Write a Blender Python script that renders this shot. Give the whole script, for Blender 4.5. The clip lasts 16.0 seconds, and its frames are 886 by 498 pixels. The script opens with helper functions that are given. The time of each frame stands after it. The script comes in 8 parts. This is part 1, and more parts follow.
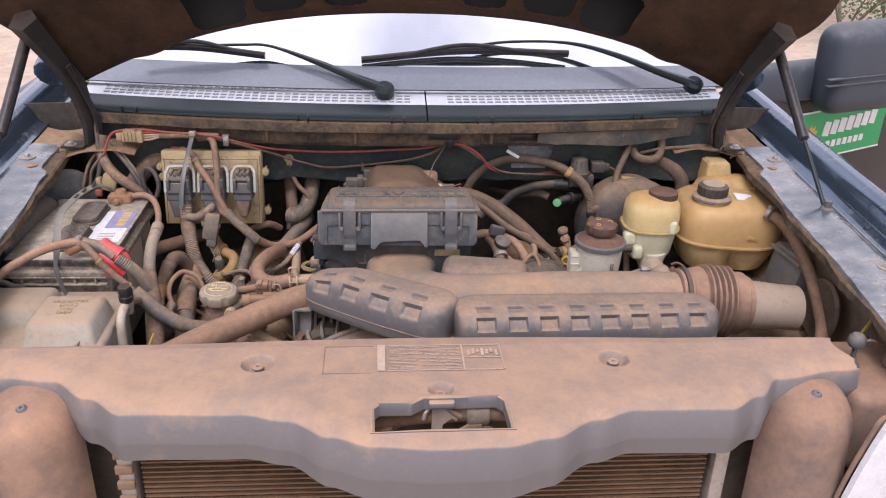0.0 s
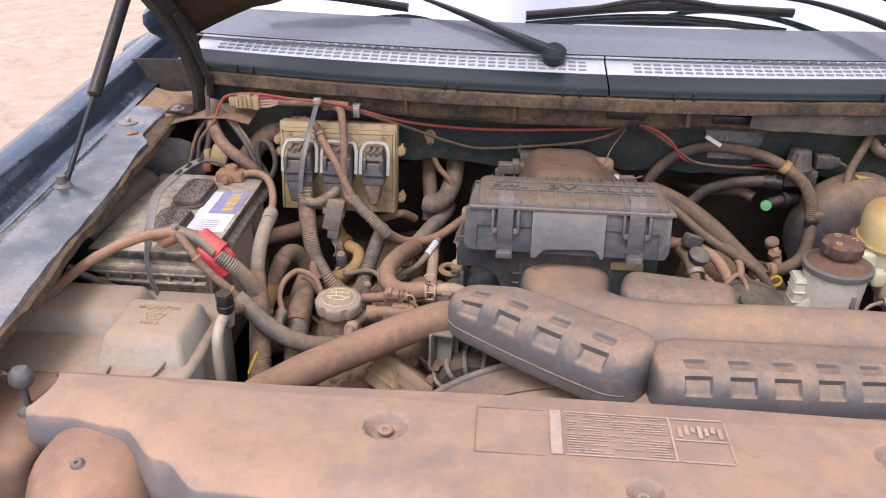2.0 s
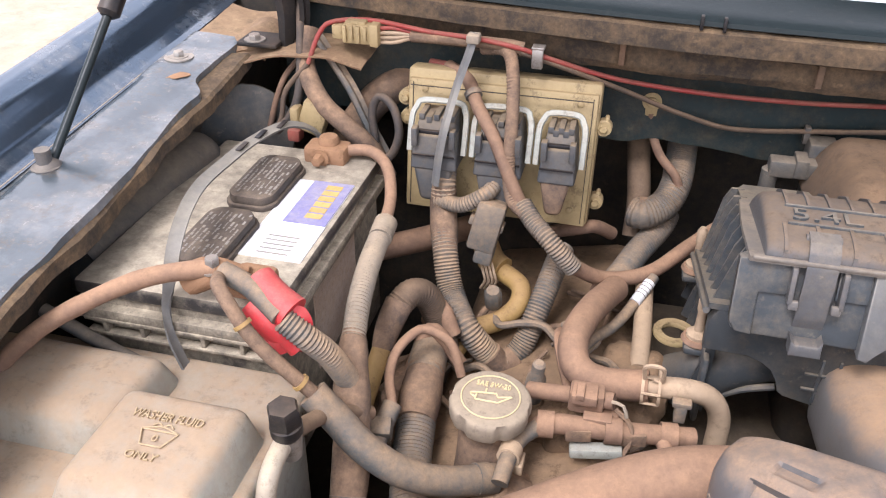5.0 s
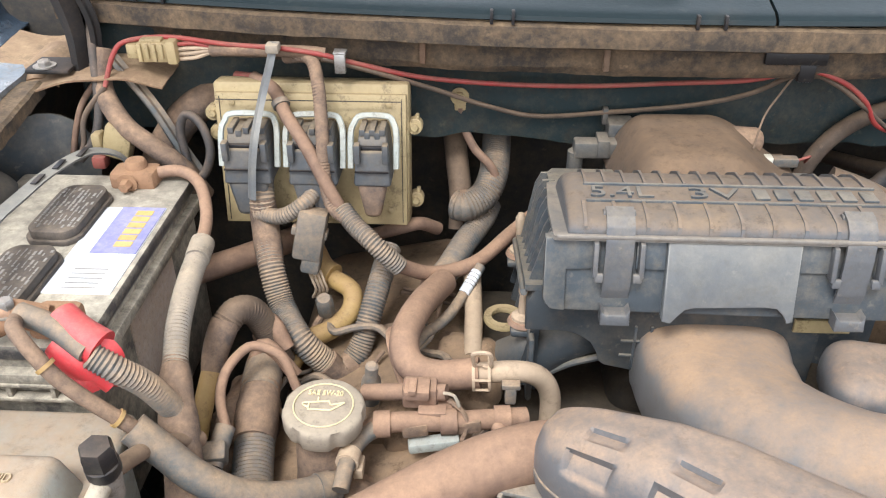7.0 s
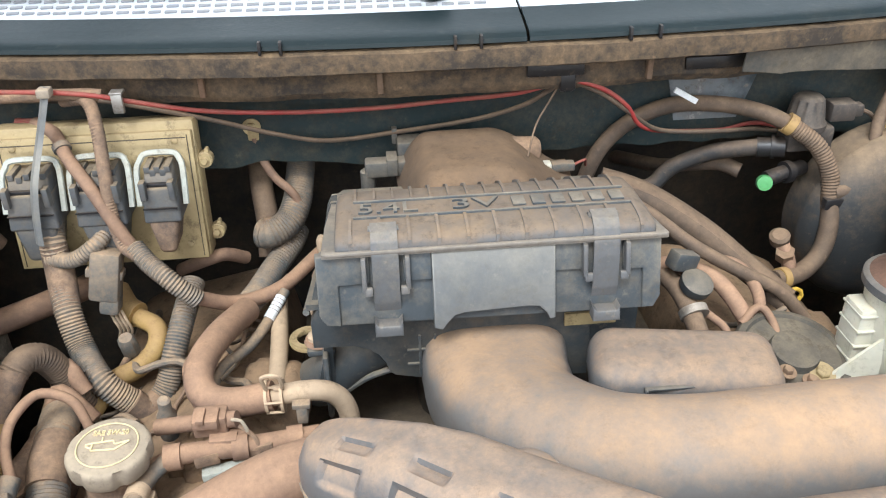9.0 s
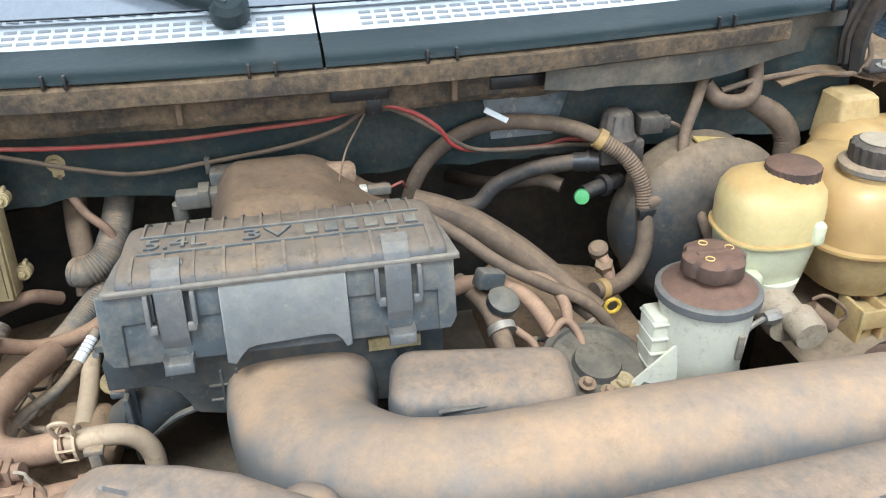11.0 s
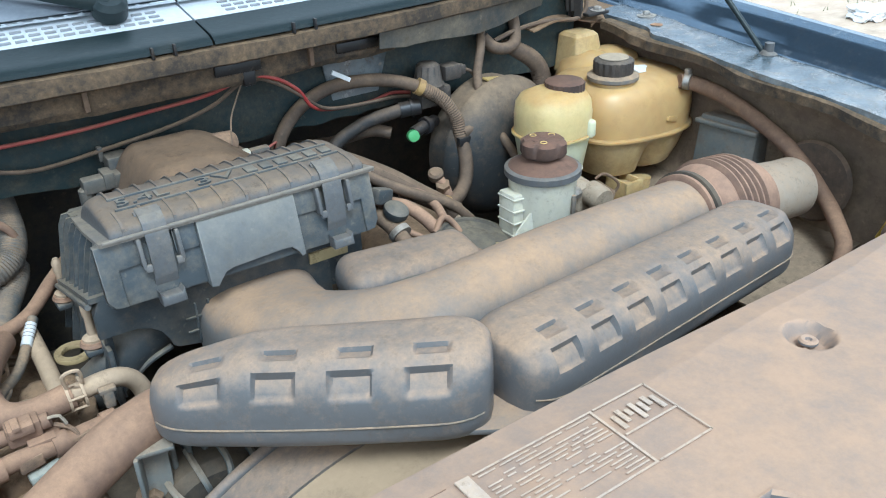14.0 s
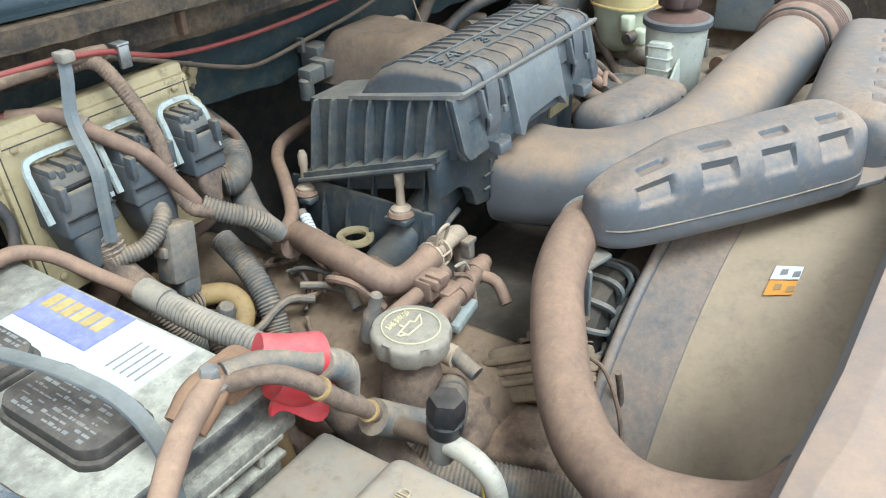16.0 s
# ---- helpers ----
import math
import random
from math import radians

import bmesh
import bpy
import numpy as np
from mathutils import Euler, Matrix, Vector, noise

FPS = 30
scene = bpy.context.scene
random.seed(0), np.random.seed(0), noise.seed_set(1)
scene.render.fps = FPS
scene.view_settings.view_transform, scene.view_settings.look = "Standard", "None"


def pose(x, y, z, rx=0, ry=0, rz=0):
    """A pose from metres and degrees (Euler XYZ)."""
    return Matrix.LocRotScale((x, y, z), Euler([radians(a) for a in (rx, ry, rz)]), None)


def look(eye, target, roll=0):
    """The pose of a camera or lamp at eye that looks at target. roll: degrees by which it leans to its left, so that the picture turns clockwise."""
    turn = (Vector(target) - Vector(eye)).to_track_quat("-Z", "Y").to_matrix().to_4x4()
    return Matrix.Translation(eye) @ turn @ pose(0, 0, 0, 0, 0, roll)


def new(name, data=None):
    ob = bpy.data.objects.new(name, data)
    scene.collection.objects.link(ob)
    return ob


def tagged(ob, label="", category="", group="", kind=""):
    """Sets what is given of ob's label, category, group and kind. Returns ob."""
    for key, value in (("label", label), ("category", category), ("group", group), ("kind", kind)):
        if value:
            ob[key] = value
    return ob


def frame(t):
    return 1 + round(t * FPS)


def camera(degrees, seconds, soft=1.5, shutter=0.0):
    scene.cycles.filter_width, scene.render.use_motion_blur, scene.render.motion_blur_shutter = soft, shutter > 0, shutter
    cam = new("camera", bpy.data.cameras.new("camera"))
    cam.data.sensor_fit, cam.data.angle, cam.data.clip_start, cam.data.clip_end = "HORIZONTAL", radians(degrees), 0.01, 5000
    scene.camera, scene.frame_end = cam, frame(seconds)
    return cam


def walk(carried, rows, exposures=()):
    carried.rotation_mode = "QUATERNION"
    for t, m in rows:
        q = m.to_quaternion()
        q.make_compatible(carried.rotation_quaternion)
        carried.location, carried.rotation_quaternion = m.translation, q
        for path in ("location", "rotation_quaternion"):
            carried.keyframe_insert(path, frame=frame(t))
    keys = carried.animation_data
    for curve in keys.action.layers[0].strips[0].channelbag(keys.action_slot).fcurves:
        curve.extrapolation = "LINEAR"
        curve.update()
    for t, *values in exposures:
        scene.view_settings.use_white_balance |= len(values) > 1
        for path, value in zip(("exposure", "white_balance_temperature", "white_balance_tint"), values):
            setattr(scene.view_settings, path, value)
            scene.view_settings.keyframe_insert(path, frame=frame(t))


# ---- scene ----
cam = camera(56.0, 16.0, soft=1.1)
ROWS = [
    (0.0, -0.0731, 0.0005, 1.7220, 64.945, -1.608, -4.106),
    (0.5, -0.0658, 0.1042, 1.7262, 62.972, -2.404, -1.147),
    (1.0, -0.0866, 0.1371, 1.7283, 62.273, -1.617, -0.169),
    (1.5, -0.0879, 0.2068, 1.6986, 62.922, -0.910, 0.611),
    (2.0, -0.1387, 0.3314, 1.6305, 62.548, -0.941, 4.578),
    (2.5, -0.1803, 0.4771, 1.5696, 62.028, -0.707, 6.704),
    (3.0, -0.1456, 0.6227, 1.5253, 59.714, 0.368, 10.054),
    (3.5, -0.1638, 0.7292, 1.5005, 58.921, -0.914, 15.541),
    (3.7, -0.1935, 0.7676, 1.4933, 58.661, -0.887, 16.351),
    (5.8, -0.2873, 0.8599, 1.4744, 57.167, -0.582, 9.830),
    (6.0, -0.2796, 0.8590, 1.4736, 57.387, -0.701, 8.461),
    (6.5, -0.2611, 0.8599, 1.4750, 57.617, -0.563, 5.190),
    (7.0, -0.2410, 0.8585, 1.4763, 57.840, 0.082, 2.729),
    (7.5, -0.2180, 0.8522, 1.4793, 58.176, 0.606, 0.824),
    (8.0, -0.1871, 0.8443, 1.4830, 58.473, 0.833, -1.198),
    (8.5, -0.1510, 0.8377, 1.4806, 58.886, 0.940, -3.397),
    (9.0, -0.1285, 0.8337, 1.4869, 59.210, 1.127, -5.492),
    (9.2, -0.1233, 0.8336, 1.4874, 59.590, 1.023, -6.161),
    (11.3, 0.0027, 0.8231, 1.4910, 60.347, 1.110, -12.073),
    (11.5, 0.0142, 0.8213, 1.4917, 60.423, 1.170, -12.312),
    (12.0, 0.0549, 0.8124, 1.4920, 60.533, 1.213, -13.166),
    (12.5, 0.0789, 0.8029, 1.4840, 60.648, 0.580, -16.398),
    (13.0, -0.0360, 0.7784, 1.4780, 60.448, 1.701, -23.279),
    (13.5, -0.1642, 0.7400, 1.4823, 60.718, 2.330, -32.545),
    (14.0, -0.3046, 0.6874, 1.4803, 61.879, 1.767, -35.328),
    (14.5, -0.4498, 0.7406, 1.4698, 61.842, 1.537, -37.015),
    (15.0, -0.5878, 0.8272, 1.4370, 61.379, 3.491, -44.230),
    (15.5, -0.7326, 0.8855, 1.4173, 59.755, 2.507, -50.906),
    (16.0, -0.8032, 1.0176, 1.4121, 59.029, 1.932, -55.882),
]
EXPOSURES = [(0.0, 0.85, 6150, 25), (1.0, 0.98, 6150, 25), (2.0, 1.0, 6150, 25), (3.0, 1.27, 6120, 24), (3.7, 1.36, 6150, 24), (6.0, 1.54, 6080, 13), (7.0, 1.62, 5900, 9), (9.0, 1.6, 5900, 6), (12.2, 1.58, 5330, 0), (13.0, 1.49, 5380, 0), (14.0, 1.27, 5130, -2), (16.0, 1.48, 5070, -3)]
walk(cam, [(t, pose(*row)) for t, *row in ROWS], EXPOSURES)

# ---- world, sun and exposure ----
world = bpy.data.worlds.new("sky")
scene.world = world
world.use_nodes = True
wn, wl = world.node_tree.nodes, world.node_tree.links
sky = wn.new("ShaderNodeTexSky")
sky.sky_type = "NISHITA"
sky.sun_disc = False
sky.sun_elevation, sky.sun_rotation = radians(58), radians(200)
sky.air_density, sky.dust_density, sky.ozone_density = 1.0, 4.0, 1.0
# a bright, broken overcast: white cloud over a pale sky
pale = wn.new("ShaderNodeHueSaturation")
pale.inputs["Saturation"].default_value, pale.inputs["Value"].default_value = 0.45, 0.12
wl.new(sky.outputs[0], pale.inputs["Color"])
cloud = wn.new("ShaderNodeTexNoise")
cloud.inputs["Scale"].default_value, cloud.inputs["Detail"].default_value = 2.2, 5.0
spread = wn.new("ShaderNodeValToRGB")
spread.color_ramp.elements[0].position, spread.color_ramp.elements[1].position = 0.3, 0.62
wl.new(wn.new("ShaderNodeTexCoord").outputs["Generated"], cloud.inputs["Vector"])
wl.new(cloud.outputs["Fac"], spread.inputs[0])
over = wn.new("ShaderNodeMix")
over.data_type = "RGBA"
over.inputs[7].default_value = (1.0, 1.0, 1.02, 1)
wl.new(spread.outputs[0], over.inputs[0])
wl.new(pale.outputs[0], over.inputs[6])
wl.new(over.outputs[2], wn["Background"].inputs["Color"])
wn["Background"].inputs["Strength"].default_value = 1.0

sun = new("sun", bpy.data.lights.new("sun", "SUN"))
sun.data.energy, sun.data.angle, sun.data.color = 1.3, radians(20), (1.0, 0.98, 0.95)
sun.matrix_world = look((-1.0, -2.6, 4.4), (0, 0, 0))

# ---- materials ----
DUST = (0.35, 0.245, 0.165)


def grimy(name, base, dust=DUST, amount=0.35, top=0.45, rough=0.6, metal=0.0, big=7.0, fine=90.0, bump=0.14, spread=1.2, second=None, transmit=0.0, spec=0.4, stain=0.42, mottle=1.0):
    """A worn surface: its own colour, and dust that lies thicker on faces that look up, broken up by two sizes of noise."""
    dust = (dust[0] * 0.985, dust[1] * 1.0, dust[2] * 0.925)
    m = bpy.data.materials.new(name)
    m.use_nodes = True
    n, l = m.node_tree.nodes, m.node_tree.links
    shader = n["Principled BSDF"]
    geo = n.new("ShaderNodeNewGeometry")
    info = n.new("ShaderNodeObjectInfo")

    def noise_of(scale, detail=5.0, rough_=0.6):
        t = n.new("ShaderNodeTexNoise")
        t.inputs["Scale"].default_value, t.inputs["Detail"].default_value, t.inputs["Roughness"].default_value = scale, detail, rough_
        l.new(geo.outputs["Position"], t.inputs["Vector"])
        return t.outputs["Fac"]

    def math_of(op, a, b, clamp=False):
        k = n.new("ShaderNodeMath")
        k.operation, k.use_clamp = op, clamp
        for i, v in enumerate((a, b)):
            if isinstance(v, (int, float)):
                k.inputs[i].default_value = v
            else:
                l.new(v, k.inputs[i])
        return k.outputs[0]

    def mix_of(fac, a, b):
        k = n.new("ShaderNodeMix")
        k.data_type = "RGBA"
        for i, v in ((0, fac), (6, a), (7, b)):
            if isinstance(v, tuple):
                k.inputs[i].default_value = (*v, 1)
            elif isinstance(v, (int, float)):
                k.inputs[i].default_value = v
            else:
                l.new(v, k.inputs[i])
        return k.outputs[2]

    n1, n2, n3 = noise_of(big, 6), noise_of(fine * 1.6, 5, 0.7), noise_of(big * 6, 8, 0.75)
    xyz = n.new("ShaderNodeSeparateXYZ")
    l.new(geo.outputs["Normal"], xyz.inputs[0])
    slope = n.new("ShaderNodeMapRange")
    slope.interpolation_type = "SMOOTHSTEP"
    slope.inputs["From Min"].default_value, slope.inputs["From Max"].default_value = 0.05, 0.92
    l.new(xyz.outputs[2], slope.inputs["Value"])
    up = math_of("MULTIPLY", slope.outputs[0], top)
    blot = math_of("MULTIPLY", math_of("SUBTRACT", n1, 0.5), spread * 0.7)
    spot = math_of("MULTIPLY", math_of("SUBTRACT", n3, 0.5), spread * 0.75)
    mask = math_of("ADD", math_of("ADD", math_of("ADD", blot, spot), up), amount, True)
    vary = math_of("ADD", math_of("MULTIPLY", n2, 1.3), 0.35)
    own = mix_of(math_of("MULTIPLY", n3, 0.5), base, tuple(c * (1 - 0.45 * mottle) for c in base))
    if second:
        own = mix_of(math_of("MULTIPLY", math_of("SUBTRACT", n1, 0.42), 6.0, True), own, second)
    dirt = mix_of(n3, tuple(c * (1 - 0.28 * mottle) for c in dust), tuple(min(1, c * (1 + 0.3 * mottle)) for c in dust))
    col = mix_of(mask, own, dirt)
    k = n.new("ShaderNodeHueSaturation")
    l.new(math_of("ADD", math_of("MULTIPLY", info.outputs["Random"], 0.16), 0.92), k.inputs["Value"])
    # old stains with soft rims, and small rubbed or dried flecks
    def ramp_of(v, lo, hi, scale):
        r = n.new("ShaderNodeMapRange")
        r.interpolation_type = "SMOOTHSTEP"
        r.inputs["From Min"].default_value, r.inputs["From Max"].default_value, r.inputs["To Max"].default_value = lo, hi, scale
        l.new(v, r.inputs["Value"])
        return r.outputs[0]
    col = mix_of(ramp_of(noise_of(big * 6.5, 11, 0.8), 0.51, 0.64, stain), col, tuple(c * 0.35 for c in dust))
    col = mix_of(ramp_of(noise_of(fine * 0.9, 4, 0.65), 0.62, 0.72, stain * 0.35), col, tuple(min(1, c * 1.55) for c in dust))
    l.new(col, k.inputs["Color"])
    grain = n.new("ShaderNodeMix")
    grain.data_type, grain.blend_type = "RGBA", "MULTIPLY"
    grain.inputs[0].default_value = 0.3 * min(1, 0.15 + mottle)
    l.new(k.outputs[0], grain.inputs[6])
    l.new(vary, grain.inputs[7])
    l.new(grain.outputs[2], shader.inputs["Base Color"])
    l.new(math_of("ADD", math_of("MULTIPLY", mask, 0.93 - rough), rough), shader.inputs["Roughness"])
    if metal:
        l.new(math_of("MULTIPLY", math_of("SUBTRACT", 1.0, mask), metal), shader.inputs["Metallic"])
    shader.inputs["Specular IOR Level"].default_value = spec
    if transmit:
        shader.inputs["Subsurface Weight"].default_value = transmit
        shader.inputs["Subsurface Radius"].default_value = (0.02, 0.015, 0.008)
        shader.inputs["Subsurface Scale"].default_value = 0.6
    if bump:
        b = n.new("ShaderNodeBump")
        b.inputs["Strength"].default_value, b.inputs["Distance"].default_value = bump, 0.002
        l.new(math_of("ADD", n2, math_of("MULTIPLY", n3, 0.8)), b.inputs["Height"])
        l.new(b.outputs[0], shader.inputs["Normal"])
    return m


M_PLASTIC = grimy("black plastic, dusty", (0.05, 0.057, 0.062), dust=(0.28, 0.22, 0.165), amount=0.08, top=0.42, rough=0.5, stain=0.5)
M_BOX = grimy("grey moulded plastic, thin dust", (0.062, 0.071, 0.078), dust=(0.27, 0.215, 0.16), amount=0.05, top=0.5, rough=0.42, spread=1.6, big=11, stain=0.4, mottle=0.7)
M_LATCH = grimy("grey latch plastic, rubbed", (0.100, 0.100, 0.102), dust=(0.26, 0.205, 0.155), amount=0.0, top=0.3, rough=0.4, spread=1.2, big=20)
M_FLANGE = grimy("flange plastic, dusty edge", (0.12, 0.115, 0.11), dust=(0.33, 0.26, 0.20), amount=0.25, top=0.2, rough=0.6)
M_LID = grimy("grey lid plastic under brown dust", (0.108, 0.108, 0.110), dust=(0.215, 0.147, 0.098), amount=-0.02, top=0.68, rough=0.5, spread=1.4, big=9, stain=0.5)
M_CASTING = grimy("beige stained casting", (0.42, 0.34, 0.25), dust=(0.27, 0.18, 0.115), amount=0.05, top=0.25, rough=0.55, spread=1.8, big=18, stain=0.5)
M_BELLOWS = grimy("bellows rubber, red dust", (0.075, 0.05, 0.042), dust=(0.36, 0.212, 0.145), amount=0.25, top=0.5, rough=0.6, mottle=0.5, stain=0.2)
M_CAPGREY = grimy("grey cap plastic, brown rim", (0.24, 0.195, 0.155), dust=(0.36, 0.285, 0.21), amount=0.35, top=0.3, rough=0.6, big=14, spread=0.9)
M_BAIL = grimy("pale lever plastic, dirty", (0.40, 0.41, 0.36), dust=(0.30, 0.23, 0.16), amount=0.0, top=0.3, rough=0.5, big=20, spread=1.6)
M_DRUM = grimy("black drum paint, brown dust", (0.035, 0.038, 0.04), dust=(0.25, 0.172, 0.115), amount=0.06, top=0.7, rough=0.5, spread=1.5)
M_SNOUT = grimy("pale snout plastic, stained", (0.33, 0.275, 0.215), dust=(0.31, 0.215, 0.15), amount=0.3, top=0.3, rough=0.5, spread=1.8, big=12, mottle=0.6)
M_MILKY = grimy("milky green reservoir plastic", (0.60, 0.585, 0.40), dust=(0.42, 0.33, 0.18), amount=-0.1, top=0.2, rough=0.33, transmit=0.3, bump=0.04, big=12, stain=0.15)
M_AMBER_PALE = grimy("pale amber tank plastic", (0.54, 0.395, 0.19), dust=(0.30, 0.185, 0.085), amount=0.12, top=0.2, rough=0.33, big=8, spread=1.6, transmit=0.4, bump=0.03, stain=0.2)
M_DUCT = grimy("plastic duct under thick dust", (0.145, 0.136, 0.128), dust=(0.350, 0.225, 0.146), amount=-0.32, top=1.0, rough=0.40, big=7, spread=2.0, bump=0.06, stain=0.2, mottle=0.4)
M_RESON = grimy("black resonator plastic, half dusted", (0.120, 0.116, 0.115), dust=(0.31, 0.208, 0.146), amount=-0.06, top=0.75, rough=0.38, spread=2.0, big=12, bump=0.06, stain=0.3, mottle=0.45)
M_COVER = grimy("grey plastic cover under red dust", (0.15, 0.142, 0.140), dust=(0.378, 0.244, 0.172), amount=-0.16, top=1.0, rough=0.45, spread=1.9, big=5, stain=0.06, mottle=0.35)
M_SHROUD = grimy("fan shroud plastic, dusty", (0.13, 0.12, 0.11), dust=(0.36, 0.255, 0.170), amount=0.45, top=0.5, rough=0.6, spread=1.4, big=4, stain=0.2, mottle=0.5)
M_HOSE = grimy("rubber hose under dust", (0.135, 0.085, 0.065), dust=(0.355, 0.212, 0.138), amount=0.34, top=0.4, rough=0.7, spread=1.3, big=13, stain=0.25, mottle=0.7)
M_HOSE_DARK = grimy("rubber hose, thin dust", (0.035, 0.034, 0.034), dust=(0.27, 0.18, 0.125), amount=0.12, top=0.35, rough=0.65)
M_LOOM = grimy("grey split loom", (0.100, 0.105, 0.102), dust=(0.34, 0.23, 0.15), amount=0.20, top=0.45, rough=0.6, spread=2.0, big=14, stain=0.3)
M_LOOM_PALE = grimy("pale dusty loom", (0.20, 0.18, 0.155), dust=(0.40, 0.305, 0.22), amount=0.3, top=0.4, rough=0.75)
M_TAPE = grimy("dusty cloth tape", (0.085, 0.065, 0.055), dust=(0.32, 0.20, 0.13), amount=0.36, top=0.35, rough=0.9, bump=0.5, spread=2.0, big=15, stain=0.3)
M_TAN = grimy("tan cast housing", (0.40, 0.305, 0.155), dust=(0.27, 0.185, 0.105), amount=0.12, top=0.3, rough=0.5, spread=1.5, stain=0.6)
M_YELLOWED = grimy("yellowed clear plastic", (0.56, 0.44, 0.21), dust=(0.38, 0.215, 0.075), amount=-0.05, top=0.85, rough=0.30, big=8, spread=0.9, transmit=0.5, bump=0.02, stain=0.12, mottle=0.6)
M_AMBER = grimy("amber stained tank plastic", (0.52, 0.345, 0.145), dust=(0.30, 0.165, 0.07), amount=0.12, top=0.1, rough=0.30, big=6, spread=1.5, transmit=0.5, bump=0.02, stain=0.12, mottle=0.7)
M_WHITE = grimy("milky white plastic", (0.62, 0.585, 0.47), dust=(0.42, 0.32, 0.20), amount=-0.1, top=0.3, rough=0.4, transmit=0.2, bump=0.06, big=12, spread=1.5, stain=0.3)
M_WASHER = grimy("pale green grey tank plastic", (0.37, 0.365, 0.31), dust=(0.345, 0.25, 0.18), amount=0.06, top=0.85, rough=0.5, big=9, spread=1.7, stain=0.3, transmit=0.15, mottle=0.6)
M_ENGINE = grimy("dusty cast aluminium", (0.16, 0.115, 0.08), dust=(0.31, 0.195, 0.118), amount=0.38, top=0.3, rough=0.6, metal=0.4, bump=0.4, stain=0.7)
# serves dark metal parts, and as painted shade deep in the bay
M_DARK = grimy("dark greasy metal and depth shade", (0.032, 0.030, 0.027), dust=(0.19, 0.135, 0.09), amount=0.15, top=0.3, rough=0.7)
M_STEEL = grimy("dull plated steel", (0.42, 0.40, 0.37), dust=(0.35, 0.25, 0.17), amount=0.1, top=0.35, rough=0.4, metal=0.8)
M_ALU = grimy("dull aluminium pipe", (0.52, 0.47, 0.40), dust=(0.42, 0.33, 0.23), amount=0.32, top=0.2, rough=0.45, metal=0.7, big=16)
M_RUST = grimy("rusty dusty sheet steel", (0.16, 0.092, 0.058), dust=(0.30, 0.195, 0.125), amount=0.2, top=0.4, rough=0.8, second=(0.10, 0.075, 0.055), stain=0.7)
M_SHEET = grimy("dark dusty sheet steel", (0.04, 0.042, 0.042), dust=(0.20, 0.155, 0.11), amount=0.25, top=0.3, rough=0.7, spread=1.6, stain=0.7)
M_FIRE = grimy("blue painted bulkhead, dusty", (0.018, 0.031, 0.032), dust=(0.105, 0.080, 0.055), amount=0.12, top=0.4, rough=0.55, spread=2.0, big=12, stain=0.6, spec=0.3)
M_RAIL = grimy("worn blue grey rail paint", (0.07, 0.088, 0.100), dust=(0.30, 0.215, 0.15), amount=-0.16, top=0.22, rough=0.13, spread=1.9, second=(0.19, 0.20, 0.205), spec=0.9, big=9, stain=0.6)
M_PAINT = grimy("dark blue truck paint", (0.085, 0.12, 0.165), dust=(0.48, 0.44, 0.41), amount=-0.25, top=0.25, rough=0.15, metal=0.65, spec=0.9, bump=0.03, spread=1.1, stain=0.15)
M_COWL = grimy("dark grey cowl plastic", (0.016, 0.025, 0.027), dust=(0.22, 0.20, 0.17), amount=-0.40, top=0.2, rough=0.34, spread=0.9, big=3, stain=0.15, spec=0.25)
# the grille's white is sky glare on grey plastic, put into its base colour
M_GRILLE = grimy("cowl grille, sky glare in its colour", (0.60, 0.63, 0.68), dust=(0.6, 0.58, 0.56), amount=0.0, top=0.2, rough=0.3, spread=0.7, spec=0.6, stain=0.12)
M_UNDER = grimy("hood underside paint, red dust", (0.055, 0.032, 0.022), dust=(0.27, 0.145, 0.085), amount=0.18, top=0.0, rough=0.5, stain=0.55, big=4)
M_BATT = grimy("battery case, dirty", (0.045, 0.042, 0.042), dust=(0.50, 0.425, 0.345), amount=-0.02, top=0.80, rough=0.42, big=9, spread=2.0, stain=0.45)
M_BATTCASE = grimy("battery case caked with dried splashes", (0.06, 0.052, 0.045), dust=(0.42, 0.355, 0.28), amount=0.38, top=0.3, rough=0.75, big=14, spread=2.2, stain=0.75)
M_LEAD = grimy("corroded terminal", (0.3, 0.17, 0.1), dust=(0.36, 0.2, 0.11), amount=0.45, top=0.2, rough=0.9, bump=0.6)
M_RED = grimy("red rubber boot", (0.55, 0.04, 0.045), dust=(0.50, 0.22, 0.19), amount=0.02, top=0.35, rough=0.5, big=14)
M_REDWIRE = grimy("red wire", (0.32, 0.03, 0.03), dust=(0.25, 0.115, 0.085), amount=0.28, top=0.25, rough=0.45, big=5, spread=2.0)
M_BLACK = grimy("black cap plastic", (0.018, 0.017, 0.018), dust=(0.2, 0.14, 0.1), amount=-0.15, top=0.3, rough=0.4)
M_CAPRED = grimy("cap under red dust", (0.05, 0.035, 0.03), dust=(0.20, 0.105, 0.07), amount=0.15, top=0.45, rough=0.6)
M_PAPER = grimy("white paper label", (0.72, 0.72, 0.71), dust=(0.5, 0.42, 0.34), amount=-0.35, top=0.25, rough=0.5, bump=0.0, big=16, spread=1.8, stain=0.25)
M_PURPLE = grimy("violet label print", (0.23, 0.22, 0.46), dust=(0.5, 0.45, 0.42), amount=-0.05, top=0.25, rough=0.5, bump=0.0, spread=1.6, big=20, stain=0.25)
M_GOLD = grimy("ochre print", (0.6, 0.42, 0.14), dust=(0.42, 0.3, 0.2), amount=-0.2, top=0.2, rough=0.6, bump=0.0)
M_INK = grimy("grey print", (0.25, 0.22, 0.2), dust=(0.4, 0.3, 0.22), amount=-0.1, top=0.2, rough=0.7, bump=0.0)
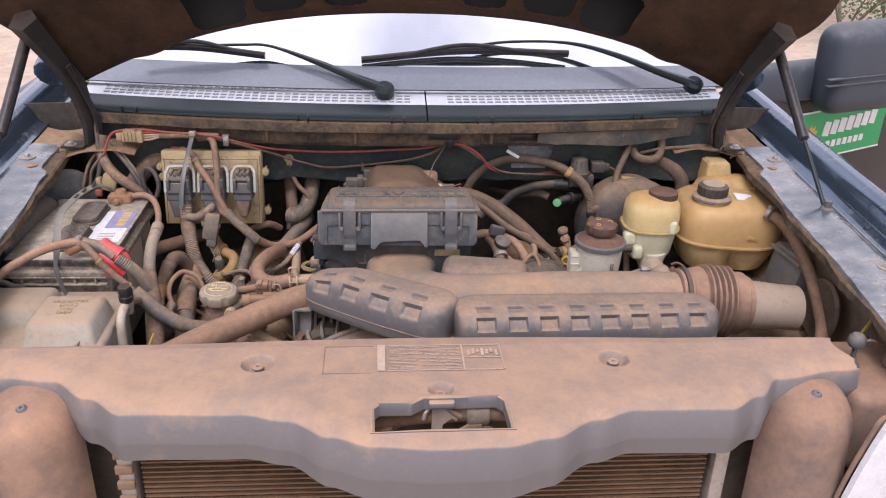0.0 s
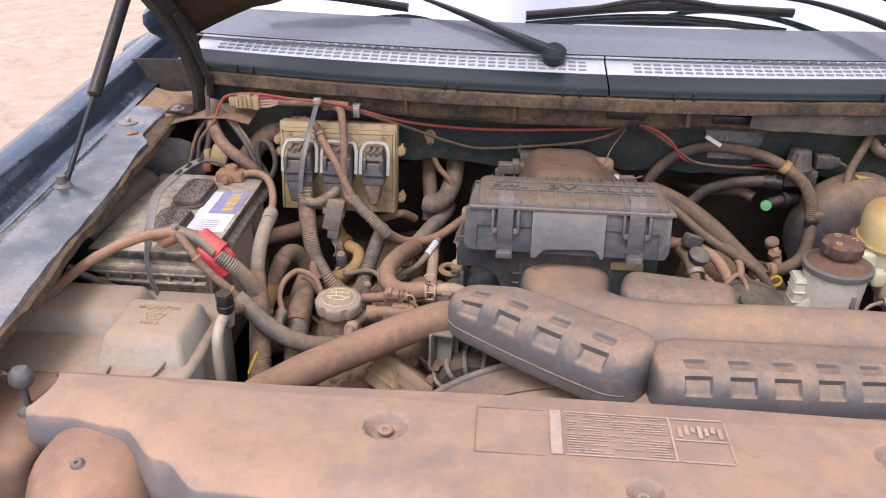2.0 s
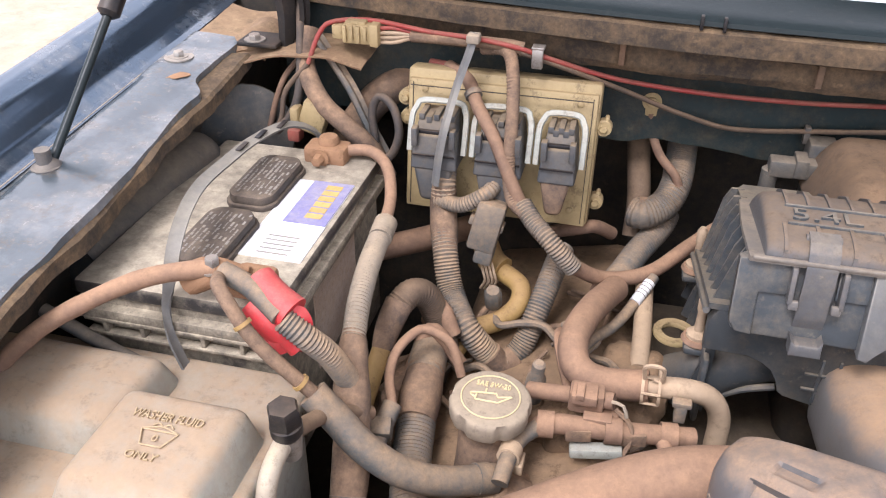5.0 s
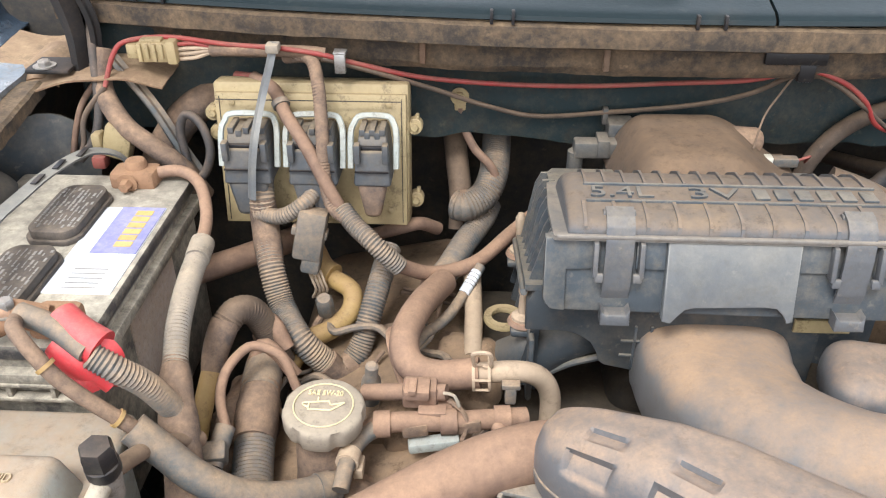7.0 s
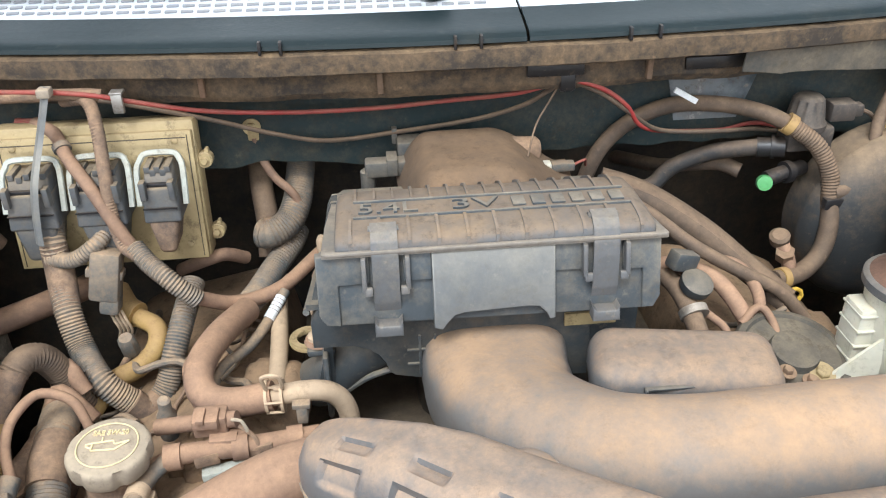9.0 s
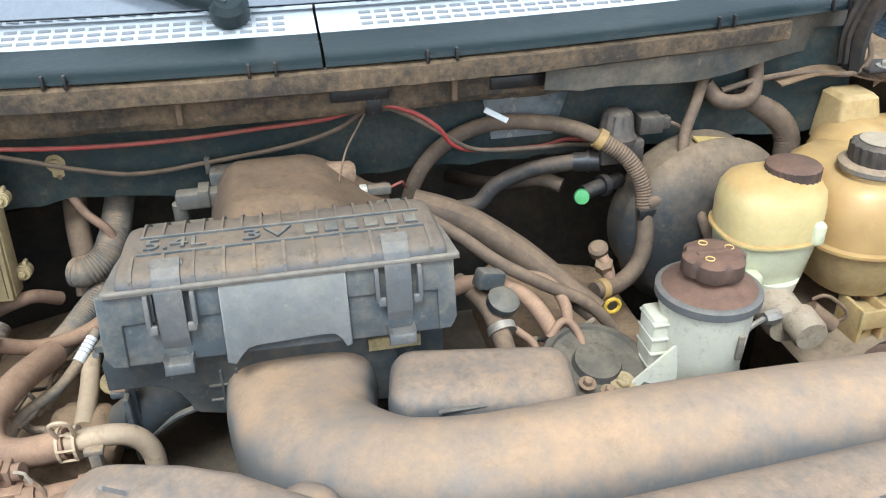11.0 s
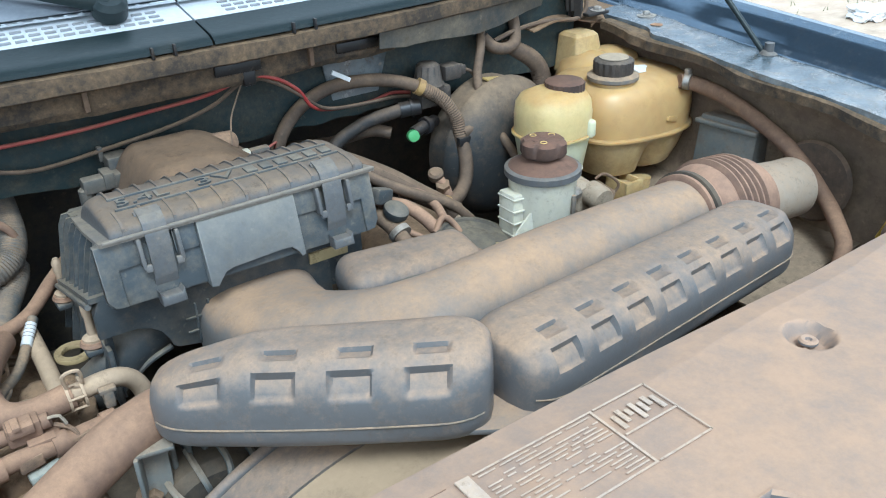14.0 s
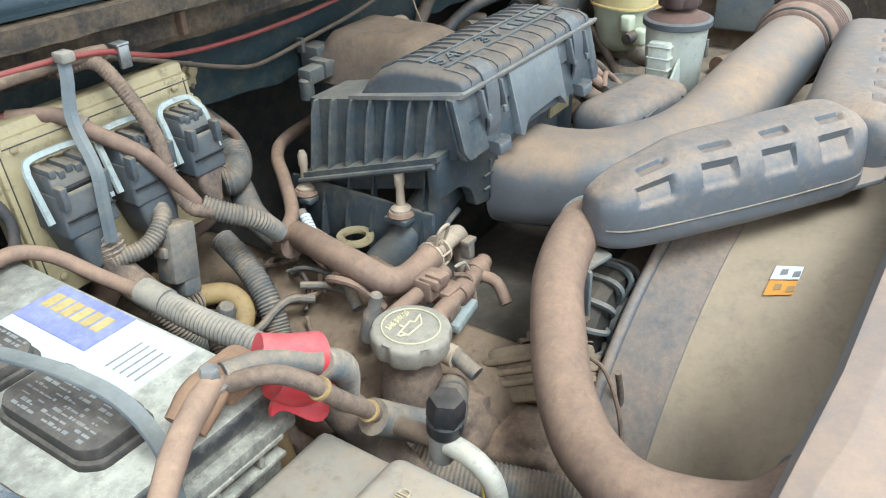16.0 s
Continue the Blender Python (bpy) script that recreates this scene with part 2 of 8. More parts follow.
M_ORANGE = grimy("orange sticker", (0.75, 0.32, 0.05), dust=(0.5, 0.35, 0.22), amount=-0.35, top=0.2, rough=0.5, bump=0.0)
M_YELLOW = grimy("yellow plastic", (0.58, 0.38, 0.05), dust=(0.45, 0.3, 0.15), amount=-0.15, top=0.2, rough=0.5, stain=0.12)
M_GREEN = grimy("green valve cap", (0.10, 0.32, 0.11), dust=(0.34, 0.33, 0.2), amount=-0.25, top=0.2, rough=0.5, stain=0.2)
M_COPPER = grimy("ochre hose", (0.42, 0.27, 0.09), dust=(0.33, 0.2, 0.11), amount=0.15, top=0.3, rough=0.6)
M_PALEPIPE = grimy("pale dusted pipe", (0.4, 0.3, 0.21), dust=(0.47, 0.33, 0.22), amount=0.3, top=0.3, rough=0.7)
M_FIN = grimy("radiator fin", (0.12, 0.075, 0.045), dust=(0.19, 0.105, 0.058), amount=0.4, top=0.1, rough=0.6, metal=0.3)
M_REFLECTBAND = grimy("grey band painted as a reflection", (0.20, 0.22, 0.25), dust=(0.3, 0.28, 0.26), amount=-0.5, top=0.1, rough=0.15, spec=1.0, bump=0.0, stain=0.05)
M_BROWNDOOR = grimy("dark brown dusty door", (0.03, 0.026, 0.025), dust=(0.12, 0.09, 0.075), amount=0.1, top=0.2, rough=0.5, bump=0.05, stain=0.12)
M_SIGN = grimy("green sign", (0.01, 0.34, 0.11), dust=(0.3, 0.4, 0.3), amount=-0.5, top=0.1, rough=0.4, bump=0.0, stain=0.12)
M_LENS = grimy("clear headlamp plastic", (0.65, 0.66, 0.68), dust=(0.5, 0.4, 0.33), amount=-0.3, top=0.1, rough=0.15, bump=0.0, stain=0.12)


def ground_material():
    m = grimy("red dirt ground", (0.40, 0.30, 0.22), dust=(0.5, 0.41, 0.33), amount=0.1, top=0.3, rough=0.95, big=0.8, fine=60, spread=2.0, bump=0.6, second=(0.30, 0.2, 0.14))
    return m


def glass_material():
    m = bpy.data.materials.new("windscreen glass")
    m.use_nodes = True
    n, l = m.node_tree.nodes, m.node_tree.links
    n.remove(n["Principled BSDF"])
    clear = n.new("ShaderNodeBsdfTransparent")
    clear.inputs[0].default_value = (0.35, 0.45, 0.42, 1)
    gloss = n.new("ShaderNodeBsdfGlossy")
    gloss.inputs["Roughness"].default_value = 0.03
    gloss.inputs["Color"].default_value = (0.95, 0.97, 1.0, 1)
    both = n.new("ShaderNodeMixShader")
    # mirror share fixed at 0.8, boosted beyond real glass to carry a white sky
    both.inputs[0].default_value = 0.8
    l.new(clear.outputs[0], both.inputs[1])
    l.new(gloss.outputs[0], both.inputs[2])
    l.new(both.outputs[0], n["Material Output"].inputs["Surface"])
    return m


M_DEFLECT = grimy("deflector plastic caked in red dust", (0.12, 0.092, 0.08), dust=(0.33, 0.190, 0.125), amount=0.3, top=0.35, rough=0.7, spread=1.9, big=5, mottle=0.4, stain=0.15)
M_LIP = grimy("steel lip caked with dried mud", (0.05, 0.042, 0.035), dust=(0.25, 0.165, 0.10), amount=0.22, top=0.25, rough=0.85, spread=1.9, big=16, stain=0.55, spec=0.2)
M_PRINT = grimy("worn pale raised print", (0.30, 0.28, 0.25), dust=(0.30, 0.24, 0.19), amount=0.1, top=0.2, rough=0.7, spread=2.2, big=40)
M_HOSE_DIM = grimy("old rubber hose, brown dust", (0.055, 0.042, 0.034), dust=(0.255, 0.165, 0.108), amount=0.25, top=0.4, rough=0.7)
M_PAPERDUST = grimy("dusty label print", (0.46, 0.37, 0.30), dust=(0.42, 0.30, 0.22), amount=0.25, top=0.2, rough=0.6, bump=0.0, big=30, spread=2.4)
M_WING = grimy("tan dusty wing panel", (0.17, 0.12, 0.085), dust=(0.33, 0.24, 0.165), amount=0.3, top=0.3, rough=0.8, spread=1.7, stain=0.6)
M_CONN = grimy("black plug plastic, brown dust", (0.080, 0.084, 0.088), dust=(0.22, 0.165, 0.115), amount=0.02, top=0.85, rough=0.5, spread=1.2, big=14)
M_CAPDARK = grimy("vent cap plastic, dusty", (0.05, 0.042, 0.037), dust=(0.22, 0.165, 0.125), amount=0.05, top=0.35, rough=0.6, spread=1.4, big=20)
M_CAPTEXT = grimy("faded cap print", (0.72, 0.60, 0.34), dust=(0.50, 0.42, 0.30), amount=-0.2, top=0.25, rough=0.6, spread=2.0, big=60)
M_BRACKET = grimy("grey green cast bracket", (0.13, 0.145, 0.145), dust=(0.30, 0.22, 0.155), amount=0.1, top=0.5, rough=0.5, spread=1.4)
M_BLOCK = grimy("tan dust-caked casting", (0.22, 0.155, 0.10), dust=(0.36, 0.245, 0.15), amount=0.45, top=0.3, rough=0.85, stain=0.5)
M_PANEL = grimy("paler smooth panel plastic", (0.138, 0.142, 0.143), dust=(0.36, 0.31, 0.25), amount=0.05, top=0.4, rough=0.42, spread=0.8, big=8, stain=0.25)
M_ELBOW = grimy("outlet plastic under brown dust", (0.075, 0.06, 0.05), dust=(0.185, 0.115, 0.070), amount=0.2, top=0.6, rough=0.6, spread=1.0, big=9)
M_SLOT = grimy("shaded grille slot", (0.26, 0.27, 0.29), dust=(0.4, 0.37, 0.34), amount=0.0, top=0.2, rough=0.6, bump=0.0)
M_FLAP = grimy("rusted tan sheet", (0.20, 0.115, 0.065), dust=(0.36, 0.245, 0.15), amount=0.2, top=0.3, rough=0.75, spread=2.0, big=10, stain=0.5)
M_TANPRINT = grimy("worn tan print", (0.46, 0.35, 0.21), dust=(0.42, 0.31, 0.21), amount=0.1, top=0.2, rough=0.7, bump=0.0, big=40, spread=1.6)
M_CAVITY = grimy("black for the shade inside the hood", (0.010, 0.009, 0.008), dust=(0.05, 0.03, 0.02), amount=-0.1, top=0.0, rough=0.8, bump=0.0, stain=0.0)
M_MIRROR = grimy("grey blue grained mirror plastic", (0.050, 0.060, 0.075), dust=(0.24, 0.23, 0.22), amount=-0.15, top=0.4, rough=0.45, mottle=0.3, stain=0.1)
M_HINGE = grimy("black hinge steel, thin dust", (0.018, 0.016, 0.015), dust=(0.13, 0.085, 0.06), amount=0.0, top=0.25, rough=0.6, spread=1.6)
M_LEAF = grimy("dusty leaves", (0.07, 0.11, 0.035), dust=(0.2, 0.19, 0.11), amount=0.1, top=0.1, rough=0.8, bump=0.0)
M_BARK = grimy("grey bark", (0.14, 0.11, 0.08), dust=(0.3, 0.24, 0.18), amount=0.1, top=0.2, rough=0.9)
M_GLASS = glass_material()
M_GROUND = ground_material()


# ---- mesh builders ----
def part(name, bm, material, parent=None, label="", sharp=38):
    """Links a bmesh, given in world places, as one mesh object under a thing or under a part."""
    me = bpy.data.meshes.new(name)
    bm.normal_update()
    bm.to_mesh(me)
    bm.free()
    me.polygons.foreach_set("use_smooth", [True] * len(me.polygons))
    me.set_sharp_from_angle(angle=radians(sharp))
    me.materials.append(material)
    ob = new(name, me)
    if parent is not None:
        ob.parent = parent
        ob.matrix_parent_inverse = world_of(parent).inverted()
    if label:
        ob["label"] = label
    return ob


def world_of(ob):
    m = ob.matrix_basis.copy()
    if ob.parent is not None:
        m = world_of(ob.parent) @ ob.matrix_parent_inverse @ m
    return m


def thing(name, place, label, category, group="", kind=""):
    ob = new(name)
    ob.empty_display_size = 0.05
    ob.matrix_basis = Matrix.Translation(place)
    return tagged(ob, label, category, group, kind)


def box(lo, hi, bevel=0.004, seg=2, turn=None):
    """A box between two corners, with rounded edges; turn: a matrix about its middle."""
    bm = bmesh.new()
    bmesh.ops.create_cube(bm, size=1)
    lo, hi = Vector(lo), Vector(hi)
    mid, size = (lo + hi) / 2, hi - lo
    bmesh.ops.scale(bm, vec=size, verts=bm.verts)
    if bevel:
        bmesh.ops.bevel(bm, geom=bm.edges, offset=min(bevel, min(size) * 0.49), segments=seg, affect="EDGES", profile=0.5, clamp_overlap=True)
    if turn is not None:
        bmesh.ops.transform(bm, matrix=turn, verts=bm.verts)
    bmesh.ops.translate(bm, vec=mid, verts=bm.verts)
    return bm


def rot(rx=0, ry=0, rz=0):
    return pose(0, 0, 0, rx, ry, rz)


def join(*bms):
    """Several bmeshes as one."""
    out = bmesh.new()
    for b in bms:
        me = bpy.data.meshes.new("tmp")
        b.to_mesh(me)
        b.free()
        out.from_mesh(me)
        bpy.data.meshes.remove(me)
    return out


def moved(bm, m):
    bmesh.ops.transform(bm, matrix=m, verts=bm.verts)
    return bm


def skin(rings, closed=True, cap=True):
    """A skin over rings of equally many points."""
    bm = bmesh.new()
    vs = [[bm.verts.new(p) for p in ring] for ring in rings]
    n = len(vs[0])
    for a, b in zip(vs, vs[1:]):
        for i in range(n if closed else n - 1):
            j = (i + 1) % n
            bm.faces.new((a[i], a[j], b[j], b[i]))
    if cap and closed:
        bm.faces.new(list(reversed(vs[0])))
        bm.faces.new(vs[-1])
    bmesh.ops.recalc_face_normals(bm, faces=bm.faces)
    return bm


def lathe(profile, at=(0, 0, 0), axis=(0, 0, 1), seg=28, wobble=None):
    """A turned body: profile of (radius, height) along axis from at. wobble(angle, height) scales the radius."""
    turn = Vector((0, 0, 1)).rotation_difference(Vector(axis).normalized()).to_matrix()
    rings = []
    for r, h in profile:
        ring = []
        for i in range(seg):
            a = math.tau * i / seg
            k = r * (wobble(a, h) if wobble else 1)
            ring.append(turn @ Vector((k * math.cos(a), k * math.sin(a), h)) + Vector(at))
        rings.append(ring)
    return skin(rings)


def spline(points, step=0.006):
    """Evenly spaced places on a smooth curve through the points."""
    P = [Vector(p) for p in points]
    P = [2 * P[0] - P[1]] + P + [2 * P[-1] - P[-2]]
    dense = []
    for i in range(1, len(P) - 2):
        a, b, c, d = P[i - 1:i + 3]
        k = max(4, int((c - b).length / (step * 0.4)))
        for j in range(k):
            t = j / k
            dense.append(0.5 * (2 * b + (c - a) * t + (2 * a - 5 * b + 4 * c - d) * t * t + (3 * b - a - 3 * c + d) * t ** 3))
    dense.append(P[-2])
    length = [0]
    for a, b in zip(dense, dense[1:]):
        length.append(length[-1] + (b - a).length)
    n = max(2, round(length[-1] / step))
    out, j = [], 0
    for i in range(n + 1):
        s = length[-1] * i / n
        while j < len(dense) - 2 and length[j + 1] < s:
            j += 1
        f = (s - length[j]) / max(1e-9, length[j + 1] - length[j])
        out.append(dense[j].lerp(dense[j + 1], min(1, max(0, f))))
    return out


def sweep(points, r, seg=14, step=0.006, ridge=0.0, pitch=0.0045, shape=None, rough_=0.0, smooth=True):
    """A tube along a smooth curve. r: radius, or a function of 0..1; ridge: depth of corrugation; shape(k, angle): radius factor."""
    if ridge:
        step = pitch / 2
    path = spline(points, step) if smooth else [Vector(p) for p in points]
    rings, side = [], None
    for i, p in enumerate(path):
        d = (path[min(i + 1, len(path) - 1)] - path[max(i - 1, 0)]).normalized()
        if side is None:
            side = d.cross(Vector((0, 0, 1)))
            if side.length < 0.1:
                side = d.cross(Vector((1, 0, 0)))
        side = (side - d * side.dot(d)).normalized()
        up = side.cross(d)
        k = i / (len(path) - 1)
        rad = r(k) if callable(r) else r
        if ridge:
            rad += ridge * (1 if i % 2 else -1) * 0.5
        if rough_:
            rad *= 1 + rough_ * noise.noise(p * 60)
        ring = []
        for j in range(seg):
            a = math.tau * j / seg
            q = rad * (shape(k, a) if shape else 1)
            ring.append(p + side * (q * math.cos(a)) + up * (q * math.sin(a)))
        rings.append(ring)
    return skin(rings)


def sheet(fn, nu, nv, thick=0.0):
    """An open surface fn(u, v) over 0..1 twice, given thickness along its normals."""
    bm = bmesh.new()
    vs = [[bm.verts.new(fn(i / nu, j / nv)) for j in range(nv + 1)] for i in range(nu + 1)]
    for i in range(nu):
        for j in range(nv):
            bm.faces.new((vs[i][j], vs[i + 1][j], vs[i + 1][j + 1], vs[i][j + 1]))
    if thick:
        bm.normal_update()
        bmesh.ops.solidify(bm, geom=bm.faces, thickness=thick)
    return bm


def plate(outline, z0, z1, bevel=0.003, turn=None):
    """An upright prism over an outline in plan, with its top and bottom edges rounded."""
    bm = bmesh.new()
    f = bm.faces.new([bm.verts.new((x, y, z0)) for x, y in outline])
    up = bmesh.ops.extrude_face_region(bm, geom=[f])
    bmesh.ops.translate(bm, vec=(0, 0, z1 - z0), verts=[v for v in up["geom"] if isinstance(v, bmesh.types.BMVert)])
    bmesh.ops.recalc_face_normals(bm, faces=bm.faces)
    if bevel:
        bmesh.ops.bevel(bm, geom=[e for e in bm.edges if abs(e.verts[0].co.z - e.verts[1].co.z) < 1e-6], offset=bevel, segments=2, affect="EDGES", profile=0.5)
    if turn is not None:
        bmesh.ops.transform(bm, matrix=turn, verts=bm.verts)
    return bm


def bolt(at, r=0.007, h=0.006, axis=(0, 0, 1)):
    """A hexagon head on a washer."""
    return join(lathe([(r * 1.7, 0), (r * 1.7, 0.0015)], at, axis, 16),
                lathe([(r, 0.0015), (r, h * 0.8), (r * 0.8, h)], at, axis, 6))


def lerp_table(table, x):
    """Straight lines between the (x, value) pairs of a table."""
    if x <= table[0][0]:
        return table[0][1]
    for (a, va), (b, vb) in zip(table, table[1:]):
        if x <= b:
            k = (x - a) / (b - a)
            k = k * k * (3 - 2 * k)
            return va + (vb - va) * k
    return table[-1][1]


def writing(text, size, m, material, parent, name="lettering", depth=0.0008, width=None):
    """Letters in the built-in face, as a mesh at the pose m."""
    c = bpy.data.curves.new("text", "FONT")
    c.body, c.size, c.extrude, c.align_x, c.align_y, c.resolution_u = text, size, depth, "CENTER", "CENTER", 3
    tmp = new("text", c)
    me = bpy.data.meshes.new_from_object(tmp)
    bpy.data.objects.remove(tmp)
    bm = bmesh.new()
    bm.from_mesh(me)
    if width:
        wide = max(v.co.x for v in bm.verts) - min(v.co.x for v in bm.verts)
        bmesh.ops.scale(bm, vec=(width / wide, 1, 1), verts=bm.verts)
    return part(name, moved(bm, m), material, parent)


def soft_corners(points, r, n=4):
    """An outline with its corners rounded."""
    out, m = [], len(points)
    for i in range(m):
        a, b, c = Vector(points[i - 1]), Vector(points[i]), Vector(points[(i + 1) % m])
        p, q = b + (a - b).normalized() * r, b + (c - b).normalized() * r
        for k in range(n + 1):
            t = k / n
            out.append(tuple(p * (1 - t) ** 2 + b * 2 * t * (1 - t) + q * t * t))
    return out

# ---- the setting ----
ground = part("ground", sheet(lambda u, v: (-300 + 600 * u, -300 + 600 * v, 0), 60, 60), M_GROUND)
tagged(ground, "bare red dirt yard with pale dusty patches", "ground", kind="structure")

def bush(at, r, seed):
    """A dusty shrub: a few forked stems and a crown of many small leaf blades."""
    rng = random.Random(seed)
    ob = thing("shrub", at, "dusty green shrub at the edge of the yard", "shrub", group="shrubs at the yard's edge")
    tips = []
    for i in range(7):
        a, b = rng.uniform(0, 6.28), rng.uniform(0.4, 0.9) * r
        tip = Vector(at) + Vector((b * math.cos(a), b * math.sin(a), rng.uniform(0.7, 1.5) * r))
        tips.append(tip)
        part("stem", sweep([at, Vector(at).lerp(tip, 0.5) + Vector((0, 0, 0.12 * r)), tip], lambda k: 0.03 * r * (1 - 0.8 * k), 6, 0.15), M_BARK, ob)
    bm = bmesh.new()
    for i in range(1500):
        c = rng.choice(tips)
        p = c + Vector((rng.gauss(0, 0.30), rng.gauss(0, 0.30), rng.gauss(-0.1, 0.30))) * r
        if p.z < 0.03:
            p.z = rng.uniform(0.03, 0.3)
        q = Vector((rng.uniform(-1, 1), rng.uniform(-1, 1), rng.uniform(-0.6, 1))).normalized() * 0.07 * r
        w = q.orthogonal().normalized() * 0.028 * r
        bm.faces.new([bm.verts.new(p), bm.verts.new(p + q * 0.5 + w), bm.verts.new(p + q), bm.verts.new(p + q * 0.5 - w)])
    tagged(part("leaves", bm, M_LEAF, ob), kind="stuff")


for i, (x, y, r) in enumerate(((5.1, 9.1, 0.6), (5.9, 9.6, 0.75), (4.7, 10.6, 0.8), (6.7, 10.4, 0.9), (5.6, 11.6, 1.0))):
    bush((x, y, 0), r, i)

# ---- the truck's body ----
truck = thing("pickup_truck", (0, 2.0, 0), "dark blue pickup truck with its hood raised", "truck")


def rail_z(y):
    return 1.157 - (1.64 - y) * 0.075


def fender(s):
    """Outer fender skin on the side s (-1 or 1): crown, outer face."""
    prof = [(0.806, -0.012), (0.816, -0.010), (0.828, 0.0), (0.836, 0.018), (0.843, 0.030), (0.856, 0.037), (0.875, 0.036), (0.90, 0.022), (0.928, -0.02), (0.955, -0.11), (0.975, -0.3), (0.985, -0.6)]

    def f(u, v):
        y = 0.75 + 1.35 * u
        k = v * (len(prof) - 1)
        i = min(int(k), len(prof) - 2)
        a, b = prof[i], prof[i + 1]
        w = k - i
        x, z = a[0] + (b[0] - a[0]) * w, a[1] + (b[1] - a[1]) * w
        front = max(0.0, 1.25 - y)
        return (s * (x - 0.10 * front ** 2 * (1 if x > 0.84 else 0.8)), y, rail_z(y) + z - 0.25 * front ** 2)
    return sheet(f, 40, 44, 0.002 * s)


def rail_inner(y):
    step = 0.020 * (1 / (1 + math.exp(-(y - 1.585) / 0.006)))
    return 0.712 - max(0, 1.55 - y) * 0.05 + 0.0035 * noise.noise(Vector((y * 22, 1, 0))) + 0.002 * math.sin(y * 17) + step


def rail(s):
    """The flat flange on top of the inner wing, with its wavy inner edge folded down."""
    rows = [(0.0, 0.0), (0.02, 0.0), (0.05, 0.002), (0.080, 0.003), (0.088, -0.003), (0.098, -0.012), (0.112, -0.014)]

    def f(u, v):
        y = 0.95 + 0.76 * u
        inner = rail_inner(y)
        dent = 0.0016 * noise.noise(Vector((y * 26, v * 3, 4)))
        if v < 0.2:
            k = 1 - v / 0.2
            return (s * (inner - 0.001 * k), y, rail_z(y) + dent - 0.007 * k)
        k = (v - 0.2) / 0.8 * (len(rows) - 1)
        i = min(int(k), len(rows) - 2)
        w = k - i
        dx = rows[i][0] + (rows[i + 1][0] - rows[i][0]) * w
        dz = rows[i][1] + (rows[i + 1][1] - rows[i][1]) * w
        return (s * (inner + dx * (0.812 - inner) / 0.112), y, rail_z(y) + dz + dent)
    return sheet(f, 160, 26, 0.0016 * s)


def rail_lip(s):
    """The second sheet under the rail, standing proud of its edge in uneven scallops."""
    def f(u, v):
        y = 0.96 + 0.72 * u
        wave = 0.007 * noise.noise(Vector((y * 19, 7, s))) + 0.003 * noise.noise(Vector((y * 60, 3, s)))
        x = 0.709 - max(0, 1.55 - y) * 0.05 - 0.002 + wave * (1 - v)
        return (s * (x + 0.05 * max(0, v - 0.35)), y, rail_z(y) - 0.006 + 0.004 * math.sin(y * 31) * (1 - v) - (0.015 * (1 - v / 0.35) if v < 0.35 else 0.0))
    return sheet(f, 140, 10, 0.0015 * s)


def inner_wing(s):
    def f(u, v):
        y = 0.95 + 0.93 * u
        z = rail_z(y) - 0.02 - v * 0.70
        bulge = 0.10 * math.exp(-((y - 1.3) / 0.3) ** 2) * max(0, v - 0.25)
        return (s * (0.735 + 0.03 * math.sin(min(1, v * 3) * 3.1) - bulge), y, z)
    return sheet(f, 40, 24, 0.002 * s)


for s in (-1, 1):
    fen = part("fender", fender(s), M_PAINT, truck)
    rl = part("fender_rail", rail(s), M_RAIL, truck, "scuffed blue grey painted rail")
    part("rail_lip", rail_lip(s), M_LIP, rl, "rusty folded edge of the inner wing")
    part("gutter_edge", sweep([(s * 0.809, 0.98 + 0.1 * i, rail_z(0.98 + 0.1 * i) - 0.0115) for i in range(8)], 0.0025, 6, 0.02), M_STEEL, rl)
    # right: tan dust plus its light in the colour; left: dark depth shade
    part("inner_wing", inner_wing(s), M_DARK if s < 0 else M_WING, truck, "dusty inner wing panel, light and shade put in its colour")
    for y in (1.64, 1.19):
        part("bolt", join(bolt((s * 0.772, y, rail_z(y) + 0.004), 0.006, 0.007), lathe([(0.016, 0), (0.016, 0.0015), (0.006, 0.002)], (s * 0.772, y, rail_z(y) + 0.003), seg=24)), M_STEEL, rl)
        if y > 1.5:
            part("rust_bleed", lathe([(0.001, 0.0), (0.013, 0.0), (0.013, 0.0006)], (s * 0.758, y - 0.04, rail_z(y - 0.04) + 0.0022), seg=22, wobble=lambda a, h: 1 + 0.3 * math.sin(2 * a + 1) + 0.15 * math.sin(5 * a)), M_LEAD, rl)
    # holes in the rail, shown by dark sunken plugs
    for y, x in ((1.50, 0.765), (1.32, 0.75)):
        part("rail_hole", lathe([(0.012, 0), (0.012, 0.0012), (0.007, 0.0012), (0.0065, 0.0005)], (s * x, y, rail_z(y) + 0.0015), seg=16), M_DARK, rl)

# firewall and bulkhead
part("bulkhead", sheet(lambda u, v: (-0.68 + 1.36 * u, 1.722 - 0.006 * v + 0.004 * noise.noise(Vector((u * 9, v * 2, 0))), 1.215 + (1.088 + 0.012 * noise.noise(Vector((u * 11, 0, 3))) + 0.005 * noise.noise(Vector((u * 40, 0, 3))) - 1.215) * v), 160, 14, 0.004), M_FIRE, truck, "dusty blue painted bulkhead with a ragged lower edge")
# firewall and floor close the bay; their dark colour paints its deep shade
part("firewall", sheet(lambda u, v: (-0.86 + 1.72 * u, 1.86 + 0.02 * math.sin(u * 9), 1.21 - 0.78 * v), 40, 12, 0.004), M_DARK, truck)
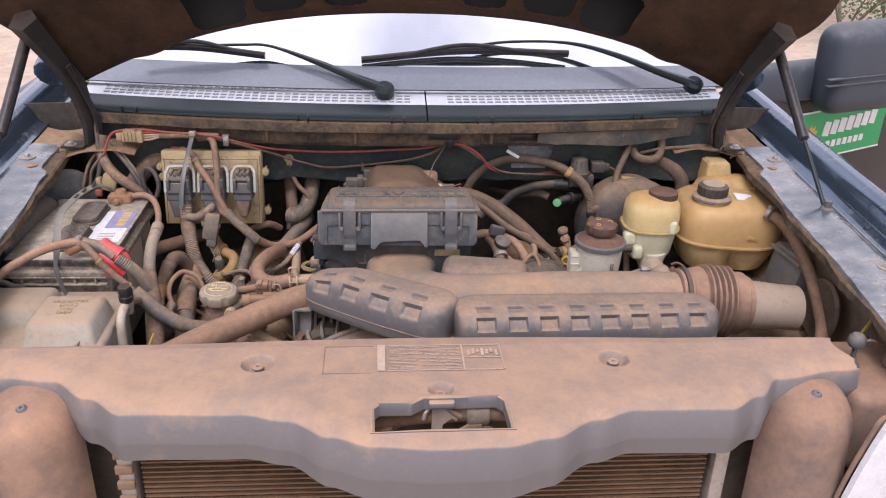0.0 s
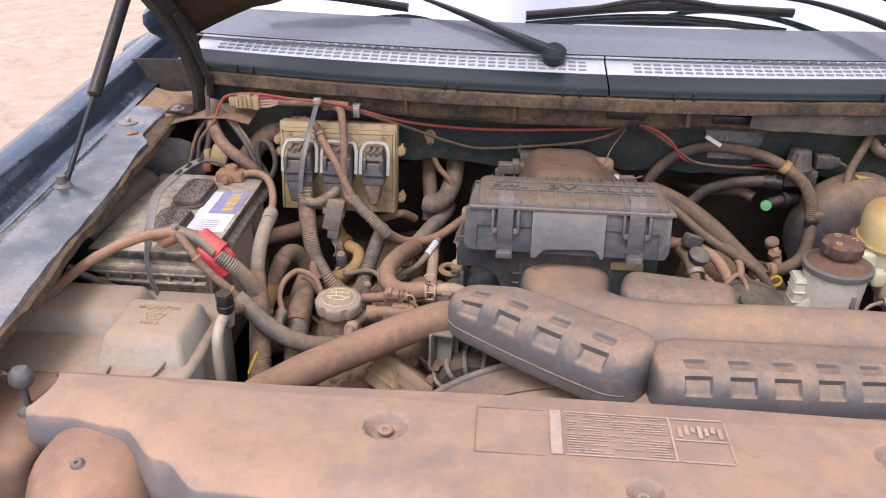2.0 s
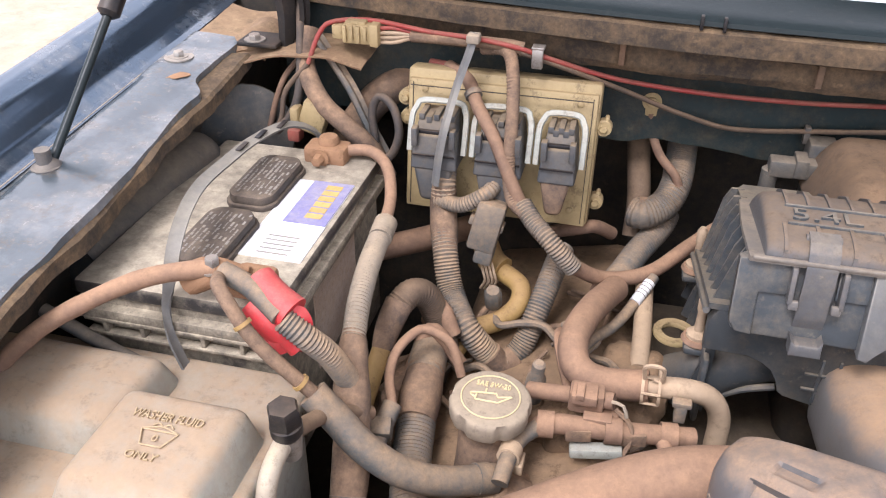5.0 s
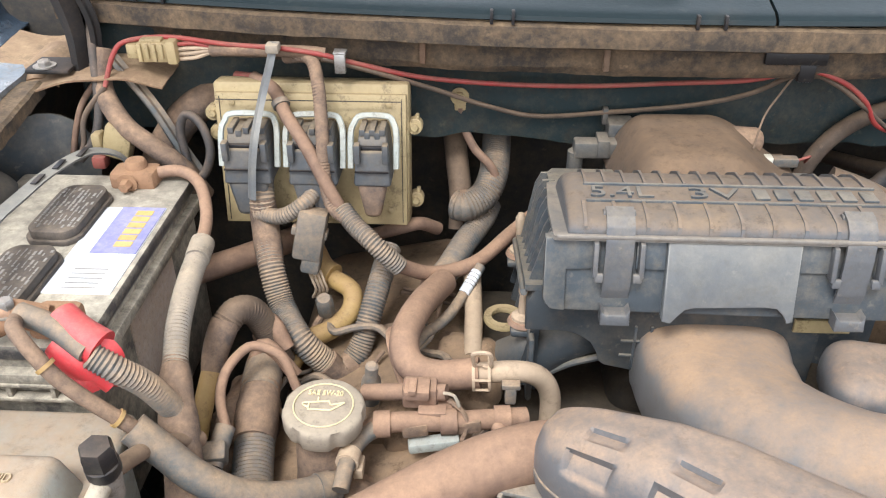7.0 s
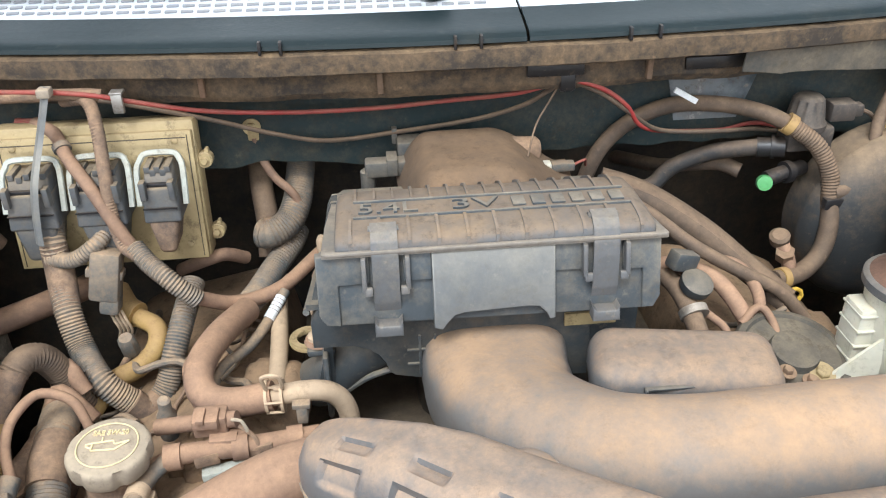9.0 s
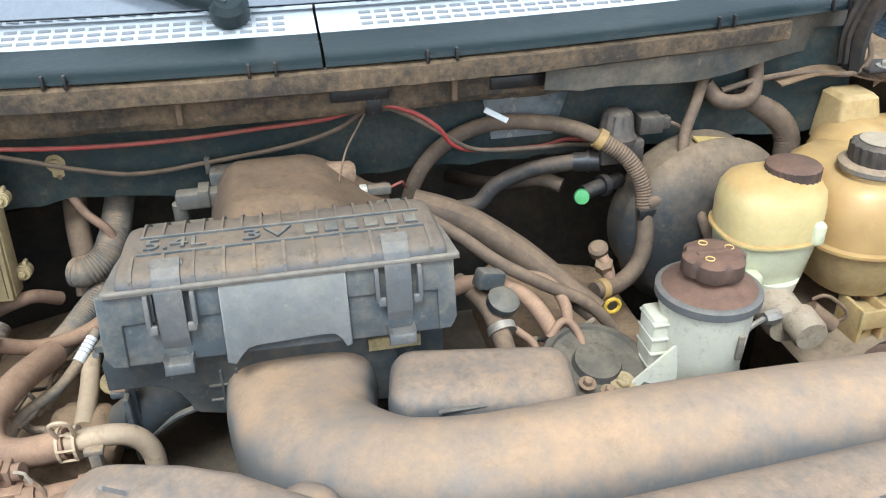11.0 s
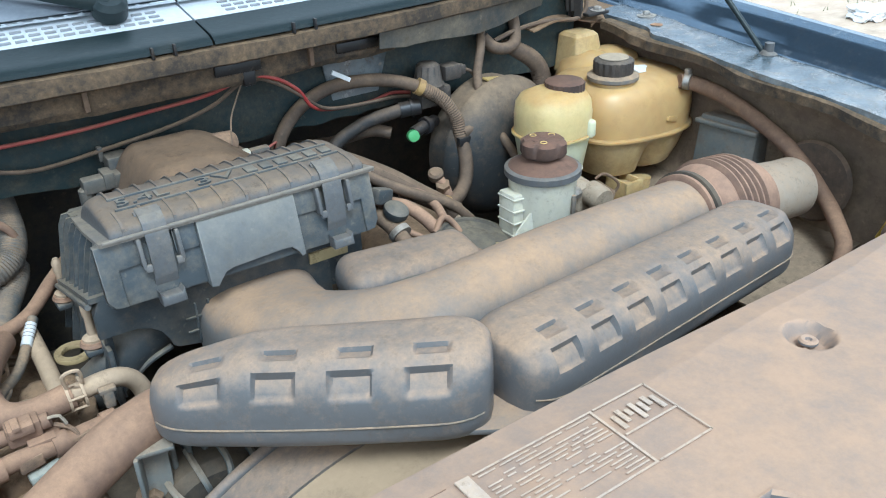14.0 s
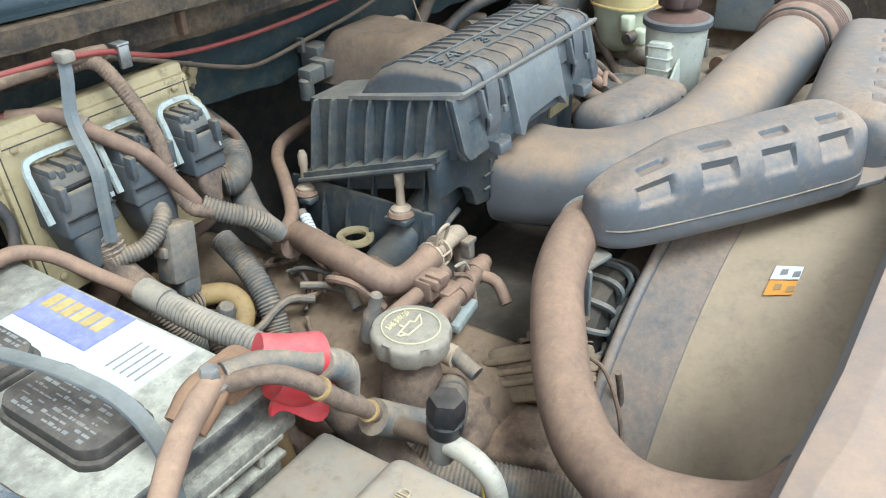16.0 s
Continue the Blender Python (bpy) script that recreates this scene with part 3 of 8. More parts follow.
# made-up tan sheet that lightens the dark gap below the coolant tank
part("inner_apron", sheet(lambda u, v: (0.52 + 0.28 * u, 1.20 + 0.46 * v, 0.905 + 0.02 * u + 0.004 * noise.noise(Vector((u * 6, v * 6, 8)))), 14, 18, 0.003), M_WING, truck, "tan sheet added to lighten the gap below the coolant tank")
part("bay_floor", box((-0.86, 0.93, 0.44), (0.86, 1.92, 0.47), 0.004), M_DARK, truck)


def cowl_y(x):
    return 1.617 + 0.20 * x * x


def cowl_strip(rows, x0, x1, n=50, thick=0.003, rough_=0.0):
    """A strip across the truck: rows of (behind the cowl's front edge, height)."""
    def f(u, v):
        x = x0 + (x1 - x0) * u
        k = v * (len(rows) - 1)
        i = min(int(k), len(rows) - 2)
        w = k - i
        dy = rows[i][0] + (rows[i + 1][0] - rows[i][0]) * w
        z = rows[i][1] + (rows[i + 1][1] - rows[i][1]) * w
        return (x, cowl_y(x) + dy, z - 0.005 * (x / 0.65) ** 2 + rough_ * (noise.noise(Vector((x * 14, k * 0.7, 5))) + 0.6 * noise.noise(Vector((x * 60, k * 0.7, 9)))))
    return sheet(f, n, (len(rows) - 1) * 2, thick)


for a, b in ((-0.69, 0.024), (0.027, 0.69)):
    panel = part("cowl_panel", cowl_strip([(0.004, 1.2440), (0.001, 1.2455), (0.002, 1.2495), (0.010, 1.2545), (0.028, 1.2585), (0.05, 1.263), (0.056, 1.2645)], a, b), M_COWL, truck, "dark grey plastic cowl panel")
    part("cowl_grille", cowl_strip([(0.056, 1.2645), (0.075, 1.268), (0.095, 1.272), (0.115, 1.276), (0.15, 1.270)], a, b), M_GRILLE, panel, "slotted cowl grille with sky glare put into its colour")
    slots = []
    x = a + 0.05
    while x < b - 0.03:
        for dy in (0.068, 0.081, 0.094):
            y, z = cowl_y(x) + dy, 1.2645 + (dy - 0.056) * 0.19 - 0.005 * (x / 0.65) ** 2
            slots.append(box((x - 0.0060, y - 0.0019, z - 0.002), (x + 0.0060, y + 0.0019, z + 0.0018), 0, turn=rot(11, 0, 0)))
        x += 0.0165
    slot = part("grille_slot", join(*slots), M_SLOT, panel)
    tagged(slot, kind="stuff")
    for x in (a + 0.1, a + 0.13, (a + b) / 2 + 0.1, (a + b) / 2 + 0.12, b - 0.07, b - 0.045):
        part("clip", box((x - 0.0015, cowl_y(x) - 0.004, 1.2415), (x + 0.0015, cowl_y(x) + 0.003, 1.2545), 0.0006), M_BLACK, panel)
part("cowl_lip", cowl_strip([(0.010, 1.2205), (0.002, 1.2195), (-0.002, 1.2215), (-0.003, 1.232), (-0.003, 1.2405), (0.008, 1.2425)], -0.69, 0.56, 180, 0.002, 0.0012), M_LIP, truck, "rusty dust-caked steel lip under the cowl")
part("drip_channel", cowl_strip([(0.034, 1.224), (0.034, 1.205), (0.033, 1.192), (0.038, 1.184), (0.055, 1.180), (0.12, 1.180)], -0.62, 0.30, 140, 0.002, 0.0022), M_LIP, truck, "dust-caked drip channel")
for x in (-0.30, -0.12, 0.16, 0.33):
    part("channel_tab", box((x - 0.003, cowl_y(x) + 0.024, 1.190), (x + 0.003, cowl_y(x) + 0.034, 1.216), 0.001), M_RUST, truck)
# panel at the driver's end of the cowl


def end_panel(u, v):
    """The upright sheet under the cowl, bending back towards the wing."""
    x = 0.255 + 0.445 * u
    low = 1.187 + 0.004 * math.sin(u * 11) + 0.014 * max(0, u - 0.88) / 0.12 + 0.010 * max(0, 0.1 - u) / 0.1
    return (x, cowl_y(x) + 0.003 + 0.75 * max(0, x - 0.45) ** 2 + 0.006 * v, 1.2385 + (low - 1.2385) * v + 0.0012 * noise.noise(Vector((x * 40, v * 3, 2))))


part("cowl_end_panel", sheet(end_panel, 50, 10, 0.002), M_SHEET, truck, "dark dusty sheet steel bulkhead panel")
part("panel_end_edge", sweep([end_panel(1, 0), end_panel(1, 0.5), end_panel(1, 1)], 0.0022, 6, 0.01), M_STEEL, truck)
for x, w, z in ((0.235, 0.035, 1.196), (0.06, 0.03, 1.20)):
    part("cowl_slot", box((x - w, cowl_y(x) + 0.026, z - 0.001), (x + w, cowl_y(x) + 0.0325, z + 0.013), 0.002), M_BLACK, truck)
# end plates between cowl and wings
for s in (-1, 1):
    part("hinge_plate", sheet(lambda u, v, s=s: (s * (0.57 + 0.22 * u), 1.69 + 0.15 * v - 0.03 * (s < 0), 1.158 + 0.010 * math.sin(u * 6) + 0.014 * v + 0.003 * noise.noise(Vector((u * 5, v * 5, s)))), 24, 14, 0.002), M_FLAP, truck, "rusty tan sheet steel plate below the hinge")
    part("hinge_flap", sheet(lambda u, v, s=s: (s * (0.695 + 0.055 * u + 0.008 * math.sin(v * 6)), 1.69 + 0.06 * v, 1.160 + 0.016 * math.sin(u * 3 + 0.4) - 0.02 * (1 - v) ** 2), 14, 10, 0.002), M_FLAP, truck, "crumpled rusty sheet flap")

# windscreen, cab
def screen(u, v, lift=0.0):
    x = -0.74 + 1.48 * u
    y = 1.716 + 0.085 * (x / 0.7) ** 2 + 0.70 * v
    return (x * (1 - 0.06 * v), y - lift * 0.5, 1.283 + 0.406 * v - 0.006 * (x / 0.7) ** 2 + lift * 0.86)


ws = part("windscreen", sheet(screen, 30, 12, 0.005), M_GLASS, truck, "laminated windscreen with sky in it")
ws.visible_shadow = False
# added strip whose grey stands in for the hood's reflection in the glass
part("frit_band", sheet(lambda u, v: screen(u, 0.085 * v, 0.003), 30, 4, 0.001), M_REFLECTBAND, truck, "grey band standing in for a reflection at the screen's foot")
for pts, a, b, c in (([(-0.06, 1.700, 1.290), (-0.119, 1.726, 1.306), (-0.203, 1.766, 1.330), (-0.30, 1.806, 1.353), (-0.36, 1.812, 1.354), (-0.44, 1.808, 1.352)], (-0.578, 1.811, 1.349), (-0.454, 1.807, 1.350), (-0.311, 1.790, 1.338)),
                     ([(0.602, 1.725, 1.302), (0.539, 1.750, 1.318), (0.436, 1.802, 1.348), (0.34, 1.831, 1.364), (0.214, 1.832, 1.364), (0.12, 1.81, 1.356)], (-0.108, 1.781, 1.333), (0.112, 1.807, 1.350), (0.342, 1.805, 1.347))):
    wiper = thing("windscreen_wiper", pts[0], "black windscreen wiper lying on the glass", "wiper", group="windscreen wipers")
    part("arm", sweep(pts, lambda k: 0.013 - 0.009 * min(1, k * 1.6), 10, 0.012, shape=lambda k, t: 1 if abs(math.cos(t)) > 0.6 else 0.7), M_COWL, wiper)
    part("pivot_cap", lathe([(0.02, -0.012), (0.02, 0.004), (0.014, 0.010)], pts[0], (0, -0.5, 0.86), 16), M_COWL, wiper)
    blade = part("blade", sweep([a, b, c], 0.0062, 8, 0.02), M_BLACK, wiper)
    part("rubber", sweep([Vector(k) - Vector((0, -0.002, 0.007)) for k in (a, b, c)], 0.003, 6, 0.02), M_BLACK, blade)
    part("bridge", sweep([Vector(a).lerp(Vector(b), 0.4), Vector(b) + Vector((0, -0.006, 0.012)), Vector(b).lerp(Vector(c), 0.6)], 0.0045, 8, 0.015), M_BLACK, blade)
part("dashboard", box((-0.72, 1.86, 1.0), (0.72, 2.3, 1.275), 0.03), M_BLACK, truck)
part("cab_shell", join(box((-0.8, 2.42, 1.60), (0.8, 3.9, 1.70), 0.04), box((-0.85, 3.8, 0.4), (0.85, 3.9, 1.65), 0.03), box((-0.95, 2.0, 0.4), (-0.89, 3.9, 1.2), 0.03)), M_PAINT, truck)
for s in (-1, 1):
    part("pillar", sweep([(s * 0.785, 1.86, 1.275), (s * 0.76, 2.15, 1.44), (s * 0.72, 2.45, 1.63)], 0.035, 10, 0.03), M_PAINT, truck)

# hood, raised
HOOD_TILT = radians(58)


def hood_point(x, d, lift=0.0):
    """A place on the hood's underside: d metres from its rear edge towards its nose."""
    k = min(1, max(0, d) / 0.32)
    x *= 0.845 + 0.155 * k * k * (3 - 2 * k)
    rear_y = 1.655 + 0.05 * (x / 0.65) ** 2
    rear_z = 1.449 - 0.150 * (abs(x) / 0.66) ** 2.3
    return Vector((x, rear_y - d * math.cos(HOOD_TILT) + lift * math.sin(HOOD_TILT), rear_z + d * math.sin(HOOD_TILT) + lift * math.cos(HOOD_TILT)))


def hood_skin(u, v):
    x = -0.80 + 1.6 * u
    return hood_point(x, -0.012 + 1.14 * v, 0.018 + 0.055 * min(1, v * 14) - 0.03 * (abs(x) / 0.8) ** 3 * min(1, v * 9))


# added black sheet: shade inside the hood, seen through the cut-outs, as colour
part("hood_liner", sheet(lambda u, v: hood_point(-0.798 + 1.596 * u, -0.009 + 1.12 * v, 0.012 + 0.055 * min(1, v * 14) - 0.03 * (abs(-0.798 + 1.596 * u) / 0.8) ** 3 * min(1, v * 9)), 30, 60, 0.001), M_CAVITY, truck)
part("hood_skin", sheet(hood_skin, 30, 60, 0.002), M_PAINT, truck)
bm = bmesh.new()
holes = [(-0.44, 0.062, 0.055), (-0.30, 0.058, 0.036), (-0.155, 0.05, 0.034), (-0.045, 0.018, 0.02), (0.04, 0.018, 0.02), (0.155, 0.05, 0.034), (0.30, 0.058, 0.036), (0.44, 0.062, 0.055)]


def in_hole(x, d):
    for hx, w, h in holes:
        if ((x - hx) / w) ** 4 + ((d - 0.055 - 0.02 * abs(hx)) / h) ** 4 < 1:
            return True
    return False


grid = {}
nx, nd = 420, 150
for i in range(nx + 1):
    for j in range(nd + 1):
        x, d = -0.79 + 1.58 * i / nx, 1.06 * (j / nd) ** 1.9
        lift = 0.004 * math.exp(-((d) / 0.012) ** 2) - 0.015 * math.exp(-((abs(x) - 0.60) / 0.05) ** 2)
        grid[i, j] = (bm.verts.new(hood_point(x, d, lift)), x, d)
for i in range(nx):
    for j in range(nd):
        q = [grid[i, j], grid[i + 1, j], grid[i + 1, j + 1], grid[i, j + 1]]
        if not in_hole(sum(k[1] for k in q) / 4, sum(k[2] for k in q) / 4):
            bm.faces.new([k[0] for k in q])
bmesh.ops.solidify(bm, geom=bm.faces, thickness=0.004)
part("hood_frame", bm, M_UNDER, truck, "hood underside frame in red dust with oval cut-outs")
for s in (-1, 1):
    arm = part("hood_hinge", sweep([(s * 0.668, 1.70, 1.165), (s * 0.664, 1.70, 1.21), (s * 0.668, 1.695, 1.26), (s * 0.678, 1.68, 1.32), (s * 0.695, 1.65, 1.38), (s * 0.715, 1.60, 1.45)], lambda k: 0.011 + 0.026 * k, 8, 0.012, shape=lambda k, a: 0.45 + 0.85 * abs(math.cos(a))), M_HINGE, truck, "dark stamped steel hood hinge")
    part("hinge_link", sweep([(s * 0.645, 1.69, 1.18), (s * 0.640, 1.685, 1.225), (s * 0.655, 1.67, 1.29), (s * 0.665, 1.64, 1.345)], 0.0055, 8, 0.012, shape=lambda k, a: 0.4 + 0.9 * abs(math.cos(a))), M_HINGE, arm)
    part("hinge_foot", box((s * 0.695 - 0.024, 1.672, 1.167), (s * 0.695 + 0.024, 1.714, 1.173), 0.003), M_HINGE, arm)
    part("bolt", bolt((s * 0.700, 1.682, 1.173), 0.007, 0.007), M_STEEL, arm)
    strut = thing("gas_strut", (s * 0.772, 1.403, 1.13), "black gas strut holding up the hood, with a dark rod", "gas strut", group="hood struts")
    a, b, c = Vector((s * 0.772, 1.403, 1.137)), Vector((s * 0.757, 1.51, 1.245)), Vector((s * 0.735, 1.655, 1.40))
    part("rod", sweep([a, b], 0.0042, 10, 0.05, smooth=False), M_COWL, strut, "dark steel rod")
    part("cylinder", lathe([(0.006, 0), (0.0105, 0.004), (0.0105, (c - b).length)], b, c - b, 14), M_BLACK, strut)
    part("ball_joint", lathe([(0.006, -0.016), (0.012, -0.012), (0.0135, 0), (0.011, 0.010), (0.007, 0.014)], a, b - a, 14), M_LATCH, strut)
    part("ball_stud", lathe([(0.013, 0.0), (0.013, 0.004), (0.007, 0.006), (0.007, 0.02)], (s * 0.772, 1.403, rail_z(1.403) + 0.001), seg=12), M_LATCH, strut)

# ---- radiator cover and front ----
FRONT = [(-0.70, 1.0), (-0.585, 0.985), (-0.515, 0.97), (-0.455, 0.925), (-0.40, 0.885), (-0.25, 0.875), (-0.19, 0.858), (-0.135, 0.823), (-0.08, 0.802), (0.0, 0.793), (0.08, 0.796), (0.14, 0.812), (0.205, 0.848), (0.262, 0.868), (0.39, 0.871), (0.445, 0.902), (0.49, 0.945), (0.60, 0.972), (0.66, 0.985)]
PITS = [(-0.24, 0.984, 0.022), (0.258, 0.984, 0.022), (0.007, 0.912, 0.017)]
cover = thing("radiator_cover", (0, 0.95, 1.0), "grey plastic radiator cover caked in red dust", "radiator cover")


def cover_place(x, v):
    """v: 0 at the rear fold, 1 at the foot of the front lip."""
    yf, yb = lerp_table(FRONT, x), 1.047 + 0.013 * min(1, max(0, (abs(x) - 0.35) / 0.25))
    z = 1.092 - 0.016 * (abs(x) / 0.6) ** 2
    if v < 0.08:
        k = v / 0.08
        return Vector((x, yb + 0.006 * (1 - k), z - 0.004 - 0.014 * (1 - k)))
    if v < 0.78:
        k = (v - 0.08) / 0.70
        y = yb + (yf + 0.012 - yb) * k
        z -= 0.004 * (1 - min(1, k * 8)) + 0.008 * max(0, 1 - (y - yf - 0.012) / 0.035) ** 2
        for px, py, pr in PITS:
            q = math.hypot(x - px, y - py)
            z -= 0.012 * min(1, max(0, (pr - q) / 0.008))
        return Vector((x, y, z))
    k = (v - 0.78) / 0.22
    drop = lerp_table([(-0.63, 0.042), (-0.56, 0.046), (-0.50, 0.046), (-0.45, 0.066), (-0.2, 0.062), (-0.1, 0.075), (0.1, 0.075), (0.2, 0.062), (0.45, 0.066), (0.50, 0.046), (0.56, 0.046), (0.63, 0.042)], x)
    a0 = 0.43
    a = a0 + (math.pi / 2 - a0) * min(1, k * 1.8)
    f = 0.012 / (1 - math.sin(a0))
    return Vector((x, yf + 0.012 - f * (math.sin(a) - math.sin(a0)) + 0.012 * max(0, k - 0.55), z - 0.008 - f * (math.cos(a0) - math.cos(a)) - drop * max(0, k - 0.15)))


HOLE = [(-0.082, 0.826), (0.092, 0.826), (0.090, 0.884), (0.082, 0.894), (-0.018, 0.894), (-0.036, 0.880), (-0.076, 0.880), (-0.083, 0.872)]


def cover_z(x, y):
    """The height of the cover's top at a place in plan."""
    yf = lerp_table(FRONT, x)
    return 1.092 - 0.016 * (abs(x) / 0.6) ** 2 - 0.008 * max(0, 1 - (y - yf - 0.012) / 0.035) ** 2


def in_opening(x, y):
    inside = False
    for (xa, ya), (xb, yb) in zip(HOLE, HOLE[1:] + HOLE[:1]):
        if (ya > y) != (yb > y) and x < (xb - xa) * (y - ya) / (yb - ya) + xa:
            inside = not inside
    return inside


bm = bmesh.new()
nx, nv = 400, 190
vs = {}
for i in range(nx + 1):
    for j in range(nv + 1):
        vs[i, j] = bm.verts.new(cover_place(-0.69 + 1.38 * i / nx, j / nv))
for i in range(nx):
    for j in range(nv):
        q = [vs[i, j], vs[i + 1, j], vs[i + 1, j + 1], vs[i, j + 1]]
        m = sum((k.co for k in q), Vector()) / 4
        # the ends are cut round the hood stops
        inside = (m.z > 1.05 and in_opening(m.x, m.y)) or math.hypot(abs(m.x) - 0.650, m.y - 1.034) < 0.040 or (abs(m.x) > 0.624 + 0.15 * (1.0 - m.y) and m.y < 1.04)
        if not inside:
            bm.faces.new(q)
bmesh.ops.delete(bm, geom=[v for v in bm.verts if not v.link_faces], context="VERTS")
for v in bm.verts:
    q = math.hypot(abs(v.co.x) - 0.650, v.co.y - 1.034)
    if v.is_boundary and 0.034 < q < 0.046 and v.co.z > 1.05:
        v.co.x = math.copysign(0.650 + (abs(v.co.x) - 0.650) * 0.040 / q, v.co.x)
        v.co.y = 1.034 + (v.co.y - 1.034) * 0.040 / q
bmesh.ops.recalc_face_normals(bm, faces=bm.faces)
bmesh.ops.solidify(bm, geom=bm.faces, thickness=0.004)
shell = part("cover_shell", bm, M_COVER, cover)
for px, py, pr in PITS:
    part("push_pin", lathe([(0.008, 0), (0.008, 0.002), (0.006, 0.0035), (0.003, 0.003), (0.002, 0.001)], (px, py, 1.0815), seg=18), M_COVER, cover)
edge = [Vector((x, y, 0)) for x, y in HOLE] + [Vector((*HOLE[0], 0))]
ring = []
for a, b in zip(edge, edge[1:]):
    n_ = max(2, int((b - a).length / 0.004))
    ring += [a.lerp(b, k / n_) for k in range(n_)]
rim = []
for p in ring + ring[:1]:
    q = p - (p - Vector((0.005, 0.86, 0))).normalized() * 0.003
    o = p + (p - Vector((0.005, 0.86, 0))).normalized() * 0.0035
    z = cover_z(p.x, p.y)
    rim.append([(o.x, o.y, z + 0.0010), (p.x, p.y, z + 0.0014), (q.x, q.y, z - 0.001), (q.x, q.y, z - 0.018), (p.x, p.y, z - 0.018)])
part("opening_frame", skin(rim, cap=False), M_COVER, cover, "grey turned-down edge of the opening")
part("centre_tongue", plate(soft_corners([(-0.010, 0.883), (0.024, 0.883), (0.024, 0.896), (-0.010, 0.896)], 0.004), 1.081, 1.0885, 0.002), M_COVER, cover)
for a, b in (((-0.150, 0.952), (-0.1492, 1.02)), ((-0.150, 0.951), (-0.082, 0.9517)), ((-0.150, 1.019), (-0.082, 1.0197))):
    part("old_label_edge", box((*a, 1.0905), (*b, 1.0920), 0), M_DEFLECT, cover)
# latch seen in the opening
latch = thing("hood_latch", (0, 0.87, 0.98), "rusty hood latch behind the cover's opening", "hood latch")
part("latch_back", box((-0.095, 0.930, 0.95), (0.105, 0.934, 1.08), 0.001), M_DARK, latch)
part("crossbar", sweep([(-0.09, 0.914, 1.040), (-0.02, 0.914, 1.054), (0.105, 0.914, 1.056)], 0.016, 14, 0.02), M_RUST, latch, "rusty tie bar")
part("sleeve", lathe([(0.0185, 0), (0.0205, 0.003), (0.0205, 0.026), (0.0185, 0.03)], (0.042, 0.912, 1.056), (1, 0, 0.02), 20), M_LOOM, latch)
part("latch_plate", plate([(-0.004, 1.085), (-0.006, 0.995), (0.006, 0.995), (0.010, 1.045), (0.022, 1.055), (0.028, 1.05), (0.030, 1.056), (0.004, 1.088)], -0.902, -0.896, 0.001, rot(90, 0, 0)), M_STEEL, latch, "dusty steel latch plate")
part("brace", sweep([(0.004, 0.897, 1.086), (0.018, 0.895, 1.070), (0.033, 0.895, 1.058)], 0.0035, 8, 0.004), M_RUST, latch)
part("release_lever", plate([(0.018, 1.005), (0.020, 1.030), (0.044, 1.046), (0.062, 1.046), (0.060, 1.008)], -0.898, -0.893, 0.001, rot(90, 0, 0)), M_RUST, latch, "brown release lever")
part("lever_slot", plate([(0.030, 1.014), (0.030, 1.024), (0.040, 1.028), (0.050, 1.028), (0.052, 1.018), (0.044, 1.012)], -0.8905, -0.8895, 0.0, rot(90, 0, 0)), M_DARK, latch)
part("pivot_bolt", bolt((0.068, 0.895, 1.026), 0.009, 0.008, (0, -1, 0.2)), M_RUST, latch)
part("link", sweep([(-0.008, 0.898, 1.072), (-0.014, 0.893, 1.066), (-0.016, 0.891, 1.058)], 0.0028, 8, 0.003), M_STEEL, latch)
part("spring_tube", sweep([(-0.062, 0.917, 1.030), (-0.04, 0.911, 1.048), (-0.012, 0.905, 1.062)], 0.010, 14, 0.008), M_HOSE, latch, "rust-brown spring tube")
part("cable_holder", join(box((-0.082, 0.895, 1.010), (-0.060, 0.911, 1.040), 0.003), box((-0.086, 0.897, 1.034), (-0.056, 0.907, 1.042), 0.002)), M_RUST, latch)
part("release_cable", sweep([(-0.046, 0.892, 1.020), (-0.030, 0.891, 1.019), (-0.012, 0.891, 1.022), (-0.002, 0.892, 1.026)], 0.0022, 8), M_WHITE, latch, "bare pale release cable")
part("cable_end", join(sweep([(-0.092, 0.895, 1.020), (-0.068, 0.893, 1.019)], 0.0075, 12), sweep([(-0.066, 0.893, 1.019), (-0.046, 0.892, 1.020)], lambda k: 0.0075 - 0.003 * k, 12)), M_LOOM, latch, "grey cable ferrule")
part("hook_pin", lathe([(0.004, -0.006), (0.005, 0), (0.004, 0.006)], (0.001, 0.891, 1.026), (0, 1, 0), 12), M_STEEL, latch)
part("bay_shade", box((-0.095, 0.885, 0.965), (0.105, 0.95, 0.985), 0.003), M_RUST, latch)

# radiator under the lip
radiator = thing("radiator", (0, 0.95, 0.6), "brown dusty radiator core with fine fins", "radiator")
part("core", box((-0.40, 0.945, 0.55), (0.40, 0.975, 1.03), 0.002), M_FIN, radiator)
fins = [box((-0.40, 0.935, 0.80 + 0.0085 * i), (0.40, 0.946, 0.8028 + 0.0085 * i), 0) for i in range(27)]
tagged(part("fin", join(*fins), M_FIN, radiator), kind="stuff")
for s in (-1, 1):
    part("side_tank", box((s * 0.418 - 0.011, 0.925, 0.55), (s * 0.418 + 0.011, 0.985, 1.03), 0.004), M_STEEL, radiator)
    if s < 0:
        for i in range(9):
            part("tank_clip", box((-0.430, 0.918, 0.80 + 0.026 * i), (-0.406, 0.926, 0.813 + 0.026 * i), 0.002), M_RUST, radiator)
part("grille_backing", box((-0.8, 1.0, 0.3), (0.8, 1.01, 0.98), 0.002), M_DARK, truck)

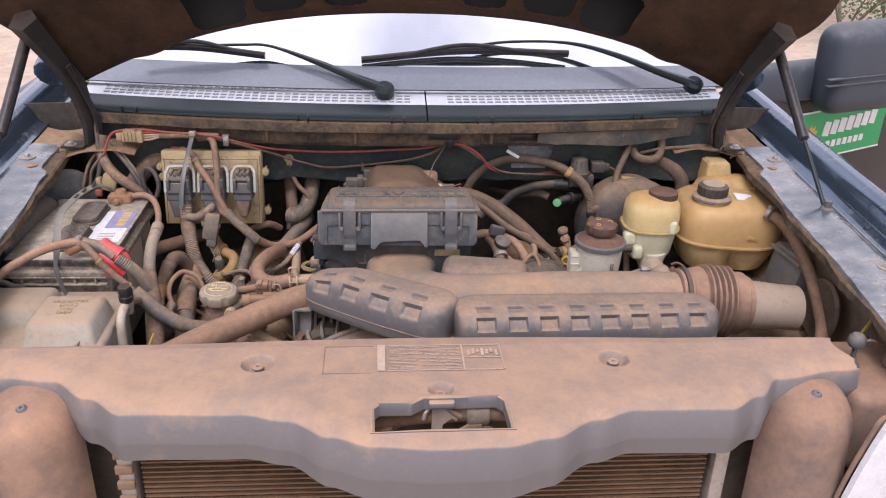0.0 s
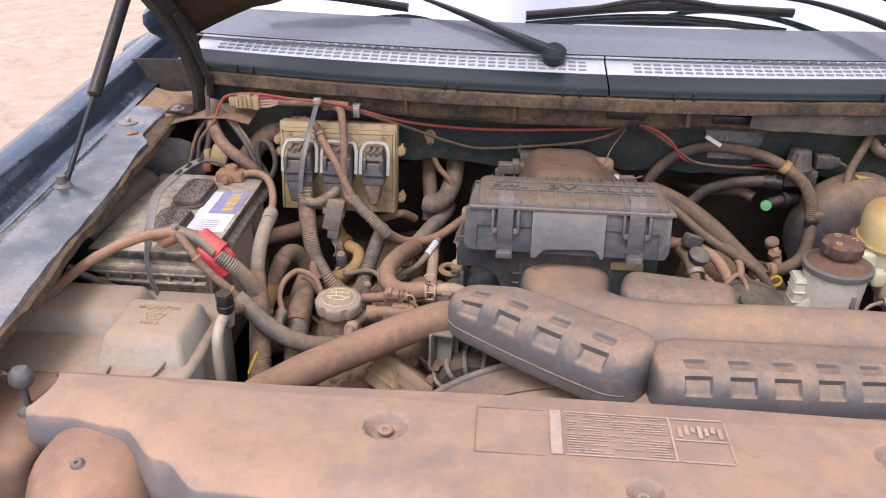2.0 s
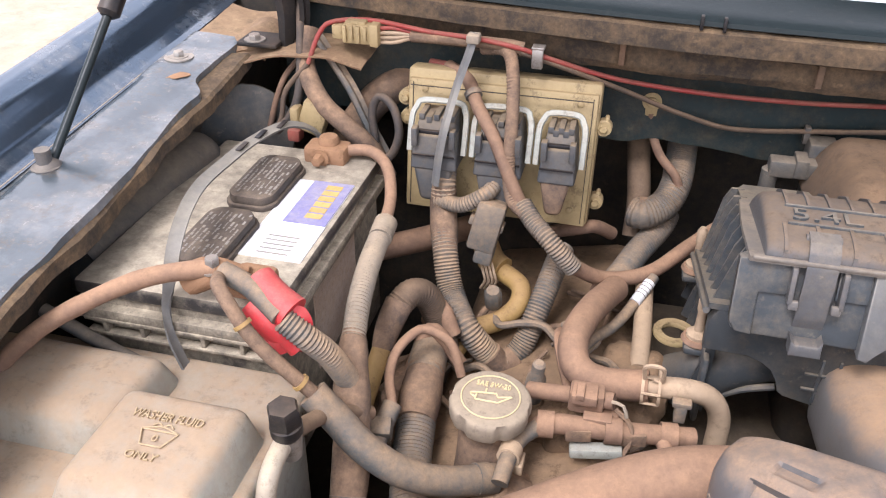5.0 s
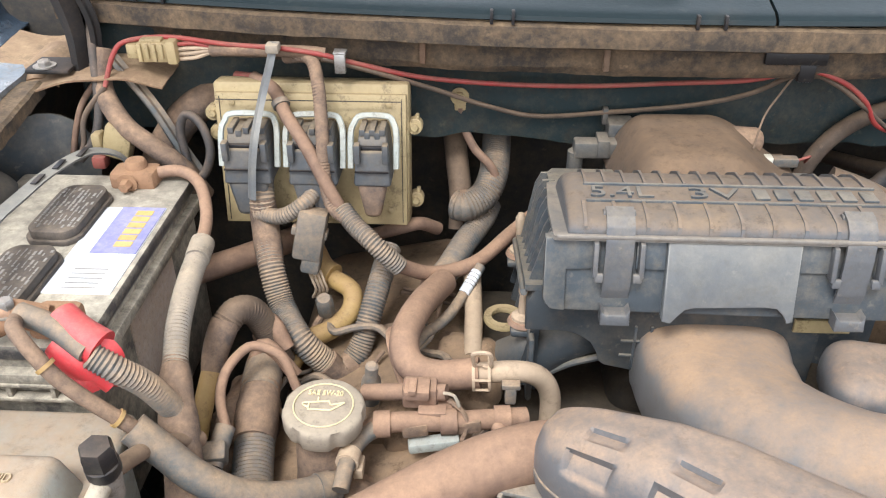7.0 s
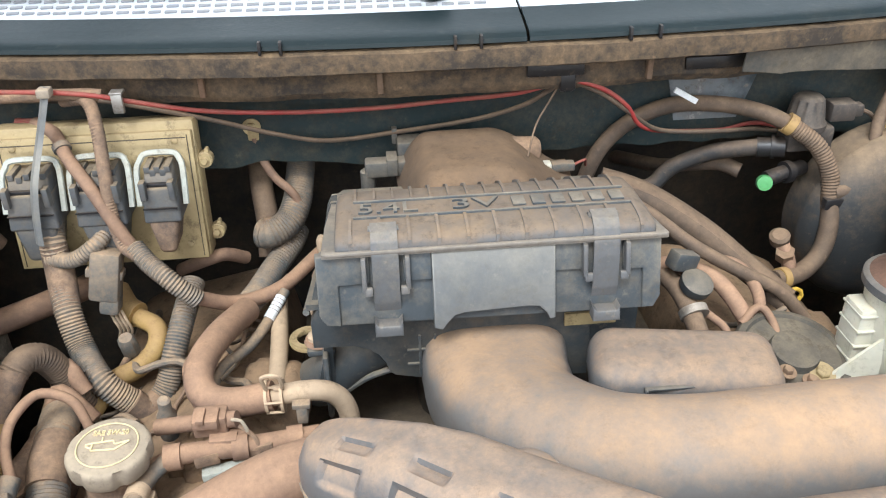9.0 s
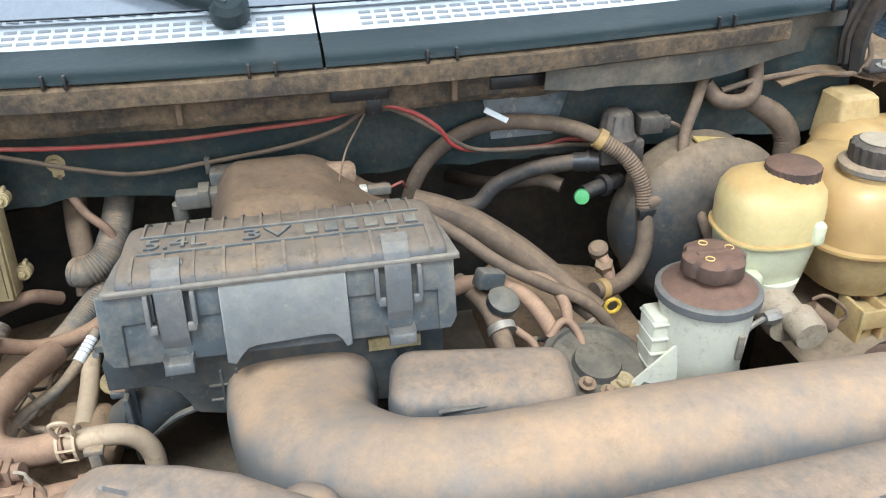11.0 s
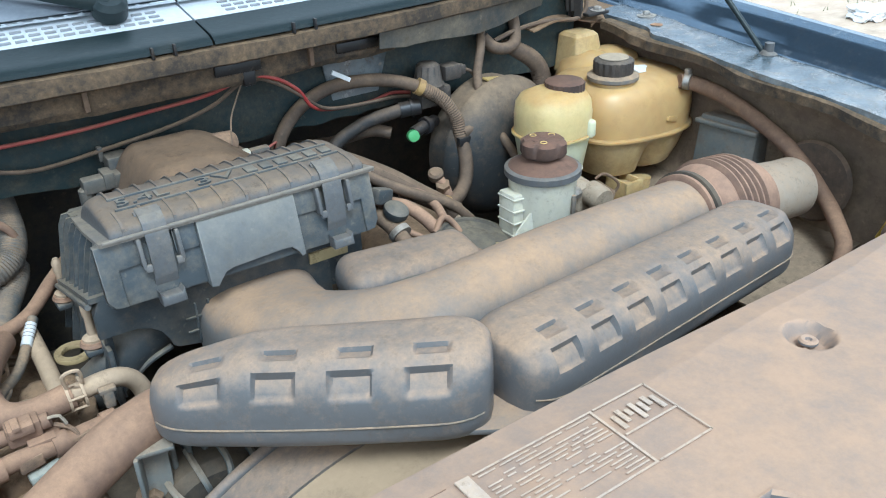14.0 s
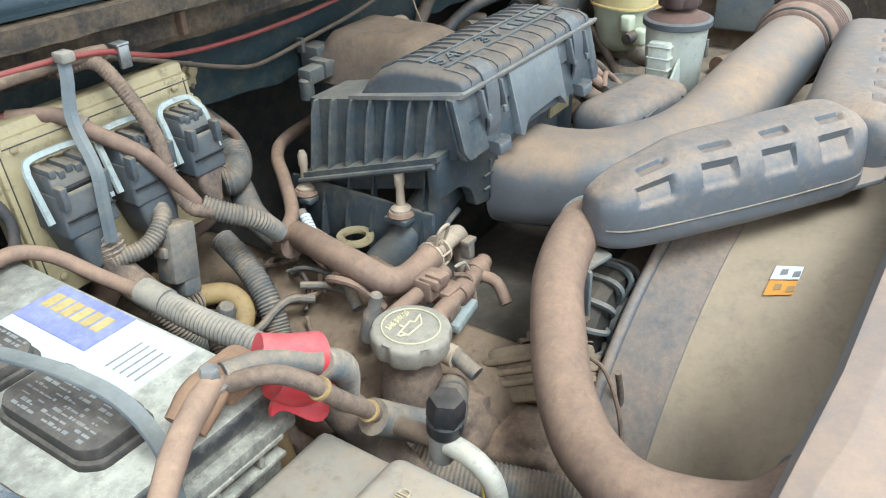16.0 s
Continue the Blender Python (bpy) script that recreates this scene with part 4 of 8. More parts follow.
# side deflectors beside the radiator and the head lamps
for s in (-1, 1):
    def horn(u, v, s=s):
        """A half-round column that curves over backwards into its top."""
        a = -1.35 + 2.7 * u
        k = max(0, min(1, (v - 0.03) / 0.13))
        over = math.sin(k * math.pi / 2)
        w = (0.067 + 0.014 * max(0, v - 0.16)) * (0.80 + 0.20 * over)
        x = 0.543 + w * math.sin(a) - 0.010 * max(0, v - 0.16)
        y = 0.985 - (0.062 * over + 0.022) * math.cos(a) - 0.05 * max(0, v - 0.16) - 0.012 * over + 0.035 * max(0, 1 - v / 0.03)
        z = 1.060 - 0.050 * (1 - math.cos(k * math.pi / 2)) - 0.46 * max(0, v - 0.16) - 0.030 * (1 - math.cos(a)) - 0.004 * u
        return (s * x, y, z)
    deflector = part("side_deflector", sheet(horn, 30, 40, 0.003 * s), M_DEFLECT, truck, "grey plastic air deflector coated in red dust")
    part("push_pin", lathe([(0.0075, -0.003), (0.0075, 0.003), (0.005, 0.006), (0.002, 0.0062), (0.0018, 0.004)], (s * 0.540, 0.935, 1.0535), (0.05 * s, -0.35, 1), 18), M_LATCH, deflector)

    def lamp_face(u, v, s=s):
        return (s * (0.563 + 0.046 * (1 - v) ** 2 + 0.26 * u), 0.875 + 0.14 * u * u, 1.052 - 0.29 * v - 0.02 * u)
    lamp = part("head_lamp", sheet(lamp_face, 16, 14, 0.01 * s), M_LENS, truck, "clear plastic head lamp")
    part("lamp_seal", sweep([Vector(lamp_face(max(0.0, 1 - 0.2 * i), 0)) + Vector((0, 0.004, 0.003)) for i in range(6)] + [Vector(lamp_face(0, 0.1 * i)) + Vector((-0.004 * s, 0.004, 0)) for i in range(1, 11)], 0.0035, 8, 0.01), M_DEFLECT, lamp, "dusty seal round the lamp")
    panel = part("lamp_panel", join(box((s * 0.715 - 0.10, 0.95, 0.9), (s * 0.715 + 0.10, 1.12, 1.035), 0.02, 3), box((s * 0.735 - 0.035, 1.0, 1.03), (s * 0.735 + 0.04, 1.055, 1.062), 0.012, 3, rot(0, 0, 25 * s))), M_DEFLECT, truck, "tan dusty lamp mounting panel")
    part("rubber_stop", lathe([(0.014, 0), (0.012, 0.006), (0.004, 0.010), (0.004, 0.034), (0.011, 0.038), (0.0135, 0.044), (0.0125, 0.053), (0.008, 0.058), (0.001, 0.059)], (s * 0.647, 1.034, 1.034), seg=20), M_LATCH, panel, "grey rubber hood stop on a stem")

# the driver's door stands open, with a sign on it
door = part("door", moved(join(box((0, -0.04, 0.38), (1.05, 0.04, 1.13), 0.03, 3), box((0.02, -0.03, 1.11), (1.03, 0.02, 1.135), 0.01)), Matrix.Translation((0.95, 2.25, 0)) @ rot(0, 0, 27)), M_BROWNDOOR, truck, "open door, dark and dusty, with a green sign")
place = Matrix.Translation((0.95, 2.25, 0)) @ rot(0, 0, 27) @ Matrix.Translation((-0.075, -0.042, 0.022))
sign = part("sign_plate", moved(box((0.205, -0.002, 0.895), (0.735, 0.0, 1.045), 0.0), place), M_SIGN, door, "green sign with a yellow sun and white marks")
part("sign_border", moved(join(box((0.203, -0.003, 1.044), (0.737, 0.0, 1.049), 0), box((0.203, -0.003, 0.891), (0.737, 0.0, 0.896), 0), box((0.200, -0.003, 0.891), (0.205, 0.0, 1.049), 0)), place), M_PAPER, sign)
part("sun_mark", moved(lathe([(0.036, 0), (0.036, 0.0015)], (0.362, -0.002, 0.965), (0, -1, 0), 48, lambda a, h: 1 + 0.16 * math.cos(12 * a)), place), M_YELLOW, sign)
part("sun_heart", moved(lathe([(0.016, 0), (0.016, 0.0022)], (0.362, -0.002, 0.965), (0, -1, 0), 24), place), M_SIGN, sign)
for i in range(7):
    part("mark", moved(box((0.425 + 0.038 * i, -0.004, 0.963 + 0.002 * i), (0.456 + 0.038 * i, -0.002, 1.008 + 0.002 * i), 0.0, turn=rot(0, 8, 0)), place), M_PAPER, sign)
for i in range(7):
    part("mark", moved(box((0.45 + 0.028 * i, -0.004, 0.924), (0.470 + 0.028 * i, -0.002, 0.945), 0.0, turn=rot(0, 5, 0)), place), M_PAPER, sign)
mirror = part("wing_mirror", box((1.165, 2.24, 1.095), (1.56, 2.36, 1.352), 0.055, 5, rot(0, -3, 12)), M_MIRROR, truck, "ribbed dark grey plastic wing mirror")
part("mirror_arm", join(box((0.93, 2.27, 1.105), (1.22, 2.34, 1.225), 0.03, 3, rot(0, -4, 10))), M_MIRROR, mirror)
for z in (1.19, 1.208):
    part("mirror_rib", box((1.162, 2.234, z), (1.56, 2.25, z + 0.004), 0.0015, turn=rot(0, -3, 12)), M_MIRROR, mirror)
for s in (-1, 1):
    for y in (1.35, 4.6):
        wheel = part("wheel", lathe([(0.2, -0.12), (0.36, -0.12), (0.395, -0.09), (0.395, 0.09), (0.36, 0.12), (0.2, 0.12)], (s * 0.84, y, 0.395), (1, 0, 0), 40), M_BLACK, truck, "black tyre on a dusty rim")
        part("rim", lathe([(0.21, -0.1), (0.21, 0.09), (0.1, 0.06)], (s * 0.84, y, 0.395), (s, 0, 0), 30), M_STEEL, wheel)
part("frame_rail", join(box((-0.45, 0.95, 0.4), (-0.35, 5.4, 0.52), 0.01), box((0.35, 0.95, 0.4), (0.45, 5.4, 0.52), 0.01)), M_DARK, truck)
part("cargo_bed", join(box((-0.95, 3.95, 0.6), (0.95, 5.6, 0.66), 0.01), box((-0.97, 3.95, 0.55), (-0.89, 5.6, 1.15), 0.02), box((0.89, 3.95, 0.55), (0.97, 5.6, 1.15), 0.02), box((-0.95, 5.52, 0.6), (0.95, 5.6, 1.15), 0.02)), M_PAINT, truck)

# ---- intake: duct, resonators, air cleaner ----
def pillow(a, b, half, low, high, seam, notches, taper=(1.0, 1.0), back=None, rise=None, bow=0.0):
    """A blow-moulded body from a to b: rounded section, and square pockets that ramp into its top and front shoulder. Gives the body and its front seam line."""
    a, b = Vector(a), Vector(b)
    d = b - a
    length = d.length
    d.normalize()
    side = Vector((d.y, -d.x, 0)).normalized()
    nu, nv = max(60, int(length / 0.0024)), 130
    rings, line = [], []
    for i in range(nu + 1):
        s = i / nu
        dist = min(s * length, (1 - s) * length)
        end = min(1, dist / 0.045)
        k = (1 - (1 - end) ** 2.4) ** 0.5 if end < 1 else 1
        k = 0.40 + 0.60 * k if 0 < i < nu else 0.32
        wide = taper[0] + (taper[1] - taper[0]) * s
        ring = []
        for j in range(nv):
            t = math.tau * j / nv
            c, sn = math.cos(t), math.sin(t)
            e = 0.46
            px = math.copysign(abs(c) ** e, c) * half * wide * k
            if c < 0 and back:
                px *= back(s)
            h = high * (rise(s) if rise else 1) if sn > 0 else low
            pz = math.copysign(abs(sn) ** (0.58 if sn > 0 else 0.5), sn) * h * (0.35 + 0.65 * k)
            if sn > 0:
                px *= 1 - 0.20 * (pz / high) ** 2
            for (u0, u1, t0, t1, deep) in notches:
                if u0 < s < u1 and t0 < t < t1:
                    edge = min((s - u0) * length, (u1 - s) * length, (t - t0) * half, (t1 - t) * half)
                    ramp = 0.35 + 0.65 * (t - t0) / (t1 - t0)
                    f = 1 - deep * ramp * min(1, edge / 0.0026) / half
                    px, pz = px * f, pz * f
            sag = 0.0015 * noise.noise(Vector((s * length * 16, t * 1.5, half * 70)))
            ring.append(a + d * (length * s) + side * (px + sag + bow * math.sin(math.pi * s)) + Vector((0, 0, seam + pz + sag)))
        rings.append(ring)
        line.append(ring[0] + side * 0.0005)
    return skin(rings), line


intake = thing("intake_duct", (0.1, 1.28, 0.95), "black plastic intake duct with resonators under brown dust", "air duct")


def duct_shape(k, a):
    flat = max(0, 1 - k * 3.2)
    c, s = math.cos(a), math.sin(a)
    e = 1 - 0.45 * flat
    w = (1 + 0.30 * flat)
    dent = 1 + 0.012 * noise.noise(Vector((k * 9, math.cos(a) * 1.3, math.sin(a) * 1.3)))
    return dent * ((abs(c) / w) ** (2 / e) + (abs(s) / (1 - 0.12 * flat)) ** (2 / e)) ** (-e / 2)


pipe = part("duct", sweep([(-0.030, 1.452, 0.986), (-0.031, 1.41, 0.990), (-0.020, 1.355, 0.998), (0.03, 1.302, 1.008), (0.10, 1.28, 1.016), (0.2, 1.277, 1.022), (0.3, 1.277, 1.024), (0.452, 1.277, 1.022)],
     lambda k: 0.053 - 0.004 * k, seg=56, step=0.005, shape=duct_shape), M_DUCT, intake)
part("duct_boss", lathe([(0.030, -0.03), (0.027, -0.004), (0.022, 0.006), (0.014, 0.012), (0.004, 0.014)], (-0.033, 1.25, 1.04), (0.1, -0.5, 1), 28), M_DUCT, intake)


def bellows(p0, p1):
    prof = [(0.050, 0.0), (0.0535, 0.002), (0.0535, 0.007), (0.0505, 0.009), (0.0505, 0.013), (0.055, 0.015), (0.055, 0.020), (0.053, 0.022), (0.058, 0.030), (0.0605, 0.042)]
    h = 0.046
    for i in range(5):
        prof += [(0.0585, h), (0.0655, h + 0.003), (0.0655, h + 0.0055), (0.0585, h + 0.009)]
        h += 0.0104
    prof += [(0.0575, h), (0.056, h + 0.004), (0.0562, h + 0.022), (0.050, h + 0.026), (0.050, h + 0.034), (0.046, h + 0.036)]
    return lathe(prof, p0, Vector(p1) - Vector(p0), 56)


bel = part("bellows", bellows((0.450, 1.278, 1.024), (0.72, 1.274, 1.0)), M_BELLOWS, intake, "ribbed rubber bellows under red dust")
part("clamp", lathe([(0.0545, 0), (0.0562, 0.001), (0.0562, 0.008), (0.0545, 0.009)], (0.458, 1.278, 1.0235), (0.272, -0.004, -0.025), 40), M_DARK, bel, "dark steel band clamp")
part("snout", lathe([(0.043, 0), (0.0435, 0.02), (0.041, 0.07), (0.041, 0.103)], (0.575, 1.276, 1.012), (1, -0.01, -0.09), 40), M_SNOUT, intake, "pale grey plastic snout")

marks = []
for i in range(4):
    u = 0.115 + 0.215 * i
    marks += [(u, u + 0.125, 0.26, 0.80, 0.0065), (u + 0.02, u + 0.125, 1.12, 1.46, 0.0045)]
bm, line = pillow((-0.184, 1.298, 1.0), (0.040, 1.124, 1.016), 0.045, 0.026, 0.057, 0.040, marks, taper=(0.92, 1.05), bow=0.005, back=lambda s: 0.1 + 0.9 * min(1, s / 0.42), rise=lambda s: 0.66 + 0.34 * min(1, s / 0.3))
res = part("resonator", bm, M_RESON, intake, "black pillow-shaped resonator with square pockets")
part("mould_seam", sweep(line[3:-3:4], 0.0009, 6, 0.006), M_LOOM, res)
marks = []
for i in range(8):
    u = 0.06 + 0.114 * i
    marks += [(u, u + 0.070, 0.24, 0.80, 0.007), (u + 0.006, u + 0.068, 1.08, 1.46, 0.0055)]
bm, line = pillow((0.043, 1.126, 1.010), (0.482, 1.178, 0.984), 0.046, 0.026, 0.050, 0.044, marks, taper=(1.12, 1.0))
res = part("resonator", bm, M_RESON, intake, "long black resonator with two rows of square pockets")
part("mould_seam", sweep(line[3:-3:4], 0.0009, 6, 0.006), M_LOOM, res)
part("web", plate([(-0.02, 1.115), (0.03, 1.082), (0.09, 1.078), (0.12, 1.19), (-0.02, 1.22)], 1.036, 1.042, 0.002), M_DUCT, intake)


def leaning(bm):
    """Leans the box front out towards its foot."""
    for v in bm.verts:
        v.co.y += (v.co.z - 1.128) * 0.26
    return bm


def slab(outline, y0, y1, bevel=0.002):
    """A panel over an outline of (x, z), between two depths."""
    return plate(outline, -y1, -y0, bevel, rot(90, 0, 0))


air = thing("air_cleaner", (-0.03, 1.5, 0.96), "black plastic air cleaner box with two spring latches, dusty lid", "air filter box")
def split_z(y):
    """The height of the joint between lid and body: it falls away towards the rear."""
    return 1.130 - 0.19 * (y - 1.4335)


def ledge_z(y):
    """The height of the ledge along the body's side."""
    return 1.072 - 0.33 * (y - 1.445)


body = part("housing", leaning(slab(soft_corners([(-0.186, 1.128), (-0.186, 1.063), (0.112, 1.060), (0.112, 1.128)], 0.012), 1.441, 1.4485, 0.002)), M_BOX, air)
part("tub", skin([[(x0, y, split_z(y) - 0.004), (x1, y, split_z(y) - 0.004), (x1, y, ledge_z(y) - 0.012), (x0 - 0.006, y, ledge_z(y) - 0.012)] for x0, x1, y in ((-0.170, 0.104, 1.440), (-0.170, 0.104, 1.50), (-0.172, 0.102, 1.56), (-0.172, 0.100, 1.625), (-0.166, 0.094, 1.640))]), M_BOX, air)
part("front_border", leaning(slab([(-0.186, 1.126), (-0.186, 1.075), (-0.180, 1.066), (-0.168, 1.065), (-0.168, 1.100), (-0.141, 1.101), (-0.141, 1.126)], 1.437, 1.445, 0.0012)), M_BOX, body)
part("front_border", leaning(slab([(0.112, 1.126), (0.112, 1.073), (0.106, 1.063), (0.096, 1.063), (0.096, 1.098), (0.078, 1.099), (0.078, 1.126)], 1.437, 1.445, 0.0012)), M_BOX, body)
part("front_border", leaning(slab([(-0.112, 1.126), (-0.112, 1.101), (-0.088, 1.101), (-0.088, 1.126)], 1.437, 1.445, 0.0012)), M_BOX, body)
part("front_border", leaning(slab([(0.018, 1.126), (0.018, 1.101), (0.046, 1.101), (0.046, 1.126)], 1.437, 1.445, 0.0012)), M_BOX, body)
part("front_panel", leaning(slab([(-0.088, 1.1265), (-0.088, 1.060), (-0.081, 1.058), (-0.076, 1.064), (-0.070, 1.070), (-0.062, 1.072), (-0.006, 1.074), (0.004, 1.073), (0.010, 1.067), (0.013, 1.061), (0.018, 1.062), (0.018, 1.1265)], 1.4325, 1.446, 0.0016)), M_PANEL, air, "flat raised panel with a low arch")
base = part("base", join(skin([[(-0.186, y, ledge_z(y) - 0.004), (0.104, y, ledge_z(y) - 0.004), (0.104, y, 0.985), (-0.180, y, low)] for y, low in ((1.452, 1.028), (1.50, 1.016), (1.56, 1.0), (1.60, 0.99), (1.645, 0.98))]), slab([(-0.197, 1.022), (-0.160, 1.021), (-0.147, 1.016), (-0.138, 1.009), (-0.132, 0.998), (-0.129, 0.988), (-0.124, 0.984), (-0.088, 0.976), (0.06, 0.968), (0.06, 1.066), (-0.190, 1.066), (-0.197, 1.050)], 1.449, 1.462, 0.002)), M_PLASTIC, air)
inlet = part("arch_drum", sweep([(-0.205, 1.52, 0.925), (-0.182, 1.50, 0.955), (-0.155, 1.495, 0.980), (-0.125, 1.495, 0.992), (-0.09, 1.50, 0.995)], lambda k: 0.026 - 0.004 * k, 20, 0.006), M_PLASTIC, base, "curved dark moulding under the box")
part("drum_rim", sweep([(-0.190, 1.488, 0.925), (-0.176, 1.482, 0.941), (-0.152, 1.476, 0.962), (-0.125, 1.474, 0.973)], 0.0035, 8), M_BOX, inlet)
for x in (-0.100, -0.086):
    part("base_rib", box((x - 0.0012, 1.4465, 0.984), (x + 0.0012, 1.452, 1.030), 0.0006), M_BOX, base)
for i in range(6):
    part("base_rib", skin([[(x, 1.475 + 0.034 * i + s * 0.0014, z) for x, z in ((-0.182, ledge_z(1.475 + 0.034 * i) - 0.005), (-0.192, 0.99), (-0.203, 0.94), (-0.182, 0.93))] for s in (-1, 1)]), M_PLASTIC, base)
for z in (0.996, 1.012):
    part("base_rib", box((-0.112, 1.4465, z), (-0.070, 1.452, z + 0.0025), 0.0008), M_BOX, base)
part("side_ledge", join(box((-0.208, 1.485, 0.984), (-0.180, 1.515, 0.992), 0.003), box((-0.208, 1.62, 0.974), (-0.180, 1.65, 0.982), 0.003), box((-0.192, 1.462, 0.925), (-0.186, 1.66, 1.0), 0.003)), M_BOX, base)
part("lid_flange", join(skin([[(-0.180 + k, y, split_z(y) - 0.0035), (0.1165 - k, y, split_z(y) - 0.0035), (0.1165 - k, y, split_z(y) + 0.0008), (-0.180 + k, y, split_z(y) + 0.0008)] for y, k in ((1.4305, 0.001), (1.432, 0.0), (1.50, 0.0), (1.575, 0.004))]), box((-0.178, 1.4290, 1.1290), (0.1150, 1.4335, 1.1325), 0.0012)), M_FLANGE, air, "lid flange with dusty edge")


def lid_skin():
    """The lid: one section drawn out along x, with rounded ends."""
    section = [(1.4335, 1.1300), (1.4342, 1.1350), (1.4365, 1.1388), (1.4415, 1.1415), (1.450, 1.1428), (1.4665, 1.1436), (1.482, 1.1436), (1.4955, 1.1436), (1.510, 1.1430), (1.526, 1.1405), (1.545, 1.1310), (1.558, 1.1190), (1.568, 1.1045)]
    mid = 1.496
    rings, xs = [], [-0.1685, -0.1680, -0.1665, -0.163, -0.156] + [-0.135 + 0.03 * i for i in range(8)] + [0.094, 0.101, 0.1045, 0.1060, 0.1065]
    for x in xs:
        e = min(1, min(x + 0.1685, 0.1065 - x) / 0.0125)
        k = (1 - (1 - e) ** 2) ** 0.5
        rings.append([(x, mid + (y - mid) * (0.93 + 0.07 * k), split_z(y) + (z - split_z(y)) * (0.62 + 0.38 * k)) for y, z in section])
    return skin(rings)


lid2 = part("lid", lid_skin(), M_LID, air, "ribbed lid under brown dust", sharp=60)
for i in range(11):
    x = -0.155 + 0.0248 * i
    part("lid_rib", skin([[(x + s * 0.0014, y, z) for y, z in ((1.4327, 1.132), (1.4345, 1.1385), (1.4405, 1.1425), (1.450, 1.1443), (1.466, 1.1450), (1.466, 1.140), (1.445, 1.134))] for s in (-1, 1)]), M_LID, lid2)
for i in range(15):
    x = -0.150 + 0.0168 * i
    part("lid_rib", skin([[(x + s * 0.0011, y, z) for y, z in ((1.4965, 1.143), (1.498, 1.1458), (1.512, 1.1452), (1.527, 1.1428), (1.546, 1.1332), (1.557, 1.1222), (1.545, 1.125))] for s in (-1, 1)]), M_LID, lid2)
for y in (1.4670, 1.4965):
    part("lid_ridge", box((-0.152, y - 0.0013, 1.141), (0.092, y + 0.0013, 1.1458), 0.0008), M_BOX, lid2)
# raised writing, the engine's name left as bars
writing("5.4L", 0.025, pose(-0.122, 1.4815, 1.1440), M_BOX, lid2, depth=0.0017, width=0.052)
writing("3V", 0.025, pose(-0.045, 1.4815, 1.1440), M_BOX, lid2, depth=0.0017, width=0.042)
for i in range(6):
    part("raised_bar", box((-0.012 + 0.0176 * i, 1.4735, 1.142), (0.000 + 0.0176 * i, 1.4900, 1.1457), 0.0008), M_BOX, lid2)
for i in range(7):
    y = 1.466 + 0.0262 * i
    part("side_fin", skin([[(x, y + s * 0.0016, z) for x, z in ((-0.166, split_z(y) - 0.003), (-0.178, split_z(y) - 0.004), (-0.1835, split_z(y) - 0.016), (-0.194, ledge_z(y) + 0.004), (-0.196, ledge_z(y) - 0.003), (-0.166, ledge_z(y) - 0.003))] for s in (-1, 1)]), M_BOX, air)
part("side_sill", skin([[(-0.199, y, ledge_z(y)), (-0.170, y, ledge_z(y)), (-0.170, y, ledge_z(y) - 0.006), (-0.199, y, ledge_z(y) - 0.006)] for y in (1.4485, 1.50, 1.56, 1.638)]), M_BOX, air)
part("side_bead", sweep([(-0.200, y, ledge_z(y) - 0.009) for y in (1.452, 1.52, 1.58, 1.638)], 0.0032, 8, 0.01), M_BOX, air)


def mound(u, v):
    """The outlet elbow behind the lid: steep on one flank, running out on the other."""
    left = min(1, u / 0.20)
    right = min(1, (1 - u) / 0.48)
    bell = (1 - (1 - left) ** 2.2) * (right * right * (3 - 2 * right)) ** 0.8
    fore = min(1, v / 0.28)
    aft = min(1, (1 - v) / 0.16)
    h = (0.62 + 0.38 * fore * fore * (3 - 2 * fore)) * (1 - (1 - aft) ** 2.4)
    x = -0.102 + 0.180 * u
    return (-0.03 + (x + 0.03) * (1 + 0.1 * v), 1.535 + 0.165 * v, 1.080 + 0.054 * h * bell + 0.0015 * noise.noise(Vector((u * 6, v * 6, 3))))


part("outlet_elbow", sheet(mound, 40, 40), M_ELBOW, air, "rounded outlet elbow under brown dust")
part("outlet_skirt", box((-0.104, 1.545, 1.03), (0.060, 1.705, 1.0810), 0.012, 3), M_BOX, air)
for x in (-0.127, 0.062):
    path = [(1.4285, 1.068), (1.4245, 1.085), (1.4265, 1.115), (1.4290, 1.128), (1.4335, 1.139), (1.441, 1.1448), (1.452, 1.1475)]
    latch = part("latch", sheet(lambda u, v: (x + (u - 0.5) * 0.0225, lerp_table([(i / 6, p[0]) for i, p in enumerate(path)], v), lerp_table([(i / 6, p[1]) for i, p in enumerate(path)], v)), 3, 24, 0.0028), M_LATCH, air, "worn grey spring latch")
    part("latch_hook", lathe([(0.0038, -0.013), (0.0038, 0.013)], (x, 1.450, 1.1415), (1, 0, 0), 12), M_LATCH, latch)
    part("latch_foot", leaning(slab([(x - 0.0120, 1.071), (x - 0.0120, 1.058), (x + 0.0120, 1.058), (x + 0.0120, 1.071), (x + 0.0085, 1.067), (x - 0.0085, 1.067)], 1.4285, 1.443, 0.0012)), M_LATCH, latch)
    for s in (-1, 1):
        part("latch_guide", join(leaning(box((x + s * 0.0185 - 0.002, 1.4285, 1.098), (x + s * 0.0185 + 0.002, 1.443, 1.1262), 0.0008)), leaning(box((x + s * 0.0155 - 0.0035, 1.4285, 1.094), (x + s * 0.0155 + 0.0035, 1.432, 1.101), 0.0008))), M_LATCH, latch)
